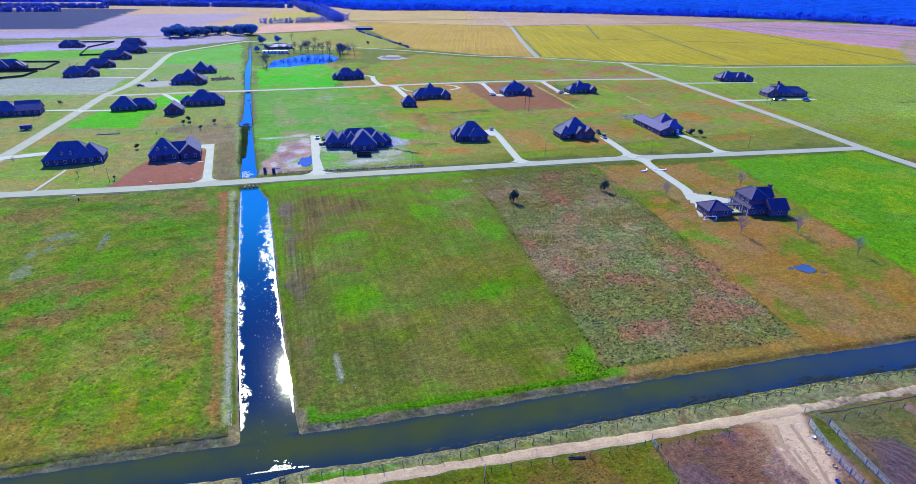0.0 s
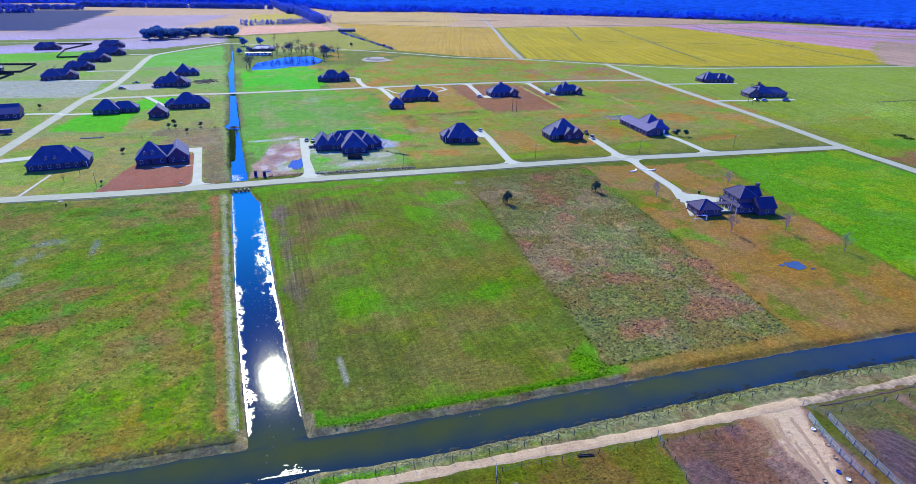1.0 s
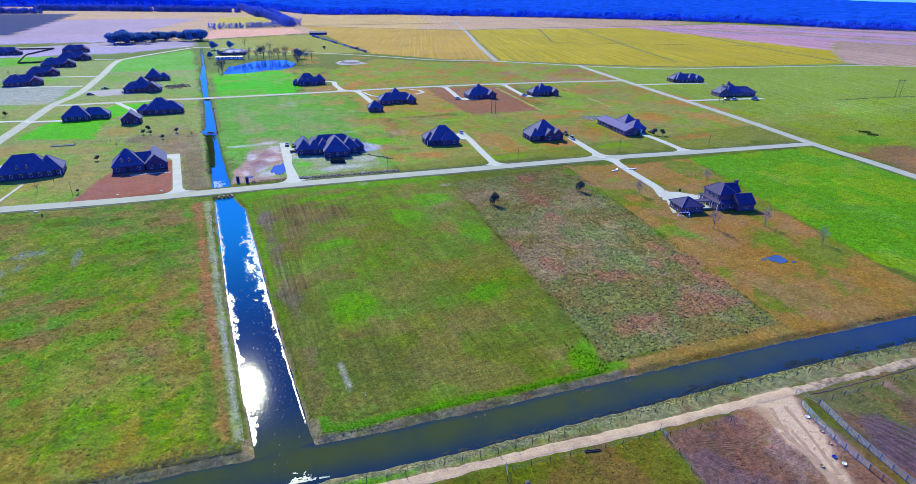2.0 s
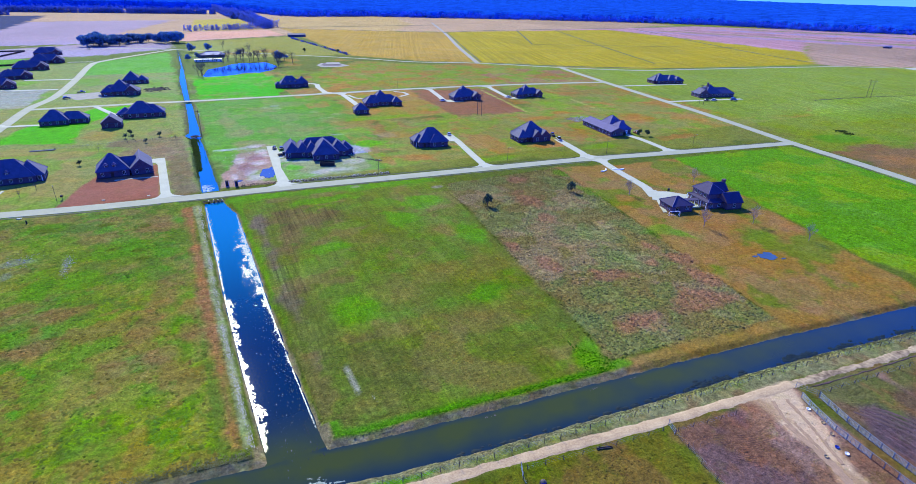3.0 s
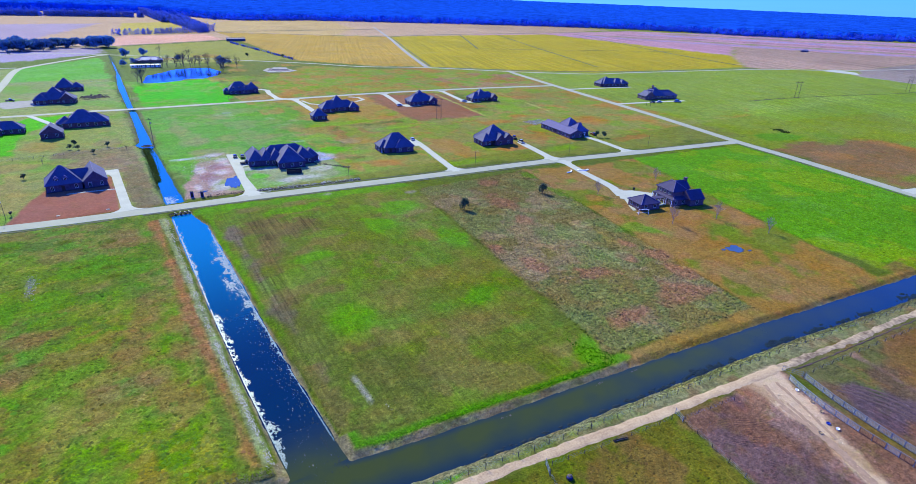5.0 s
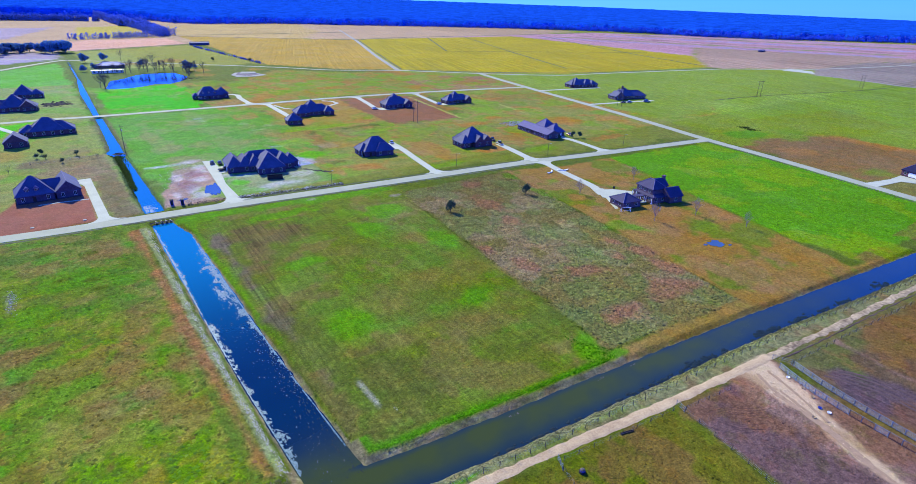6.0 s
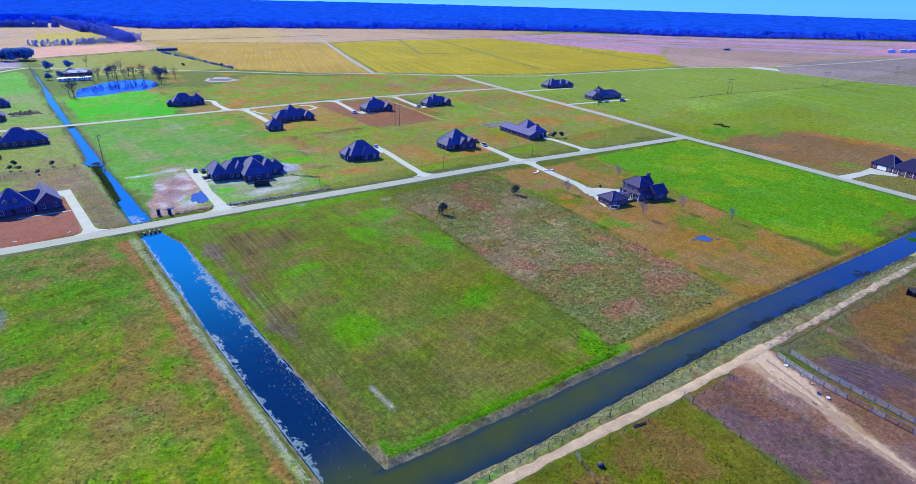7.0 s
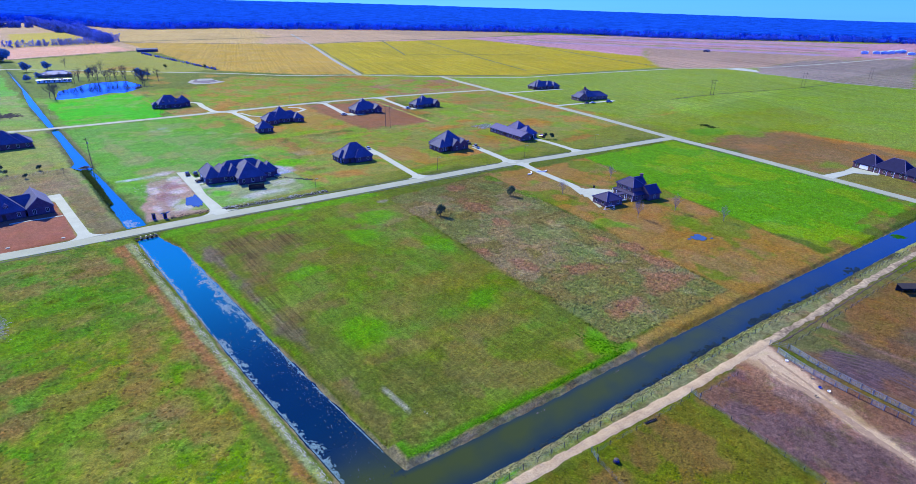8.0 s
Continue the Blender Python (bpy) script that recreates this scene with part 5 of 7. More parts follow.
house("house", -72.5, 321.0, -2, [(-5, 0, 17, 14, 3.0, 38, "h"), (6, 1.5, 18, 11, 3.0, 34, "h")], M_BRICK, M_ROOF, "low brick house with two hipped roofs", size=0.84)
house("house", -31.5, 327.0, -3, [(0, 0, 17, 14, 3.1, 40, "h"), (6, -1, 14, 11, 3.0, 36, "h"), (-8.5, -2, 9, 9, 3.0, 34, "h")], M_BRICK, M_ROOF, "brick house with a broad hipped roof and a lean-to")
house("garage", -46.7, 300.5, -3, [(0, 0, 10, 9, 2.9, 38, "gy")], M_BRICK, M_ROOF, "detached garage with a dark gabled roof", category="garage", garages=[("N", 0, 4.51, 4.6)])
house("house", -46.0, 421.0, -4, [(0, 0, 16, 16, 3.2, 42, "h"), (0, -2, 25, 11, 3.0, 36, "h"), (7.5, -6, 9, 8, 3.0, 42, "gy"), (-8, -5, 8, 8, 3, 42, "h")], M_BRICK, M_ROOF, "large new house with steep dark roofs in a gravel yard")
house("house", -40.0, 478.0, -4, [(0, 0, 13, 13, 3.1, 44, "h"), (8, -2, 8, 9, 3.0, 38, "h")], M_BRICK, M_ROOF, "dark hipped house behind a new house")
house("house", -137.0, 322.0, 4, [(-4, 0, 18, 12, 3.1, 38, "h"), (9, 0, 12, 13, 3.1, 34, "gx")], M_BRICK_DARK, M_ROOF, "long dark house with a gabled end " + WL, dormers=[(-6, -5.4, 3.9, "S")])
for hx, hy, hs, hr in ((-134, 481, 1.0, 12), (-130, 537, 0.92, 10), (-128, 600, 1.1, 8), (-122, 658, 1.15, 6), (-132, 745, 1.05, 4), (-196, 732, 1.0, 6), (-204, 540, 1.1, 6)):
    house("house", hx, hy, hr, [(0, 0, 26 * hs, 12 * hs, 3.1, 37, "h"), (-4 * hs, -1, 12 * hs, 14 * hs, 3.1, 42, "h"), (8 * hs, -3 * hs, 8 * hs, 10 * hs, 3.0, 40, "gy")], M_BRICK, M_ROOF, "dark-roofed brick house " + WL, group="houses along the western road")
# by the pond and far out
house("farmhouse", 40.0, 668.0, R, [(0, 0, 26, 12, 2.8, 26, "h"), (-12, -4, 8, 8, 2.6, 24, "h")], M_BRICK_PALE, M_METAL_BLUE, "low farmhouse with a pale blue roof behind the pond")
house("mobile_home", 31.0, 616.0, R + 3, [(0, 0, 28, 4.6, 3.0, 12, "gx")], M_WHITE, M_WHITE, "white mobile home beside the pond", category="mobile home")
house("metal_barn", 200.0, 957.0, R, [(0, 0, 29, 12, 3.6, 14, "gx")], M_ROOF, M_ROOF, "long dark metal barn among the fields", category="barn", gap=40)
house("metal_barn", 1113, 488, 20, [(0, 0, 30, 9, 2.2, 10, "gx")], M_ROOF, M_ROOF, "low dark barn far out in bare fields", category="barn", gap=40)
for bx, by, bw in ((1370, 280, 12), (1396, 266, 18), (1412, 256, 14), (1440, 250, 26), (1476, 246, 20), (1500, 244, 30), (1430, 214, 14), (1460, 196, 22)):
    house("industrial_shed", bx, by, 15, [(0, 0, bw, 12, 4.6, 12, "gx")], M_SHED_METAL, M_SHED_METAL, "pale blue metal industrial shed beyond the fields", category="shed", gap=60, group="sheds beyond the fields")

# ---- distant woods ----
WOOD_EYE = (0.0, -75.0)
WOOD_AZ = [-70, -30, -12, 0, 6, 10, 13, 19, 24, 40, 50, 58, 65, 78, 90, 140]
WOOD_R = [2600, 2600, 2500, 2450, 2300, 1900, 1850, 1920, 1880, 1900, 1900, 1800, 1830, 2060, 2150, 2300]


def wood_edge(az):
    return np.interp(az, WOOD_AZ, WOOD_R)


def build_woods():
    az = np.radians(np.linspace(-70, 140, 640))
    rr = np.concatenate([np.linspace(0, 400, 34), np.linspace(430, 2600, 60)[0:]])
    A, K = np.meshgrid(az, rr)
    edge = wood_edge(np.degrees(A)) + (fbm(np.degrees(A), K * 0, 1.5, 3, 4) - 0.5) * 90
    rad = np.minimum(edge + K * (4930 - edge) / 2600, 4930)
    x, y = WOOD_EYE[0] + rad * np.sin(A), WOOD_EYE[1] + rad * np.cos(A)
    rng = np.random.RandomState(4)
    z = 15 + 5 * fbm(x, y, 60, 7, 3) + rng.uniform(-1.2, 1.2, x.shape) + np.interp(np.degrees(A), (0, 30, 50, 75, 100), (66, 58, 40, 8, 0)) * np.clip((rad - 1700) / 3230, 0, 1) ** 1.3
    z[0], z[1], z[2] = 0, z[1] * 0.55, z[2] * 0.85
    n, m = A.shape
    i = (np.arange(n - 1)[:, None] * m + np.arange(m - 1)[None, :]).ravel()
    faces = np.stack([i, i + 1, i + m + 1, i + m], 1).tolist()
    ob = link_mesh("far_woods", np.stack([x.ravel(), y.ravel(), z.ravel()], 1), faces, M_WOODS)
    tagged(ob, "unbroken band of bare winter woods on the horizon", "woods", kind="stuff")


def blob_into(verts, faces, c, s, rng):
    """A ragged clump of foliage: a skewed octahedron."""
    k = len(verts)
    for d in ((1, 0, 0), (-1, 0, 0), (0, 1, 0), (0, -1, 0), (0, 0, 1), (0, 0, -1)):
        q = s * rng.uniform(0.6, 1.3)
        verts.append((c[0] + d[0] * q + rng.uniform(-0.3, 0.3) * s, c[1] + d[1] * q + rng.uniform(-0.3, 0.3) * s, c[2] + d[2] * q))
    for a, b in ((0, 2), (2, 1), (1, 3), (3, 0)):
        faces.append((k + a, k + b, k + 4))
        faces.append((k + b, k + a, k + 5))


def build_wood_edge():
    rng = random.Random(12)
    verts, faces = [], []
    for _ in range(5200):
        a = rng.uniform(-20, 100)
        rad = float(wood_edge(a)) + (rng.uniform(-45, 15) if rng.random() < 0.6 else rng.uniform(15, 420))
        x, y = WOOD_EYE[0] + rad * math.sin(radians(a)), WOOD_EYE[1] + rad * math.cos(radians(a))
        h = rng.uniform(12, 19) if rad > float(wood_edge(a)) else rng.uniform(6, 13)
        for k in range(6):
            blob_into(verts, faces, (x + rng.uniform(-4, 4), y + rng.uniform(-4, 4), h * (0.24 + 0.12 * k)), rng.uniform(1.4, 3.0), rng)
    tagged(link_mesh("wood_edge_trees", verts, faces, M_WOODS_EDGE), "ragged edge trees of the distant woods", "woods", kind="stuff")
    # tree rows between the far fields
    verts, faces = [], []
    for (x0, y0), (x1, y1), n, hh in (((35, 1128), (171, 1178), 120, 10), ((177, 1176), (214, 1222), 40, 14), ((195, 1190), (222, 1720), 260, 15), ((185, 1230), (200, 1900), 260, 15), ((175, 1600), (185, 2300), 300, 16), ((150, 1900), (-400, 2050), 420, 14), ((-900, 1900), (-350, 1830), 380, 12), ((-1200, 1500), (-420, 1640), 380, 11), ((182, 925), (197, 640), 75, 2.2)):
        for _ in range(n):
            t = rng.random()
            x, y = x0 + (x1 - x0) * t + rng.uniform(-6, 6) * (hh > 3), y0 + (y1 - y0) * t + rng.uniform(-6, 6) * (hh > 3)
            h = hh * rng.uniform(0.6, 1.2)
            for k in range(9):
                blob_into(verts, faces, (x + rng.uniform(-0.2, 0.2) * h, y + rng.uniform(-0.2, 0.2) * h, h * (0.12 + 0.1 * k)), h * (rng.uniform(0.24, 0.4) if hh < 4 else rng.uniform(0.06, 0.13) if y < 1500 else rng.uniform(0.14, 0.26)), rng)
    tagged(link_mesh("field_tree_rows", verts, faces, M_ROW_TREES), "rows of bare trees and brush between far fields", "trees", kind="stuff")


build_woods()
build_wood_edge()

# ---- trees ----
def limb_into(bm, p, d, length, r, depth, rng, tips):
    q = p + d * length
    rod_into(bm, p, q, r * 0.8, r * 0.5, 5 if r > 0.06 else 3)
    tips.append(q)
    if depth == 0:
        return
    for _ in range(3):
        side = Vector((rng.uniform(-1, 1), rng.uniform(-1, 1), rng.uniform(-0.2, 0.7)))
        limb_into(bm, p + d * length * rng.uniform(0.55, 1.0), (d * 0.9 + side * 0.75).normalized(), length * rng.uniform(0.6, 0.8), r * 0.6, depth - 1, rng, tips)


def leaf_into(verts, faces, c, s, rng):
    a = Vector((rng.uniform(-1, 1), rng.uniform(-1, 1), rng.uniform(-1, 1))).normalized()
    b = a.orthogonal().normalized()
    k = len(verts)
    for u, v in ((-1, -0.6), (1, -0.5), (0.7, 0.7), (-0.6, 0.8)):
        verts.append(tuple(c + a * u * s + b * v * s * rng.uniform(0.7, 1.1)))
    faces.append((k, k + 1, k + 2, k + 3))


def make_tree(name, height, spread, leafy, seed, label, trunk_share=0.3, leaf=0.5, count=420, category="tree", depth=3, bark=None):
    """A tapered trunk with limbs; leafy trees carry a crown of many small leaf clumps."""
    rng = random.Random(seed)
    t = tagged(new(name), label, category)
    bm, tips = bmesh.new(), []
    base, lean = Vector((0, 0, -0.1)), Vector((rng.uniform(-0.05, 0.05), rng.uniform(-0.05, 0.05), 1)).normalized()
    top = lean * height * trunk_share
    r = height * (0.022 if leafy else 0.015)
    rod_into(bm, base, top, r * 1.3, r, 7)
    for i in range(5):
        a = i * math.tau / 5 + rng.uniform(-0.4, 0.4)
        d = Vector((math.cos(a) * spread / height, math.sin(a) * spread / height, rng.uniform(0.5, 1.0))).normalized()
        limb_into(bm, top * rng.uniform(0.75, 1.0), d, height * 0.3, r * 0.7, depth, rng, tips)
    limb_into(bm, top, lean, height * 0.34, r * 0.8, depth, rng, tips)
    part("trunk", bm, bark or M_BARK, t)
    if leafy:
        verts, faces = [], []
        mid = Vector((0, 0, height * (0.6 if trunk_share > 0.1 else 0.5)))
        lobes = [mid + Vector((rng.uniform(-0.6, 0.6) * spread, rng.uniform(-0.6, 0.6) * spread, rng.uniform(-0.2, 0.26) * height)) for _ in range(9)]
        for _ in range(count):
            c = rng.choice(lobes)
            d = Vector((rng.gauss(0, 1), rng.gauss(0, 1), rng.gauss(0, 0.8))).normalized()
            leaf_into(verts, faces, c + Vector((d.x * spread * 0.48, d.y * spread * 0.48, d.z * height * 0.2)) * rng.uniform(0.75, 1.05), leaf * rng.uniform(0.6, 1.3), rng)
        link_mesh("crown", verts, faces, leafy, t)
    return t


def plant(proto, places, group=""):
    """Copies of a tree; the first stands at the first place."""
    rng = random.Random(len(places))
    for i, (x, y, s) in enumerate(places):
        m = pose(x, y, 0, 0, 0, rng.uniform(0, 360)) @ Matrix.Diagonal((s, s, s, 1))
        ob = proto if i == 0 else copy_thing(proto, m)
        ob.matrix_basis = m
        if group:
            ob["group"] = group


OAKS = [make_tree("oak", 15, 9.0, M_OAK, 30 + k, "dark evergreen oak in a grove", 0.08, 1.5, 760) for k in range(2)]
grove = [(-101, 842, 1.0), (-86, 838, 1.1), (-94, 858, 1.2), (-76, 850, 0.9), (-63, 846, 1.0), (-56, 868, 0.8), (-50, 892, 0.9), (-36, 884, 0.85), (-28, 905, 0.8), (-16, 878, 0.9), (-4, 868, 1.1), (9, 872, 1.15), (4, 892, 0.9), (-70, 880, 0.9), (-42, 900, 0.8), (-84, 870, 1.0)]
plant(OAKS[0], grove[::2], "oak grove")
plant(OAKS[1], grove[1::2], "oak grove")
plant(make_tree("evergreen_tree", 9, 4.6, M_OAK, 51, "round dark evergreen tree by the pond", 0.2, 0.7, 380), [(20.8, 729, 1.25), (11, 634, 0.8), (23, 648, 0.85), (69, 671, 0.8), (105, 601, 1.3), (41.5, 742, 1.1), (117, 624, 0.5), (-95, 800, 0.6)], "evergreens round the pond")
plant(make_tree("bare_tree", 13, 5.0, None, 61, "leafless winter tree beside the pond", 0.28), [(44.6, 597, 1.0), (71.8, 600, 1.0), (82, 604, 0.9), (98, 580, 0.9), (95, 558, 0.9), (114, 576, 1.1), (82.6, 678, 1.1), (28, 588, 0.9), (15.5, 497, 1.15), (13, 505, 1.0), (66, 606, 1.1)], "bare trees round the pond")
plant(make_tree("bare_tree", 13, 5.6, None, 67, "dark spreading leafless tree on the pond bank", 0.2, depth=4), [(17, 510, 1.1), (78, 612, 1.0), (60, 614, 1.0), (103, 588, 1.1), (92, 616, 1.2), (44, 610, 0.9), (70, 640, 1.1), (110, 600, 1.0), (24, 600, 1.0), (52, 622, 1.1), (84, 622, 1.0), (99, 602, 1.0), (66, 628, 1.2), (37, 612, 0.9)], "bare trees round the pond")
plant(make_tree("bare_tree", 9, 3.0, None, 62, "slender leafless tree at the water's edge", 0.35), [(50, 606, 1.0), (58, 607, 1.1), (75, 608, 1.0), (89, 597, 1.0), (97, 568, 0.9), (93, 543, 0.8), (38, 596, 1.0), (59.7, 751, 1.3), (34, 600, 1.1), (88, 604, 0.9)], "bare trees round the pond")
plant(make_tree("young_tree", 6.2, 2.2, None, 63, "leafless young tree on the orange lawn", 0.3, depth=4, bark=M_TWIG), [(187, 83.6, 0.95), (148.5, 82.6, 1.0), (148.6, 44.6, 1.15), (167.6, 39.1, 1.1), (172, 20.8, 0.95)], "young trees round the house")
plant(make_tree("small_tree", 5.6, 1.9, M_LEAF, 64, "small dark shrubby tree in rough pasture", 0.08, 0.26, 420), [(88.4, 95.6, 1.0), (128.6, 95.6, 0.95)])
plant(make_tree("garden_tree", 3.6, 1.5, M_LEAF, 65, "small clipped evergreen garden tree", 0.3, 0.3, 160), [(228.5, 161, 1.1), (232.5, 158.5, 1.1), (-118, 346, 0.9), (-37, 274, 0.9), (-39.3, 266, 0.8), (-22.8, 264, 0.8), (-35.7, 263.6, 0.7), (-29.5, 251.5, 0.7), (153.7, 694, 1.4), (191.6, 671, 1.4), (219.5, 163.5, 0.8), (216.5, 160.5, 0.7), (-56.1, 217.2, 0.75)], "garden trees")
plant(make_tree("sapling", 3.8, 1.0, None, 66, "thin leafless sapling staked in the lawn", 0.4, depth=2), [(-72, 176, 1.0), (-68, 185, 1.0), (-103, 206, 0.9), (-50, 240, 0.8), (-15, 250, 0.9), (-150, 540, 1.0), (-158, 548, 1.0), (-142, 555, 1.0)], "saplings")


# ---- weeds, reeds and rough grass ----
def tufts(name, material, label, where, seed, h0, h1, width, n=4, category="grass"):
    """where: x and y of each tuft. Each is a few leaning blades."""
    rs = np.random.RandomState(seed)
    xs, ys = where
    zs = land_z(xs, ys) - 0.03
    h = np.repeat(rs.uniform(h0, h1, xs.size), n)
    w = np.repeat(width * rs.uniform(0.6, 1.4, xs.size), n)
    x, y, z = np.repeat(xs, n), np.repeat(ys, n), np.repeat(zs, n)
    x, y = x + rs.uniform(-0.5, 0.5, x.size) * w, y + rs.uniform(-0.5, 0.5, x.size) * w
    a = rs.uniform(0, math.tau, x.size)
    dx, dy = np.cos(a) * w, np.sin(a) * w
    lx, ly = rs.uniform(-0.6, 0.6, x.size) * h, rs.uniform(-0.6, 0.6, x.size) * h
    co = np.stack([np.stack([x - dy, y + dx, z], 1), np.stack([x + dy, y - dx, z], 1),
                   np.stack([x + lx + dy * 0.3, y + ly - dx * 0.3, z + h * rs.uniform(0.6, 1.1, x.size)], 1)], 1).reshape(-1, 3)
    me = bpy.data.meshes.new(name)
    me.vertices.add(len(co))
    me.vertices.foreach_set("co", co.ravel())
    me.loops.add(len(co))
    me.loops.foreach_set("vertex_index", np.arange(len(co)))
    me.polygons.add(len(co) // 3)
    me.polygons.foreach_set("loop_start", np.arange(len(co) // 3) * 3)
    me.update()
    me.materials.append(material)
    return tagged(new(name, me), label, category, kind="stuff")


def mounds(name, label, where, seed, r0, r1, steep, gain=1.0, sides=5, category="grass"):
    """Clumps of turf, each a ragged low mound in the colour of the ground cover it stands in."""
    rs = np.random.RandomState(seed)
    xs, ys = where
    n = xs.size
    r = rs.uniform(r0, r1, n)
    a = (np.arange(sides) * math.tau / sides)[None, :] + rs.uniform(-0.4, 0.4, (n, sides)) + rs.uniform(0, math.tau, (n, 1))
    q = r[:, None] * rs.uniform(0.4, 1.5, (n, sides))
    z = land_z(xs, ys)
    co = np.zeros((n, sides + 1, 3))
    co[:, :sides, 0], co[:, :sides, 1], co[:, :sides, 2] = xs[:, None] + np.cos(a) * q, ys[:, None] + np.sin(a) * q, z[:, None] - 0.03
    co[:, sides, 0], co[:, sides, 1] = xs + rs.uniform(-0.35, 0.35, n) * r, ys + rs.uniform(-0.35, 0.35, n) * r
    co[:, sides, 2] = z + r * rs.uniform(0.5, 1.2, n) * steep
    k = np.arange(sides)
    tri = np.stack([k, (k + 1) % sides, np.full(sides, sides)], 1)
    loops = (np.arange(n)[:, None, None] * (sides + 1) + tri[None]).ravel()
    me = bpy.data.meshes.new(name)
    me.vertices.add(n * (sides + 1))
    me.vertices.foreach_set("co", co.ravel())
    me.loops.add(loops.size)
    me.loops.foreach_set("vertex_index", loops)
    me.polygons.add(loops.size // 3)
    me.polygons.foreach_set("loop_start", np.arange(loops.size // 3) * 3)
    me.update()
    col = cover_of(xs, ys)[0] * gain * rs.uniform(0.75, 1.3, (n, 1)) * rs.uniform(0.92, 1.1, (n, 3))
    att = me.attributes.new("cover", "FLOAT_COLOR", "POINT")
    att.data.foreach_set("color", np.repeat(np.concatenate([col, np.ones((n, 1))], 1), sides + 1, axis=0).ravel())
    me.materials.append(M_TURF)
    return tagged(new(name, me), label, category, kind="stuff")


def in_polygon(count, poly, seed, size, cut, edge=0.0):
    a, rs = np.array(poly), np.random.RandomState(seed)
    lo, hi = a.min(0), a.max(0)
    x, y = rs.uniform(lo[0], hi[0], count * 5), rs.uniform(lo[1], hi[1], count * 5)
    ok = (inside_by(x, y, poly) > edge) & (fbm(x, y, size, seed, 3) > cut + rs.uniform(-0.08, 0.08, x.size))
    return x[ok][:count], y[ok][:count]


MEADOW = [(208, 116), (290, 106), (266, -22), (216, -19), (182, -13), (176, 3), (189, 44)]
WEST = [(-86, 150), (-13, 146), (-13, 4), (-40, 8), (-86, 14)]
mounds("rough_grass", "tall tussocks of grey-green grass in unmown pasture", in_polygon(13000, ROUGH, 43, 4, 0.42, -0.7), 5, 0.22, 0.55, 0.7, 1.4, 6)
mounds("dry_weeds", "dry pinkish-brown weeds standing in rough pasture", in_polygon(12000, ROUGH, 41, 2.5, 0.46, -0.7), 6, 0.12, 0.36, 1.0, 1.5, 4)
mounds("lawn_tussocks", "low uneven tussocks of green and dry grass", in_polygon(17000, WEST, 23, 3, 0.40), 7, 0.2, 0.6, 0.24, 1.1)
mounds("mown_stubble", "short stubble and tufts on the mown lot", in_polygon(20000, MOWN, 33, 2.5, 0.42, 0.6), 19, 0.12, 0.38, 0.3, 1.1)
mounds("lawn_stubble", "short dry grass on the orange lawn", in_polygon(6000, ORANGE, 35, 3, 0.40, 0.6), 20, 0.15, 0.4, 0.25, 1.05)
mounds("meadow_grass", "bright green meadow grass", in_polygon(9000, MEADOW, 37, 3, 0.42, 0.6), 22, 0.25, 0.7, 0.28, 1.1)
mounds("pasture_grass", "low grass of the fenced pasture", in_polygon(5000, [(14, -18), (59, -24), (50, -72), (14, -60)], 39, 3, 0.36, 0.6), 24, 0.12, 0.35, 0.5, 1.1)
mounds("field_weeds", "sparse weeds on trampled fields", in_polygon(5000, [(62, -26), (76, -28), (95, -31), (160, -38), (150, -70), (56, -70)], 40, 3, 0.42, 0.6), 25, 0.1, 0.3, 0.5, 1.1)


def along(count, lo, hi, line, keys, off, spread, seed, by_x=True):
    """Tufts scattered beside a canal edge."""
    rs = np.random.RandomState(seed)
    t = rs.uniform(lo, hi, count)
    e = np.interp(t, keys, line) + off + np.sign(off) * np.abs(rs.normal(0, spread, count))
    return (t, e) if by_x else (e, t)


tufts("bank_weeds", M_TUFT_GREEN, "green weeds on the canal bank below the wire fence", along(7000, -30, 190, CROSS_S, CROSS_X, -0.3, 1.2, 10), 10, 0.06, 0.22, 0.14, category="weeds")
tufts("lush_grass", M_TUFT_LUSH, "lush bright green grass along the bank", along(700, 1, 64, CROSS_N, CROSS_X, 2.3, 0.7, 11), 11, 0.06, 0.2, 0.13)
tufts("lush_grass", M_TUFT_LUSH, "bright green clump where two lots meet", in_polygon(260, [(57, -3.5), (60, 8), (66, -4), (60, -5.5)], 12, 5, 0.4), 21, 0.08, 0.25, 0.15)
tufts("bank_grass", M_TUFT_GREEN, "green weeds on the muddy west bank", along(2500, -60, -12, CROSS_N, CROSS_X, 2.0, 1.0, 15), 15, 0.06, 0.2, 0.14, category="weeds")
def flecks(name, label, where, seed):
    """Bleached stalks and leaves lying flat on the ground."""
    rng = random.Random(seed)
    xs, ys = where
    verts, faces = [], []
    for x, y, z in zip(xs.tolist(), ys.tolist(), (land_z(xs, ys) + 0.05).tolist()):
        r, k = rng.uniform(0.05, 0.17), len(verts)
        for i in range(5):
            a = i * math.tau / 5 + rng.uniform(-0.5, 0.5)
            verts.append((x + math.cos(a) * r * rng.uniform(0.4, 1.2), y + math.sin(a) * r * 1.6 * rng.uniform(0.4, 1.2), z + rng.uniform(0, 0.02)))
        faces.append((k, k + 1, k + 2, k + 3, k + 4))
    tagged(link_mesh(name, verts, faces, M_FLECK), label, "weeds", kind="stuff")


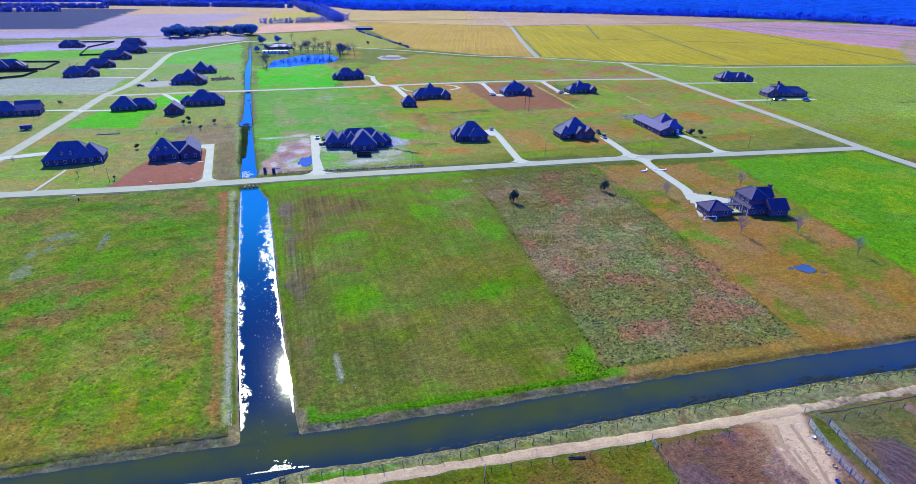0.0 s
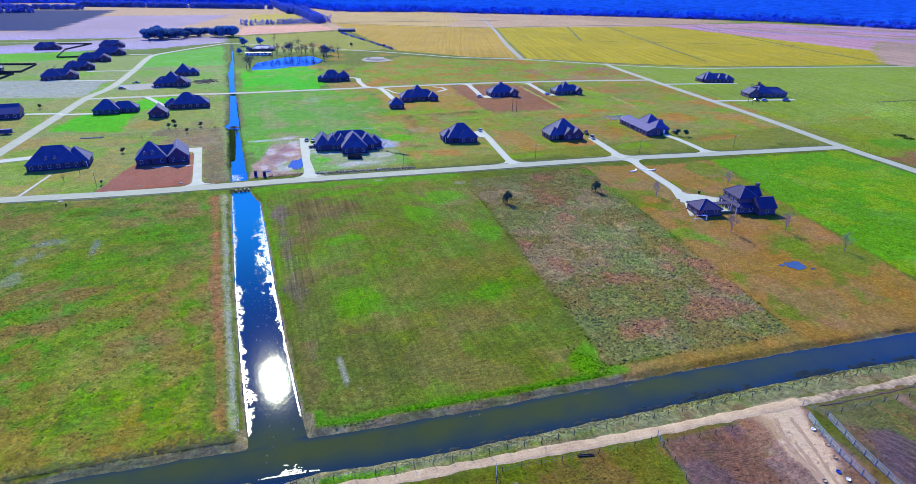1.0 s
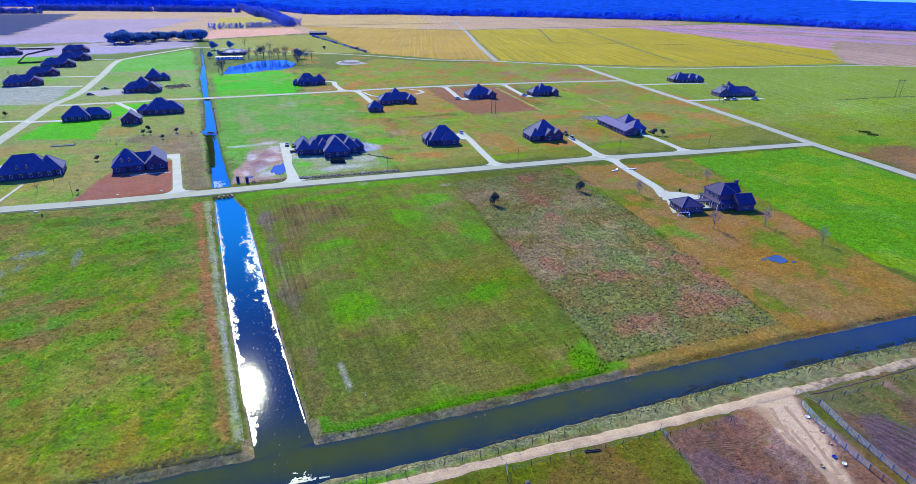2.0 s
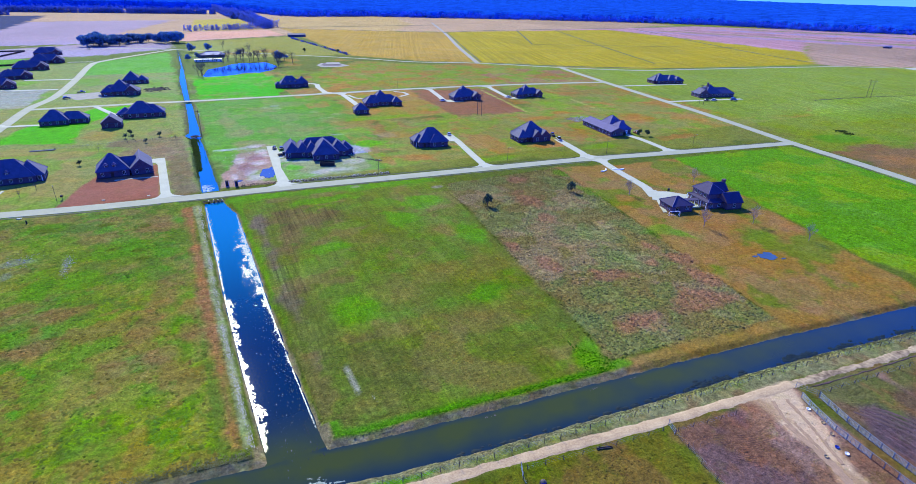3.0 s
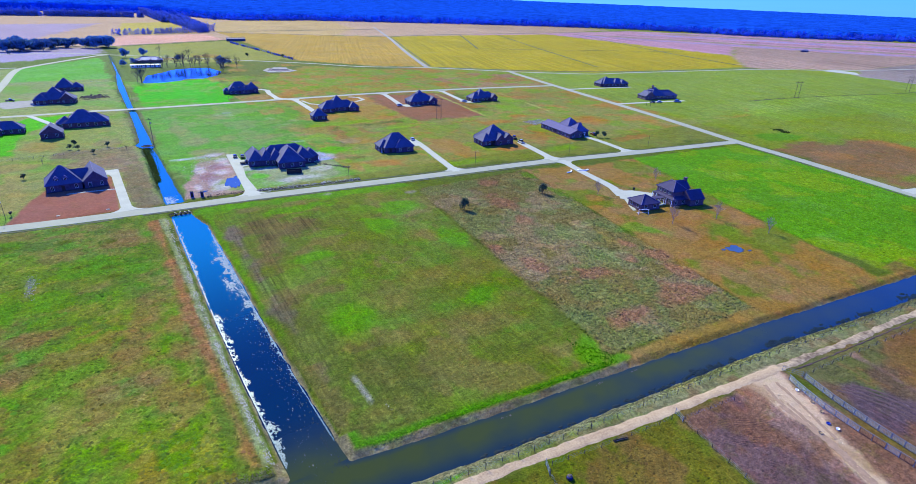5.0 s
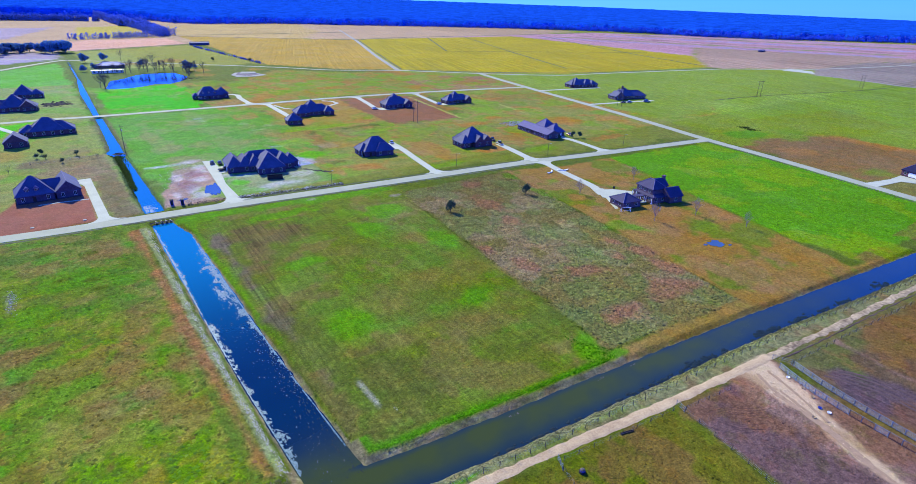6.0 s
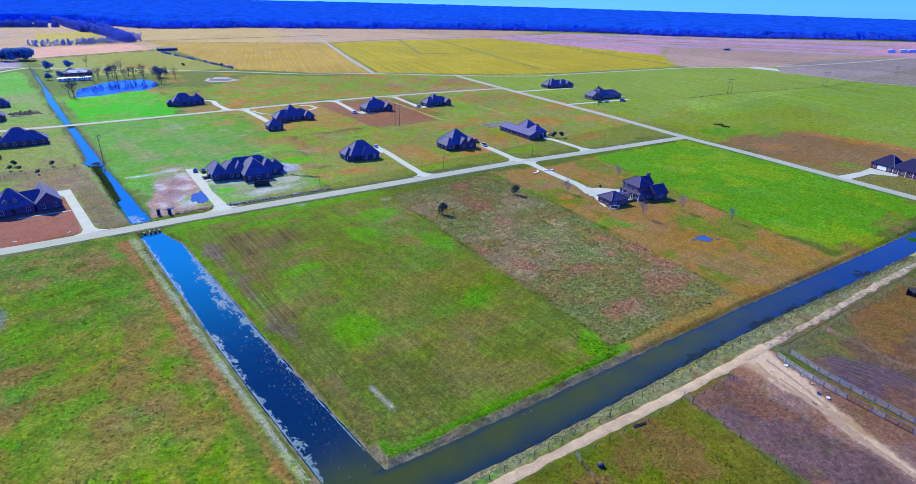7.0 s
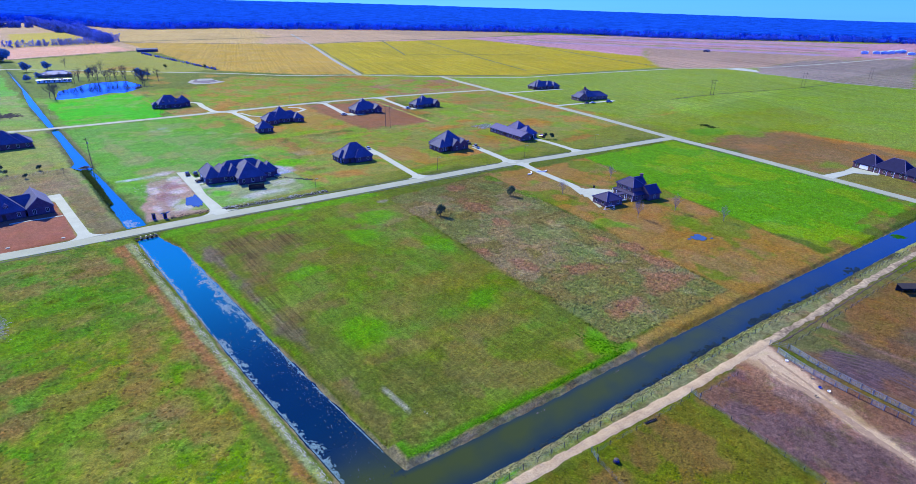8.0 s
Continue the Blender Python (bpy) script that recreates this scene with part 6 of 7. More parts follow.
def fleck_places(rs):
    y = rs.uniform(4, 140, 2600)
    y = y[fbm(y, y * 0, 4, 3, 3) > rs.uniform(0.2, 0.7, y.size)]
    return np.interp(y, NORTH_Y, NORTH_W) - 2.0 + rs.normal(0, 0.35, y.size), y


flecks("pale_bank_weeds", "bleached dead weeds along the canal bank", fleck_places(np.random.RandomState(12)), 12)
tufts("dark_reeds", M_TUFT_DARK, "dark reeds standing in the narrow canal", along(2600, 190, 252, NORTH_W, NORTH_Y, 0.1, 0.8, 18, False), 18, 0.9, 1.4, 0.25, category="reeds")
tufts("dark_reeds", M_TUFT_DARK, "dark reeds along the narrow canal", along(1500, 178, 256, NORTH_W, NORTH_Y, -0.2, 0.6, 13, False), 13, 0.1, 0.28, 0.22, category="reeds")
for i, hy in enumerate((120, 113)):
    rs = np.random.RandomState(i)
    tufts("bramble_patch", M_TUFT_DARK, "dark green bramble patch in a field", (357 - 3 * i + rs.normal(0, 1.8, 130), hy + rs.normal(0, 1.8, 130)), 14 + i, 0.2, 0.55, 0.3, category="shrub")


# ---- floating scum on the canals ----
def scum(name, label, places, seed, material, long=(1.0, 2.2)):
    rng = random.Random(seed)
    verts, faces = [], []
    for x, y, s in places(rng):
        k, n = len(verts), 7
        for i in range(n):
            a = i * math.tau / n
            q = s * rng.uniform(0.45, 1.2)
            verts.append((x + math.cos(a) * q * long[0], y + math.sin(a) * q * long[1], WATER_Z + 0.012))
        verts.append((x, y, WATER_Z + 0.03 + s * 0.08))
        for i in range(n):
            faces.append((k + i, k + (i + 1) % n, k + n))
    tagged(link_mesh(name, verts, faces, material), label, "scum", kind="stuff")


def mats(name, label, lo, hi, depth, inward, seed, cell=0.13):
    """Sheets of foam along a bank: they hold where the drift is thick enough, so their edges are feathered.
    inward maps metres from the bank and along it to a place; depth gives the drift's width there."""
    u, v = np.meshgrid(np.arange(0, 4.6, cell), np.arange(lo, hi, cell * 1.5))
    drift = 1.0 - u / np.maximum(0.02, depth(v) * (0.35 + 1.3 * fbm(v, v * 0, 7, seed, 3)))
    keep = drift * 0.8 + (fbm(u, v * 0.6, 1.1, seed + 5, 5) - 0.5) * 3.2 + (fbm(u, v * 0.8, 0.35, seed + 6, 3) - 0.5) * 2.4 > 0.35
    keep |= (u < 0.15) & (fbm(v, u, 2.5, seed + 9, 4) > 0.46)
    rs = np.random.RandomState(seed)
    verts, faces = [], []
    for r, c in zip(*np.nonzero(keep)):
        k = len(verts)
        for du, dv in ((0, 0), (1, 0), (1, 1), (0, 1)):
            x, y = inward(u[r, c] + (du + rs.uniform(-0.28, 0.28)) * cell, v[r, c] + (dv + rs.uniform(-0.28, 0.28)) * cell * 1.5)
            verts.append((x, y, WATER_Z + 0.012 + rs.uniform(0, 0.004)))
        faces.append((k, k + 1, k + 2, k + 3))
    tagged(link_mesh(name, verts, faces, M_MAT), label, "scum", kind="stuff")


def bump_at(v, places):
    return sum(w * np.exp(-((v - c) / s) ** 2) for c, s, w in places)


mats("bank_scum", "white foam and algae mats floating along the east bank", 6, 126,
     lambda v: 0.12 + bump_at(v, ((108, 6, 1.4), (96, 6, 2.4), (86, 4, 3.8), (78, 4, 3.6), (70, 6, 3.2), (58, 6, 1.2), (40, 10, 0.4))),
     lambda u, v: (float(np.interp(v, NORTH_Y, NORTH_E)) + 0.1 - u, v), 1)
mats("bank_scum", "white foam line floating along the west bank", 4, 140,
     lambda v: 0.25 + bump_at(v, ((124, 8, 0.5), (98, 8, 0.9), (60, 6, 0.9), (47, 8, 0.8), (26, 8, 0.7), (12, 7, 0.8))),
     lambda u, v: (float(np.interp(v, NORTH_Y, NORTH_W)) - 0.1 + u, v), 2)
mats("bank_scum", "white foam drifted against the far bank of the murky canal", -9, 1,
     lambda v: 0.1 + bump_at(v, ((-3.5, 2.6, 1.5),)),
     lambda u, v: (v, float(np.interp(v, CROSS_X, CROSS_S)) + 0.1 + u), 11)
mats("bank_scum", "white foam caught against the culvert", 158, 167, lambda v: 3.8 + 0 * v, lambda u, v: (-8.6 + u, v), 7)


def loose_scum(rng):
    for _ in range(260):
        y = rng.uniform(-4, 66)
        c = -6.2 + 2.6 * math.sin(y * 0.05)
        yield c + rng.gauss(0, 1.7), y, 0.03 + 0.09 * rng.random() ** 3
    for _ in range(150):
        y = rng.uniform(20, 110)
        yield float(np.interp(y, NORTH_Y, NORTH_E)) - 0.4 - abs(rng.gauss(0, 1.2)), y, rng.uniform(0.03, 0.12)


scum("loose_scum", "loose white flecks floating on the canal", loose_scum, 3, M_SCUM)


def dark_mats(rng):
    for cx, spread, depth, count in ((77.5, 2.2, 1.0, 40), (82.5, 1.6, 0.7, 26), (88, 1.0, 0.4, 8), (104, 2.4, 0.9, 40), (109, 2.0, 0.8, 34), (120, 3.0, 0.7, 40), (131, 4.0, 0.5, 26), (141, 3.5, 0.8, 34), (162, 3.0, 1.6, 40), (66, 5.0, 0.4, 20), (52, 8.0, 0.4, 24), (30, 9.0, 0.3, 20)):
        for _ in range(count):
            x = rng.gauss(cx, spread * 0.7)
            yield x, float(np.interp(x, CROSS_X, CROSS_S)) + 0.1 + abs(rng.gauss(0, depth * 0.8)), rng.uniform(0.2, 0.85)


scum("water_weed", "dark water weed along the south bank", dark_mats, 4, M_WEED, (1.3, 0.8))
scum("floating_weed", "bright green raft of floating weed", lambda r: [(210.5 + r.gauss(0, 1.1), -29.2 + r.gauss(0, 0.9), r.uniform(0.25, 0.6)) for _ in range(60)], 14, M_TUFT_LUSH)
scum("drift_wood", "weathered drift wood by the north bank", lambda r: [(cx + r.gauss(0, 0.45), cy + r.gauss(0, 0.1), r.uniform(0.06, 0.15)) for cx, cy in ((30.6, -5.6), (32.0, -5.8), (54.8, -8.0), (65.2, -8.9)) for _ in range(5)], 16, M_WOOD)
scum("canal_debris", "dark twigs and debris drifting on the canal", lambda r: [(float(np.interp(y0, NORTH_Y, NORTH_E)) - 0.3 - abs(r.gauss(0, 1.3)), y0, r.uniform(0.05, 0.16)) for y0 in [r.uniform(-2, 60) for _ in range(150)]], 15, M_WEED)


# ---- vehicles ----
def car_paint(r, g, b):
    return shared(("paint", r, g, b), lambda: mat("car_paint", tone(r, g, b, 0.6), 0.25, vary=0.05, spec=0.6))


def car(x, y, rot, colour, label, length=4.7, height=1.5, truck=False):
    c = tagged(new("pickup_truck" if truck else "car"), label, "truck" if truck else "car")
    c.matrix_world = pose(x, y, 0.13, 0, 0, rot)
    paint = car_paint(*colour)
    L, W = length / 2, 0.92

    def shell(profile, w0, w1):
        bm = bmesh.new()
        rings = [[bm.verts.new((px, s * (w0 if pz < height * 0.62 else w1), pz)) for px, pz in profile] for s in (-1, 1)]
        bm.faces.new(rings[0]), bm.faces.new(rings[1][::-1])
        for i in range(len(profile)):
            j = (i + 1) % len(profile)
            bm.faces.new((rings[0][i], rings[1][i], rings[1][j], rings[0][j]))
        bmesh.ops.recalc_face_normals(bm, faces=bm.faces)
        bmesh.ops.bevel(bm, geom=bm.edges[:], offset=0.05, segments=1, affect="EDGES")
        return bm

    body = part("body", shell([(-L, 0.35), (-L, 0.85), (-L + 0.3, 0.95), (L - 1.3, 0.95), (L - 0.15, 0.8), (L, 0.6), (L, 0.35)], W, W), paint, c)
    if truck:
        part("cabin", shell([(-0.5, 0.9), (-0.4, height + 0.2), (0.9, height + 0.2), (1.5, 0.95)], W * 0.95, W * 0.78), M_GLASS, c)
        bed = bmesh.new()
        box_into(bed, -L + 0.1, -0.6, -W + 0.08, W - 0.08, 0.9, 1.0)
        part("truck_bed", bed, M_TYRE, c)
    else:
        part("cabin", shell([(-L + 0.5, 0.9), (-L + 1.1, height), (0.3, height), (L - 1.3, 0.92)], W * 0.95, W * 0.75), M_GLASS, c)
    top = bmesh.new()
    h = height + 0.2 if truck else height
    box_into(top, -0.35 if truck else -L + 1.1, 0.85 if truck else 0.3, -W * 0.74, W * 0.74, h - 0.02, h + 0.04)
    part("roof", top, paint, c)
    for wx in (-L + 0.85, L - 0.9):
        for s in (-1, 1):
            wb = bmesh.new()
            rod_into(wb, (wx, s * (W - 0.16), 0.33), (wx, s * (W + 0.03), 0.33), 0.34, 0.34, 12)
            wheel = part("wheel", wb, M_TYRE, c)
            rb = bmesh.new()
            rod_into(rb, (wx, s * (W + 0.02), 0.33), (wx, s * (W + 0.05), 0.33), 0.2, 0.18, 8)
            part("rim", rb, M_STEEL, wheel)
    for s in (-1, 1):
        for lx, mm, nm in ((L, M_WHITE, "headlight"), (-L, M_RUST, "tail_light")):
            lb = bmesh.new()
            box_into(lb, lx - 0.06, lx + 0.03, s * 0.68 - 0.16, s * 0.68 + 0.16, 0.62, 0.78)
            part(nm, lb, mm, c)


car(29.3, 213.0, 80, (30, 40, 70), "dark blue car parked by a garage")
car(32.4, 211.0, 80, (40, 40, 46), "dark grey car parked by a garage")
car(31.2, 198.6, 5, (30, 36, 60), "dark blue pickup beside a large house", 5.6, 1.6, True)
car(125.3, 205.0, 75, (190, 200, 215), "silver car at the end of a drive")
car(180.5, 180.6, 70, (60, 66, 80), "dark pickup beside a house", 5.4, 1.6, True)
car(177.6, 170.4, 76, (215, 220, 228), "white pickup on a driveway", 5.6, 1.7, True)
car(231.0, 166.0, 80, (150, 40, 42), "dark red car in front of a pale house")
car(371, 227.6, -10, (225, 228, 232), "white car on a far driveway", 5.2, 1.7)
car(365, 229.6, -10, (50, 54, 66), "dark car on a far driveway", 4.8, 1.5)
car(387, 222.0, -20, (80, 110, 160), "blue van beside a far house", 6.2, 2.3)
car(169.0, 304.6, 10, (210, 216, 225), "white car on a parking pad")
car(224.0, 299.4, 10, (200, 205, 214), "pale car on a parking pad")
car(-80.5, 411, 15, (40, 44, 56), "dark car in a gravel yard", 5.2, 1.7)
car(-58, 414, -20, (205, 210, 218), "white pickup in a gravel yard", 5.6, 1.7, True)


trailer = tagged(new("box_trailer"), "dark enclosed box trailer parked by the western road", "trailer")
trailer.matrix_world = pose(-117.5, 276, 0.05, 0, 0, 5)
for nm, q, mm in (("body", (-2.6, 2.6, -1.1, 1.1, 0.5, 2.5), M_ROOF), ("roof", (-2.65, 2.65, -1.15, 1.15, 2.5, 2.6), M_CAP), ("drawbar", (2.6, 3.9, -0.08, 0.08, 0.45, 0.57), M_TYRE), ("rear_door", (-2.66, -2.6, -0.95, 0.95, 0.6, 2.4), M_CAP)):
    bmx = bmesh.new()
    box_into(bmx, *q)
    if nm == "body":
        bmesh.ops.bevel(bmx, geom=bmx.edges[:], offset=0.06, segments=2, affect="EDGES")
    part(nm, bmx, mm, trailer)
for wx in (-0.5, 0.4):
    for wy in (-1.15, 1.15):
        bmx = bmesh.new()
        rod_into(bmx, (wx, wy - 0.1, 0.34), (wx, wy + 0.1, 0.34), 0.34, 0.34, 12)
        part("wheel", bmx, M_TYRE, trailer)
bmx = bmesh.new()
rod_into(bmx, (3.6, 0, 0), (3.6, 0, 0.5), 0.05, 0.05, 6)
part("jack_stand", bmx, M_STEEL, trailer)
car(-73.5, 436, 10, (36, 40, 54), "dark pickup in a gravel yard", 5.4, 1.7, True)
pipes = tagged(new("pipe_stack"), "row of long pale pipes lying on the grass", "pipes")
pipes.matrix_world = pose(-80.1, 253.0, 0, 0, 0, -4.5)
for k in range(4):
    pb = bmesh.new()
    rod_into(pb, (0.2 * (k % 2), k * 0.42, 0.2), (10.2 + 0.3 * (k % 3), k * 0.42, 0.2), 0.2, 0.2, 8)
    part("pipe", pb, M_GRAVEL, pipes)


# ---- fences ----
def post_mesh(h, r):
    return shared(("post", h, r), lambda: mesh_of("post", lambda bm: rod_into(bm, (0, 0, -0.3), (0, 0, h), r, r * 0.85, 6), M_WOOD))


def walk_line(pts, spacing):
    out, left = [], 0.0
    for a, b in zip(pts, pts[1:]):
        a, b = Vector(a), Vector(b)
        n, t = (b - a).length, left
        while t <= n:
            out.append((a + (b - a) * (t / n), (b - a).normalized()))
            t += spacing
        left = t - n
    return out


def wire_fence(pts, spacing, label, h=1.35, wires=4):
    f = tagged(new("wire_fence"), label, "fence")
    rng = random.Random(int(spacing * 100) + len(pts))
    spots = walk_line(pts, spacing)
    for p, d in spots:
        o = new("post", post_mesh(h, 0.07))
        o.parent, o.matrix_local = f, pose(p.x + rng.uniform(-0.12, 0.12), p.y + rng.uniform(-0.12, 0.12), 0, rng.uniform(-6, 6), rng.uniform(-6, 6), 0)
    for k in range(wires):
        bm = bmesh.new()
        z = 0.3 + k * (h - 0.4) / max(1, wires - 1)
        prev = None
        for p, d in spots:
            ring = [bm.verts.new((p.x - d.y * u, p.y + d.x * u, z + w)) for u, w in ((0, 0.009), (0.008, -0.005), (-0.008, -0.005))]
            for i in range(3 if prev else 0):
                bm.faces.new((prev[i], prev[(i + 1) % 3], ring[(i + 1) % 3], ring[i]))
            prev = ring
        part("wire", bm, M_STEEL, f)


wire_fence([(x, float(np.interp(x, CROSS_X, CROSS_S)) - 3.1) for x in (-40, -18, 0, 10, 28, 60, 83, 110, 144, 190, 237)], 3.35, "leaning post and wire fence between canal and dirt track")
wire_fence([(30, -20.6), (46, -22.8), (60.0, -24.3)], 3.6, "post and wire fence along the south edge of the track", 1.2, 3)
wire_fence([(60.0, -25.6), (57.5, -38.5), (55.1, -47.1), (50, -72)], 3.8, "post and wire fence dividing two pastures", 1.2, 3)
wire_fence([(61.0, -25.5), (75.1, -27.3)], 3.4, "low post and wire fence at a field corner", 1.1, 3)
wire_fence([(28.1, -22.2), (22, -45), (18, -70)], 3.8, "post and wire fence beside a pasture gate", 1.2, 3)
wire_fence([(95.6, -30.6), (120, -33.2), (150, -36.5), (200, -43)], 3.6, "post and wire fence along a trampled field", 1.2, 3)
wire_fence([(-74, 253.8), (-40, 255), (-12, 256.5)], 4.0, "wire fence across a back garden", 1.2, 3)
wire_fence([(-90, 524), (-5, 521)], 4.0, "wire fence between lots", 1.2, 3)
wire_fence([(20, 905), (100, 948), (186, 985)], 6.0, "wire fence beside a bare field", 1.2, 3)


def board_fence(pts, label):
    f = tagged(new("board_fence"), label, "fence")
    spots = walk_line(pts, 3.0)
    rail = shared("rail", lambda: mesh_of("board", lambda bm: box_into(bm, 0, 3.0, -0.03, 0.03, -0.27, 0.27), M_DARKWOOD))
    for (p, d), (q, _) in zip(spots, spots[1:] + spots[-1:]):
        o = new("post", post_mesh(1.7, 0.09))
        o.parent, o.matrix_local = f, pose(p.x, p.y, 0)
        if (q - p).length > 2:
            for z in (0.35, 0.91, 1.47):
                b = new("board", rail)
                b.parent, b.matrix_local = f, pose(p.x, p.y, z, 0, 0, math.degrees(math.atan2(q.y - p.y, q.x - p.x)))


board_fence([(-200, 790), (-161, 788.5), (-177, 719), (-168.7, 635.4), (-142.6, 637.5)], "dark board fence round a back yard")
board_fence([(-260, 594), (-204, 586.4), (-173, 580.4), (-172.6, 527), (-188.4, 528.2), (-260, 531)], "dark board fence round a paddock")
board_fence([(-240, 517), (-175.3, 516.3), (-177, 485.5), (-200, 470)], "dark board fence beside a paddock")


def steel_run(pts, label, count=99, rust=()):
    """Livestock panels of steel pipe between posts."""
    def frame_into(bm):
        rings = [[bm.verts.new((x, y, z)) for x, z in ((a, b), (2.4 - a, b), (2.4 - a, 1.56 - b), (a, 1.56 - b))] for a, b, y in ((0.03, 0.18, -0.03), (0.09, 0.24, -0.03), (0.09, 0.24, 0.03), (0.03, 0.18, 0.03))]
        for q, r in zip(rings, rings[1:] + rings[:1]):
            for k in range(4):
                bm.faces.new((q[k], q[(k + 1) % 4], r[(k + 1) % 4], r[k]))
        bmesh.ops.recalc_face_normals(bm, faces=bm.faces)
    f = tagged(new("livestock_fence"), label, "fence")
    spots = walk_line(pts, 2.4)
    for i, ((p, d), (q, _)) in enumerate(zip(spots, spots[1:])):
        turn = math.degrees(math.atan2(q.y - p.y, q.x - p.x))
        o = new("post", shared("steelpost", lambda: mesh_of("post", lambda bm: rod_into(bm, (0, 0, -0.2), (0, 0, 1.5), 0.06, 0.06, 6), M_STEEL)))
        o.parent, o.matrix_local = f, pose(p.x, p.y, 0)
        steel = M_RUST if i in rust else M_STEEL
        g = new("panel", shared(("panel", i in rust), lambda: mesh_of("panel", frame_into, steel)))
        g.parent, g.matrix_local = f, pose(p.x, p.y, 0, 0, 0, turn)
        for z in (0.42, 0.64, 0.86, 1.08):
            b = new("rail", shared(("rail", i in rust), lambda: mesh_of("rail", lambda bm: rod_into(bm, (0.06, 0, 0), (2.34, 0, 0), 0.032, 0.032, 4), steel)))
            b.parent, b.matrix_local = g, pose(0, 0, z)
        for x in (0.8, 1.6):
            b = new("upright", shared(("upright", i in rust), lambda: mesh_of("upright", lambda bm: rod_into(bm, (0, 0, 0.21), (0, 0, 1.35), 0.028, 0.028, 4), steel)))
            b.parent, b.matrix_local = g, pose(x, 0, 0)
        r = new("top_rail", shared("toprail", lambda: mesh_of("top_rail", lambda bm: rod_into(bm, (0, 0, 1.42), (2.4, 0, 1.42), 0.035, 0.035, 5), M_STEEL)))
        r.parent, r.matrix_local = f, pose(p.x, p.y, 0, 0, 0, turn)


steel_run([(91.6, -29.6), (90.2, -32.8), (88.2, -38.5), (86.8, -46.6), (85.4, -58.5), (83.8, -72)], "pale blue-grey pipe livestock panels in a row", rust=(7, 8, 10, 11))
steel_run([(95.0, -31.2), (92.6, -38.6), (90.8, -46.8), (89.1, -58), (87.6, -72)], "second row of pale pipe livestock panels forming an alley")


def rail_gate(a, b, label, rails=3):
    g = tagged(new("rail_gate"), label, "gate")
    a, b = Vector(a), Vector(b)
    n = (b - a).length
    g.matrix_world = pose(a.x, a.y, 0, 0, 0, math.degrees(math.atan2(b.y - a.y, b.x - a.x)))
    for k in range(rails):
        bm = bmesh.new()
        rod_into(bm, (0, 0, 0.35 + k * 0.48), (n, 0, 0.35 + k * 0.48), 0.026, 0.026, 5)
        part("rail", bm, M_STEEL, g)
    for x in (0, n * 0.5, n):
        bm = bmesh.new()
        rod_into(bm, (x, 0, 0 if x != n * 0.5 else 0.25), (x, 0, 1.5 if x != n * 0.5 else 1.33), 0.05, 0.05, 6)
        part("upright", bm, M_STEEL, g)


rail_gate((93.6, -27.0), (95.2, -30.6), "open tubular steel gate at the head of an alley")
rail_gate((60.5, -23.4), (59.7, -25.7), "tubular steel field gate by the track")
rail_gate((29.2, -19.8), (28.2, -21.9), "tubular steel pasture gate by the track")


# ---- poles ----
def pole_into(bm, x, y, h, r=0.16):
    rod_into(bm, (x, y, -0.5), (x, y, h), r, r * 0.65, 8)


def h_frame(x, y, rot, h=15.2, gap=4.0):
    t = tagged(new("power_pole_frame"), "two-legged wooden power line frame with a crossarm", "power pole", "power line frames")
    t.matrix_world = pose(x, y, 0, 0, 0, rot)
    for s in (-1, 1):
        bm = bmesh.new()
        pole_into(bm, s * gap / 2, 0, h)
        part("pole", bm, M_WOOD, t)
    bm = bmesh.new()
    box_into(bm, -gap, gap, -0.1, 0.1, h - 1.6, h - 1.35)
    part("crossarm", bm, M_WOOD, t)
    for s in (-1, 0, 1):
        bm = bmesh.new()
        rod_into(bm, (s * (gap - 0.3), 0, h - 1.6), (s * (gap - 0.3), 0, h - 2.5), 0.09, 0.06, 6)
        part("insulator", bm, M_STEEL, t)
    for s in (-1, 1):
        bm = bmesh.new()
        rod_into(bm, (-s * gap / 2, 0, h - 2.2), (s * gap / 2, 0, h - 5.4), 0.06, 0.06, 5)
        part("brace", bm, M_WOOD, t)


for hx, hy, hr in ((169.4, 248.5, -76), (349, 220.8, 88), (512.5, 189, -22), (670, 160, -30), (825, 134.5, -28)):
    h_frame(hx, hy, hr)
up = tagged(new("utility_pole"), "single wooden utility pole on the canal bank", "utility pole")
up.matrix_world = pose(-2.0, 257, -0.2)
for nm, bld, mm in (("pole", lambda bm: pole_into(bm, 0, 0, 14.6), M_WOOD), ("crossarm", lambda bm: box_into(bm, -1.2, 1.2, -0.08, 0.08, 13.6, 13.8), M_WOOD), ("transformer", lambda bm: rod_into(bm, (0.4, 0, 11.4), (0.4, 0, 12.4), 0.28, 0.28, 10), M_STEEL)):
    bmx = bmesh.new()
    bld(bmx)
    part(nm, bmx, mm, up)
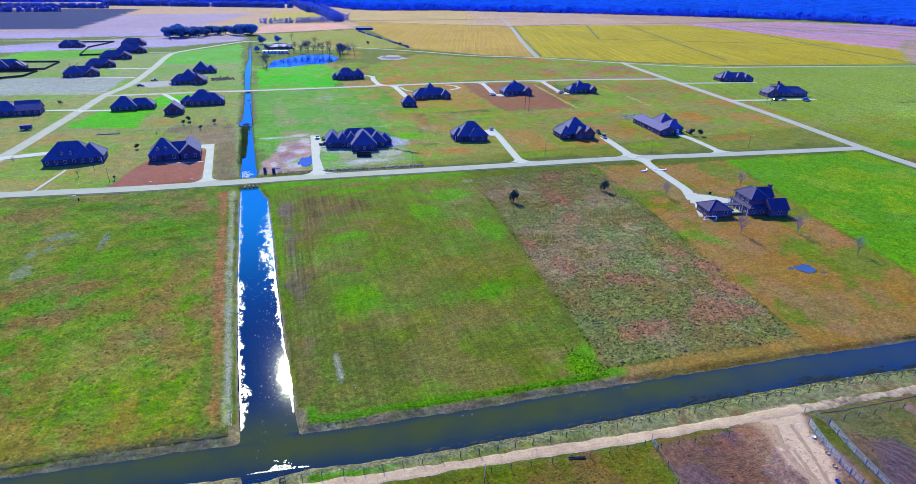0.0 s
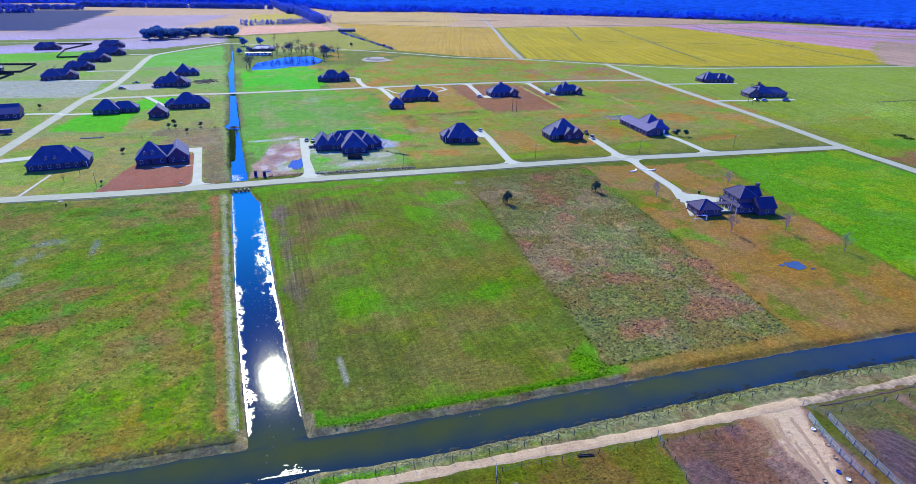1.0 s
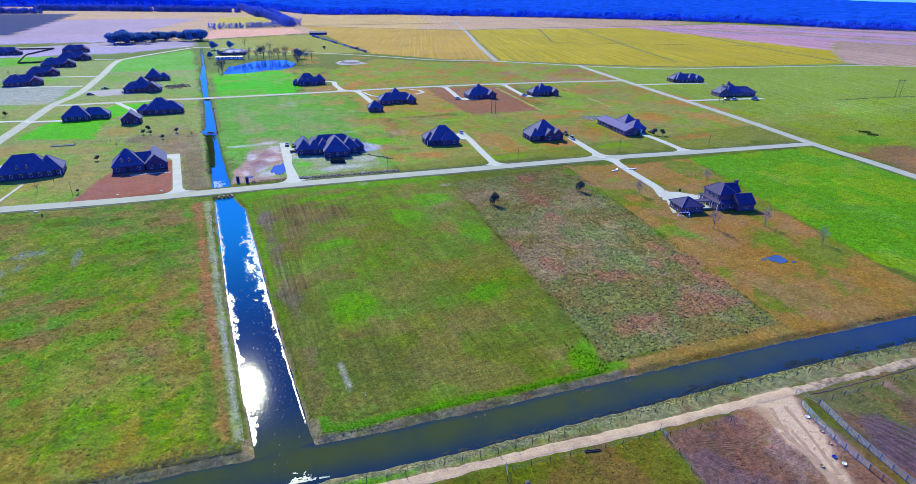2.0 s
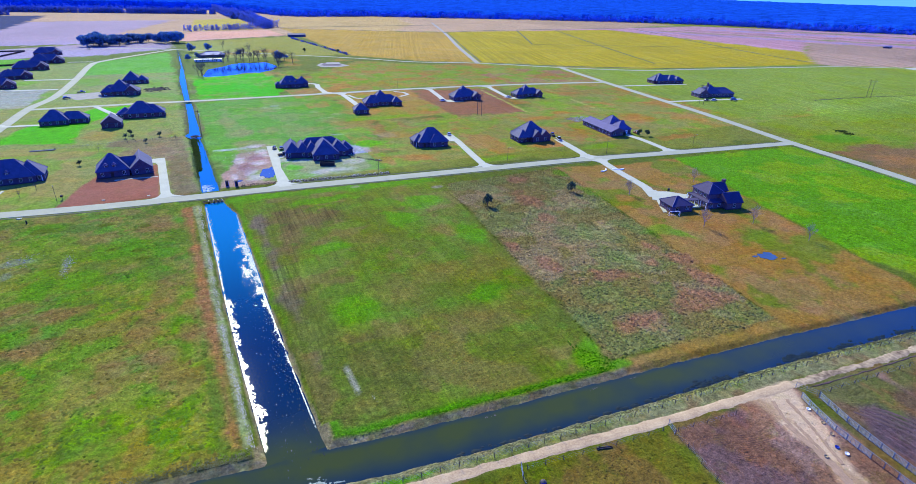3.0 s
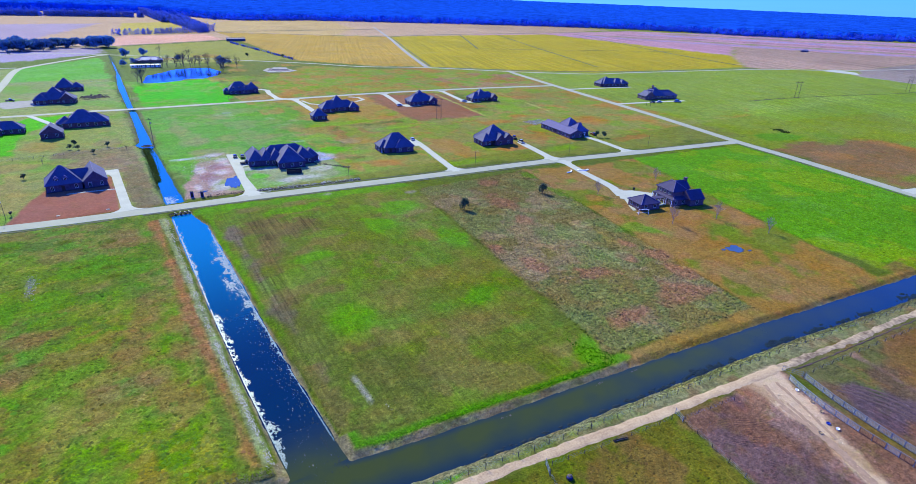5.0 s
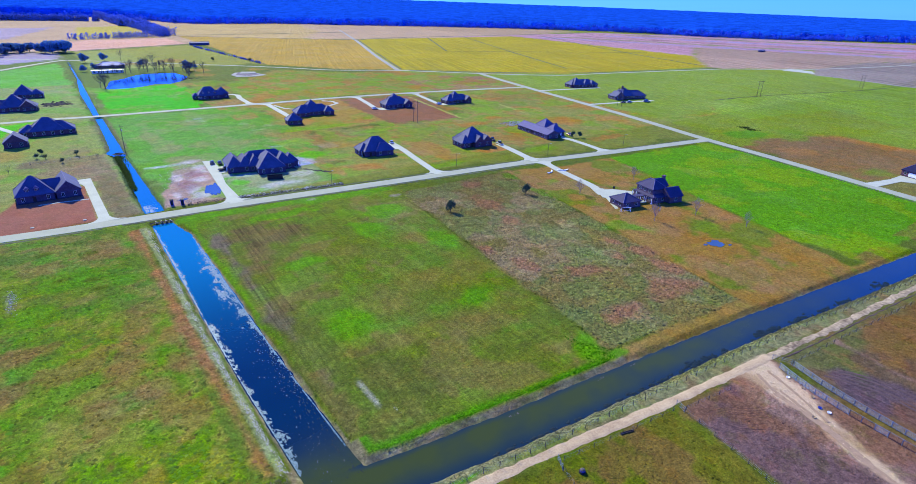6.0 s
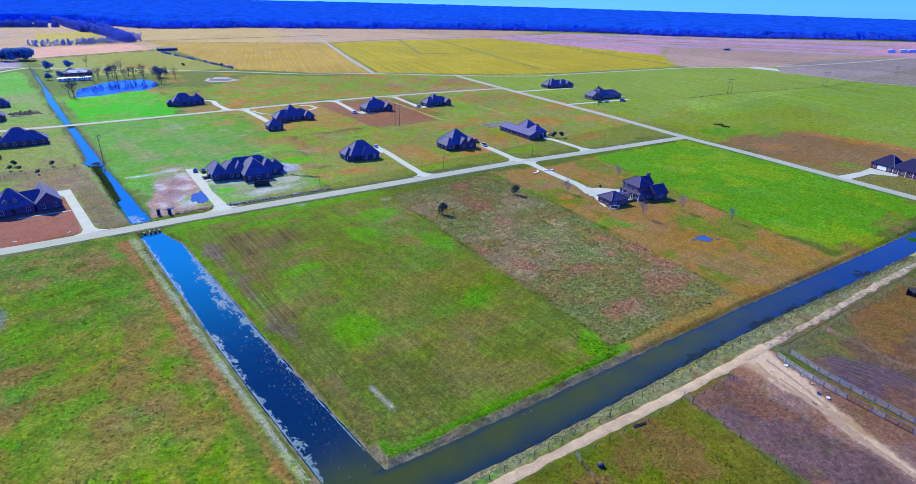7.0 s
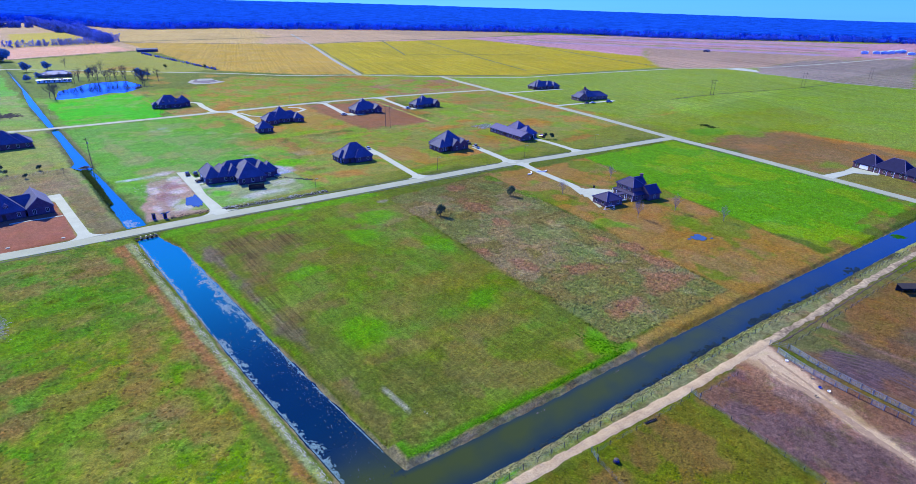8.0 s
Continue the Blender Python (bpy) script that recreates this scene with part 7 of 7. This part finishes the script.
for lx, ly, lr in ((183.6, 137.4, 200), (238.8, 130.4, 200), (129, 146.8, 200), (-59, 166, 190), (64, 151.5, 190), (0.5, 405, 190), (62, 376, 190), (160, 375, 180), (330, 360, 180), (440, 415, 150), (560, 390, 150)):
    lamp = tagged(new("street_lamp"), "thin street lamp pole at the roadside", "street lamp", "street lamps")
    lamp.matrix_world = pose(lx, ly, 0, 0, 0, lr)
    bmx = bmesh.new()
    rod_into(bmx, (0, 0, -0.2), (0, 0, 6.6), 0.09, 0.06, 7)
    part("pole", bmx, M_WOOD, lamp)
    bmx = bmesh.new()
    rod_into(bmx, (0, 0, 6.5), (0, 1.3, 6.8), 0.04, 0.04, 5)
    part("arm", bmx, M_STEEL, lamp)
    bmx = bmesh.new()
    box_into(bmx, -0.13, 0.13, 1.1, 1.7, 6.74, 6.88)
    part("lamp_head", bmx, M_STEEL, lamp)


# ---- clutter by the track ----
def tub(x, y, r, h, colour, label):
    t = tagged(new("feed_tub"), label, "tub", "feed tubs on bare ground")
    t.matrix_world = pose(x, y, 0.02)
    bm = bmesh.new()
    n = 12
    out = [[bm.verts.new((math.cos(k * math.tau / n) * q, math.sin(k * math.tau / n) * q, z)) for k in range(n)] for q, z in ((r * 0.85, 0), (r, h), (r * 0.9, h), (r * 0.75, 0.06))]
    for a, b in zip(out, out[1:]):
        for k in range(n):
            bm.faces.new((a[k], a[(k + 1) % n], b[(k + 1) % n], b[k]))
    bm.faces.new(out[0][::-1]), bm.faces.new(out[3])
    part("tub", bm, colour, t)
    rb = bmesh.new()
    rings = [[rb.verts.new((math.cos(k * math.tau / n) * q, math.sin(k * math.tau / n) * q, z)) for k in range(n)] for q, z in ((r * 1.01, h - 0.05), (r * 1.08, h - 0.02), (r * 1.05, h + 0.03), (r * 0.9, h + 0.02))]
    for a, b in zip(rings, rings[1:]):
        for k in range(n):
            rb.faces.new((a[k], a[(k + 1) % n], b[(k + 1) % n], b[k]))
    part("rim", rb, colour, t)


M_BLUE = mat("blue_plastic", tone(40, 70, 170, 0.6), 0.4, vary=0.1)
for tx, ty, tc, tl in ((89.5, -32.5, M_WHITE, "white feed tub on bare ground"), (88.3, -36.2, M_DIRT, "dusty pale feed tub"), (86.8, -38.8, M_DIRT, "dusty pale feed tub"), (84.3, -41.3, M_BLUE, "blue plastic feed tub"), (84.3, -43.1, M_WHITE, "white feed tub on bare ground"), (80.2, -41.8, M_DIRT, "dusty pale feed tub")):
    tub(tx, ty, 0.36, 0.2, tc, tl)
feeder = tagged(new("mineral_feeder"), "dark round mineral feeder with a pale lid in a pasture", "feeder")
feeder.matrix_world = pose(30.7, -24.3, 0) @ Matrix.Diagonal((0.75, 0.75, 0.75, 1))
for nm, z0, z1, r0, r1, mm in (("base", 0, 0.5, 0.85, 0.8, M_TYRE), ("drum", 0.5, 0.85, 0.6, 0.6, M_BLUE), ("lid", 0.85, 1.1, 0.62, 0.25, M_WOOD)):
    bmx = bmesh.new()
    rod_into(bmx, (0, 0, z0), (0, 0, z1), r0, r1, 14)
    part(nm, bmx, mm, feeder)
trough = tagged(new("feed_trough"), "long dark wooden feed trough beside the track", "trough")
trough.matrix_world = pose(44.0, -22.2, 0, 0, 0, -16) @ Matrix.Diagonal((1.0, 0.55, 0.5, 1))
for nm, q in (("side", (0, 2.9, -0.35, -0.3, 0.1, 0.4)), ("side", (0, 2.9, 0.3, 0.35, 0.1, 0.4)), ("bottom", (0, 2.9, -0.3, 0.3, 0.12, 0.18)), ("end", (-0.05, 0, -0.35, 0.35, 0, 0.4)), ("end", (2.9, 2.95, -0.35, 0.35, 0, 0.4))):
    bmx = bmesh.new()
    box_into(bmx, *q)
    part(nm, bmx, M_DARKWOOD, trough)
shed = tagged(new("loafing_shed"), "low open livestock shed with a dark board roof", "shed")
shed.matrix_world = pose(156.5, -43, 0, 0, 0, -40) @ Matrix.Diagonal((0.85, 0.6, 0.8, 1))
bmx = bmesh.new()
v = [bmx.verts.new(p) for p in ((-4.5, -2.2, 2.2), (4.5, -2.2, 2.2), (4.5, 2.2, 2.8), (-4.5, 2.2, 2.8), (-4.5, -2.2, 2.32), (4.5, -2.2, 2.32), (4.5, 2.2, 2.92), (-4.5, 2.2, 2.92))]
for q in ((0, 3, 2, 1), (4, 5, 6, 7), (0, 1, 5, 4), (1, 2, 6, 5), (2, 3, 7, 6), (3, 0, 4, 7)):
    bmx.faces.new([v[i] for i in q])
part("roof", bmx, M_DARKWOOD, shed)
for px in (-4.2, 0, 4.2):
    for py, pz in ((-2, 2.25), (2, 2.8)):
        bmx = bmesh.new()
        rod_into(bmx, (px, py, -0.2), (px, py, pz), 0.09, 0.09, 6)
        part("post", bmx, M_WOOD, shed)
bmx = bmesh.new()
box_into(bmx, -4.3, 4.3, 2.05, 2.1, 0, 2.6)
part("back_wall", bmx, M_DARKWOOD, shed)
dock = tagged(new("bank_ladder"), "dark wooden ladder lying on the canal bank", "ladder")
dock.matrix_world = pose(-3.3, -11.6, 0.15, 12, 0, 4)
for s in (-0.45, 0.45):
    bmx = bmesh.new()
    box_into(bmx, s - 0.06, s + 0.06, -1.6, 1.8, 0, 0.12)
    part("rail", bmx, M_DARKWOOD, dock)
for k in range(5):
    bmx = bmesh.new()
    box_into(bmx, -0.5, 0.5, -1.35 + k * 0.7, -1.2 + k * 0.7, 0.1, 0.18)
    part("rung", bmx, M_DARKWOOD, dock)
goal = tagged(new("football_goal"), "white tubular football goal on the lawn", "goal")
goal.matrix_world = pose(145.0, 57.6, 0, 0, 0, -26)
for a, b in (((0, 0, 0), (0, 0, 1.9)), ((4, 0, 0), (4, 0, 1.9)), ((0, 0, 1.9), (4, 0, 1.9)), ((0, 0, 1.9), (0, 1.3, 0)), ((4, 0, 1.9), (4, 1.3, 0)), ((0, 1.3, 0.05), (4, 1.3, 0.05))):
    bmx = bmesh.new()
    rod_into(bmx, a, b, 0.07, 0.07, 6)
    part("bar", bmx, M_WHITE, goal)
for wx, wy, a0, a1 in ((160.5, 116.6, 250, 340), (170.5, 115.4, 200, 300)):
    bmx = bmesh.new()
    prev = None
    for k in range(11):
        a = radians(a0 + (a1 - a0) * k / 10)
        ring = [bmx.verts.new((wx + math.cos(a) * q, wy + math.sin(a) * q, z)) for q, z in ((3.5, -0.1), (3.5, 0.4), (4.0, 0.4), (4.0, -0.1))]
        if prev:
            for i in range(3):
                bmx.faces.new((prev[i], prev[i + 1], ring[i + 1], ring[i]))
        prev = ring
    bmesh.ops.recalc_face_normals(bmx, faces=bmx.faces)
    tagged(part("entrance_wall", bmx, M_WHITE, None), "low curved white entrance wall beside a drive", "wall", "entrance walls")
trash = tagged(new("wheeled_bin"), "dark wheeled rubbish bin beside a drive", "bin")
trash.matrix_world = pose(167.2, 79.2, 0.12)
for nm, q, mm in (("body", (-0.3, 0.3, -0.35, 0.35, 0.06, 1.0), M_TYRE), ("lid", (-0.33, 0.33, -0.4, 0.4, 1.0, 1.08), M_TYRE)):
    bmx = bmesh.new()
    box_into(bmx, *q)
    part(nm, bmx, mm, trash)

for ux, uy, ua, ul in ((-68.5, 151.6, 1.6, "flat pale concrete headwall in the verge"), (-43.6, 161.2, 1.1, "flat pale concrete cover in bare red soil"), (-28.2, 160.2, 1.1, "flat pale concrete cover in bare red soil")):
    bmx = bmesh.new()
    box_into(bmx, -ua / 2, ua / 2, -0.45, 0.45, -0.1, 0.2)
    bmesh.ops.bevel(bmx, geom=bmx.edges[:], offset=0.04, segments=1, affect="EDGES")
    cover_slab = tagged(part("concrete_cover", bmx, M_DRIVE, None), ul, "concrete cover", "covers by the road")
    cover_slab.matrix_world = pose(ux, uy, 0, 0, 0, -7)
mailbox = tagged(new("mailbox"), "dark mailbox on a short post at the roadside", "mailbox")
mailbox.matrix_world = pose(-57.6, 168.6, 0, 0, 0, -7)
for nm, q, mm in (("post", (-0.06, 0.06, -0.06, 0.06, -0.2, 1.1), M_WOOD), ("box", (-0.35, 0.35, -0.6, 0.6, 1.1, 1.75), M_TYRE), ("flag", (0.36, 0.4, -0.1, 0.25, 1.45, 1.7), M_RUST)):
    bmx = bmesh.new()
    box_into(bmx, *q)
    part(nm, bmx, mm, mailbox)
hydrant = tagged(new("meter_post"), "short dark meter post in the open lot", "post")
hydrant.matrix_world = pose(-65.5, 145.6, 0)
for nm, z0, z1, r0, r1 in (("base", -0.1, 0.12, 0.35, 0.35), ("body", 0.1, 0.9, 0.2, 0.2), ("cap", 0.88, 1.12, 0.27, 0.08)):
    bmx = bmesh.new()
    rod_into(bmx, (0, 0, z0), (0, 0, z1), r0, r1, 10)
    part(nm, bmx, M_TYRE, hydrant)

# ---- building site round the large house ----
skip = tagged(new("rubbish_skip"), "long dark steel rubbish skip on a building lot", "skip")
skip.matrix_world = pose(46.4, 173.4, 0, 0, 0, -20)
for nm, q in (("side", (-3.3, 3.3, -1.25, -1.17, 0.2, 1.7)), ("side", (-3.3, 3.3, 1.17, 1.25, 0.2, 1.7)), ("end", (-3.3, -3.22, -1.17, 1.17, 0.2, 1.7)), ("end", (3.22, 3.3, -1.17, 1.17, 0.2, 1.7)), ("floor", (-3.3, 3.3, -1.2, 1.2, 0.05, 0.2))):
    bmx = bmesh.new()
    box_into(bmx, *q)
    part(nm, bmx, M_DARKWOOD, skip)
for px, py in ((0.9, 160.4), (4.4, 158.8)):
    toilet = tagged(new("portable_toilet"), "dark blue portable toilet at the roadside", "portable toilet", "portable toilets")
    toilet.matrix_world = pose(px, py, 0, 0, 0, -7)
    for nm, q, mm in (("cabin", (-0.6, 0.6, -0.6, 0.6, 0, 2.1), M_BLUE), ("door", (-0.4, 0.4, -0.63, -0.6, 0.15, 2.0), M_TYRE), ("roof", (-0.65, 0.65, -0.65, 0.65, 2.1, 2.28), M_TYRE)):
        bmx = bmesh.new()
        box_into(bmx, *q)
        part(nm, bmx, mm, toilet)
M_RUBBLE = mat("rubble", tone(190, 186, 176), 0.95, vary=0.3, size=1, island=0.4)
M_SPOIL = mat("dark_spoil", tone(78, 70, 66), 0.95, vary=0.3, size=1, island=0.4)


def heap(name, label, material, places, seed, s0, s1):
    rng = random.Random(seed)
    verts, faces = [], []
    for x, y in places(rng):
        s = rng.uniform(s0, s1)
        k = len(verts)
        blob_into(verts, faces, (x, y, s * 0.3), s, rng)
        verts[k:] = [(v[0], v[1], v[2] * 0.45 + 0.03) for v in verts[k:]]
    tagged(link_mesh(name, verts, faces, material), label, "rubble", kind="stuff")


heap("spoil_bank", "dark bank of spoil and brush along the road", M_SPOIL, lambda r: [(lambda t: (25 + 44 * t, 155.2 - 5.0 * t + r.gauss(0, 0.7)))(r.random()) for _ in range(420)], 1, 0.15, 0.5)
heap("rubble_bank", "pale rubble scattered along the road edge", M_RUBBLE, lambda r: [(lambda t: (25 + 44 * t, 156.4 - 5.0 * t + r.gauss(0, 1.0)))(r.random()) for _ in range(330)], 2, 0.14, 0.42)
heap("rubble_heap", "grey rubble behind the large house", M_RUBBLE, lambda r: [(64 + r.gauss(0, 3.4), 198 + r.gauss(0, 4.5)) for _ in range(240)], 3, 0.15, 0.5)
heap("spoil_heap", "dark strip of spoil east of the large house", M_SPOIL, lambda r: [(lambda t: (56 + 16 * t + r.gauss(0, 0.5), 190 - 20 * t + r.gauss(0, 0.7)))(r.random()) for _ in range(200)], 4, 0.15, 0.5)
heap("mud_clods", "pale clods on a muddy lot", M_RUBBLE, lambda r: [(8 + r.gauss(0, 4) + (y0 - 160) * 0.12, y0) for y0 in [r.uniform(161, 222) for _ in range(420)]], 5, 0.08, 0.3)
heap("spoil_bank", "dark spoil by the portable toilets", M_SPOIL, lambda r: [(6 + 14 * r.random(), 157.5 + r.gauss(0, 1.2)) for _ in range(150)], 6, 0.12, 0.4)
heap("rubble_heap", "grey rubble behind the long pale house", M_RUBBLE, lambda r: [(218 + 15 * r.random() + r.gauss(0, 1), 206 + 12 * r.random()) for _ in range(420)], 7, 0.15, 0.5)
heap("brush_heap", "dark brush heap on a back lot", M_SPOIL, lambda r: [(-23 + r.gauss(0, 4), 434 + r.gauss(0, 4)) for _ in range(170)], 8, 0.5, 1.4)
def culvert_pipe(x, y, z, r, length):
    """A concrete pipe lying along y, open at both ends."""
    bm = bmesh.new()
    rings = []
    for py, q in ((-length / 2, r), (length / 2, r), (length / 2, r * 0.82), (-length / 2, r * 0.82)):
        rings.append([bm.verts.new((math.cos(k * math.tau / 20) * q, py, math.sin(k * math.tau / 20) * q)) for k in range(20)])
    for a, b in zip(rings, rings[1:] + rings[:1]):
        for k in range(20):
            bm.faces.new((a[k], a[(k + 1) % 20], b[(k + 1) % 20], b[k]))
    bmesh.ops.recalc_face_normals(bm, faces=bm.faces)
    o = tagged(part("culvert_pipe", bm, M_DRIVE, None), "pale concrete culvert pipe under the road", "pipe", group="culvert pipes")
    o.matrix_world = pose(x, y, z)


for px in (-7.6, -5.8, -4.3, -2.9):
    culvert_pipe(px, 145.2, -0.5, 0.46, 3.4)
heap("culvert_stones", "dark stones at a culvert mouth", M_SPOIL, lambda r: [(-9.6 + 6.6 * r.random(), 143.6 + r.gauss(0, 0.35)) for _ in range(70)], 9, 0.15, 0.4)
heap("pale_litter", "pale litter lying in the open lot", M_RUBBLE, lambda r: [(-49.3 + r.gauss(0, 0.8), 104 + r.gauss(0, 4)) for _ in range(90)] + [(-62 + r.gauss(0, 3), 112 + r.gauss(0, 2)) for _ in range(70)], 10, 0.08, 0.25)
heap("culvert_stones", "small dark brush dam in the narrow canal", M_SPOIL, lambda r: [(-5.6 + r.gauss(0, 0.7), 255.6 + r.gauss(0, 0.5)) for _ in range(60)], 12, 0.8, 1.3)
heap("pond_stones", "dark stones at the pond edge", M_SPOIL, lambda r: [(88 + r.gauss(0, 6), 540 + r.gauss(0, 4)) for _ in range(90)], 11, 0.3, 0.8)


# ---- puddles, ruts, ditches ----
def puddle(x, y, a, b, label, rot=0.0):
    bm = bmesh.new()
    vs = []
    for k in range(40):
        t = k * math.tau / 40
        q = 0.85 + 0.14 * noise.noise((math.cos(t) * 1.6 + x, math.sin(t) * 1.6 + y, 0.5)) + 0.3 * noise.noise((math.cos(t) * 4 + x, math.sin(t) * 4 + y, 2.5))
        vs.append(bm.verts.new((math.cos(t) * a * q, math.sin(t) * b * q, 0)))
    bm.faces.new(vs)
    o = tagged(part("puddle", bm, M_PUDDLE, None), label, "puddle", kind="structure")
    o.matrix_world = pose(x, y, 0.075, 0, 0, rot)


puddle(147.6, 18.6, 3.6, 3.0, "shallow blue puddle in the orange lawn")
puddle(143.6, 20.2, 1.2, 0.7, "small shallow puddle in the orange lawn")
puddle(150.6, 15.2, 1.0, 0.6, "small shallow puddle in the orange lawn")
puddle(19.4, 172.3, 3.6, 10.0, "shallow blue puddle on a muddy lot", -11)
puddle(6, 165, 2.0, 1.2, "small puddle by the road")

M_RUT_PALE = mat("trodden_soil", tone(186, 152, 118), 0.95, vary=0.2, size=1.0, fine=6)
M_RUT = mat("rutted_soil", tone(104, 80, 74), 0.95, vary=0.25, size=0.8, fine=6)


def ruts():
    verts, faces = [], []
    rng = random.Random(9)
    for r in np.arange(1.4, 9.5, 1.15):
        a0, a1 = rng.uniform(-0.3, 0.5), rng.uniform(3.4, 5.2)
        prev = None
        for k in range(46):
            t = a0 + (a1 - a0) * k / 45
            w = 0.13 + 0.06 * noise.noise((t * 3, r, 2))
            c, s = math.cos(t), math.sin(t)
            q = r + 0.25 * noise.noise((c * 2, s * 2, r))
            ring = []
            for d, z in ((-w, -0.05), (0, 0.015), (w, -0.05)):
                px, py = c * (q + d), s * (q + d) * 0.62
                wx, wy = 69 + px * 0.9 - py * 0.35, -35 + px * -0.35 + py * 0.95
                ring.append((wx, wy, z + 0.03))
            i = len(verts)
            verts += ring
            if prev is not None:
                faces += [(prev, prev + 1, i + 1, i), (prev + 1, prev + 2, i + 2, i + 1)]
            prev = i
    lift = land_z(np.array([v[0] for v in verts]), np.array([v[1] for v in verts]))
    verts = [(v[0], v[1], v[2] + float(z) - 0.02) for v, z in zip(verts, lift)]
    tagged(link_mesh("tyre_ruts", verts, faces, M_RUT), "curved tyre ruts in trampled soil", "ruts", kind="stuff")


ruts()
for f, first, last in ((0.1, 1, 5), (0.2, 0, 4), (0.36, 1, 5), (0.72, 0, 3)):
    left, right = ((84, -27.5), (80.6, -33), (78.8, -42.5), (74.4, -53.8), (71, -66)), ((90, -29), (88, -35), (82, -44.9), (76.4, -57), (71.4, -68))
    road("tyre_rut", [(a[0] + (b[0] - a[0]) * f, a[1] + (b[1] - a[1]) * f) for a, b in list(zip(left, right))[first:last]], 0.26, M_RUT_PALE, "brown tyre rut across pale bare earth", "rut", z=0.035, step=0.5, ragged=0.16, skirt=0.03)
for d in (0, 1.5, 3.4, 4.9):
    road("tyre_rut", [(97 + d, -37 - d * 0.2), (99 + d, -41), (100.5 + d, -47), (100 + d, -54), (98 + d, -60)], 0.32, M_RUT, "dark tyre rut in trampled soil", "rut", z=0.035, step=0.5, ragged=0.08, skirt=0.03)
M_DITCH = mat("ditch_grass", tone(84, 92, 50), 0.95, vary=0.4, size=8, fine=6)
def field_ditch(pts, width):
    road("field_ditch", pts, width, M_DITCH, "dark grassy ditch between fields", "ditch", z=0.16, step=20, ragged=0.5)


slab("farm_yard", [(782, 252), (786, 298), (818, 300), (812, 268)], M_DRIVE, "pale concrete farm yard by the country road", 0.12, "yard")
road("field_track", [(771, 247), (762, 194), (748, 146), (751, 110), (755, 73), (748, 20)], 3.5, M_GRAVEL, "pale farm track along a field edge", "track", z=0.06, step=12)
# thin dark strip along the south edge of the eastern track
road("field_ditch", [(96.5, -28.3), (112, -30.2), (128.4, -31.8), (163.2, -35.4), (200, -40)], 0.55, M_RUT, "narrow dark line along a dirt track", "rut", z=0.05, step=1.0, ragged=0.2)
field_ditch([(1031, 1017), (820, 593), (735, 385)], 4)
field_ditch([(789, 1013), (626, 670), (520, 440)], 3)
field_ditch([(694, 1025), (525, 712)], 3)
field_ditch([(527, 711), (621, 666), (850, 560)], 2.5)
field_ditch([(500, 1000), (647, 1041), (924, 1053), (1289, 1081)], 7)
field_ditch([(200, 640), (196, 720), (190, 930)], 3)
field_ditch([(214, 1222), (298, 1220), (485, 1240), (640, 1260)], 8)
field_ditch([(325, 508), (411, 444), (500, 398), (588, 378), (722, 352)], 4.5)
field_ditch([(452, 198), (515, 191), (654, 157), (739, 146)], 1.4)
field_ditch([(216, 1191), (412, 1057), (505, 1003)], 5)
field_ditch([(18, 897), (100, 940), (186, 985)], 4)
field_ditch([(510, 1000), (400, 720), (322, 520)], 2.5)
# roadside ditches as flat strips; their shade is put into the dark colour
for dp in ([(28, 153.2), (86, 146.6), (109, 143.8)], [(118, 142.8), (135, 141.0), (164, 137.6)], [(176, 135.8), (214, 129.4)], [(224, 127.6), (260, 122.0), (294, 117.2)], [(-18, 147.4), (19, 144.6), (86, 137.0), (166, 128.4)], [(292, 107.5), (284.5, 70), (270, 13.4), (262, -20)], [(-86, 155.6), (-50, 149.8), (-24, 147.6)], [(60, 371.6), (99, 371.0), (178, 369.2), (257, 360.6), (330, 347)]):
    road("roadside_ditch", dp, 1.5, M_DITCH, "narrow grass ditch with its shade painted dark beside a road", "ditch", z=0.05, step=3, ragged=0.25)
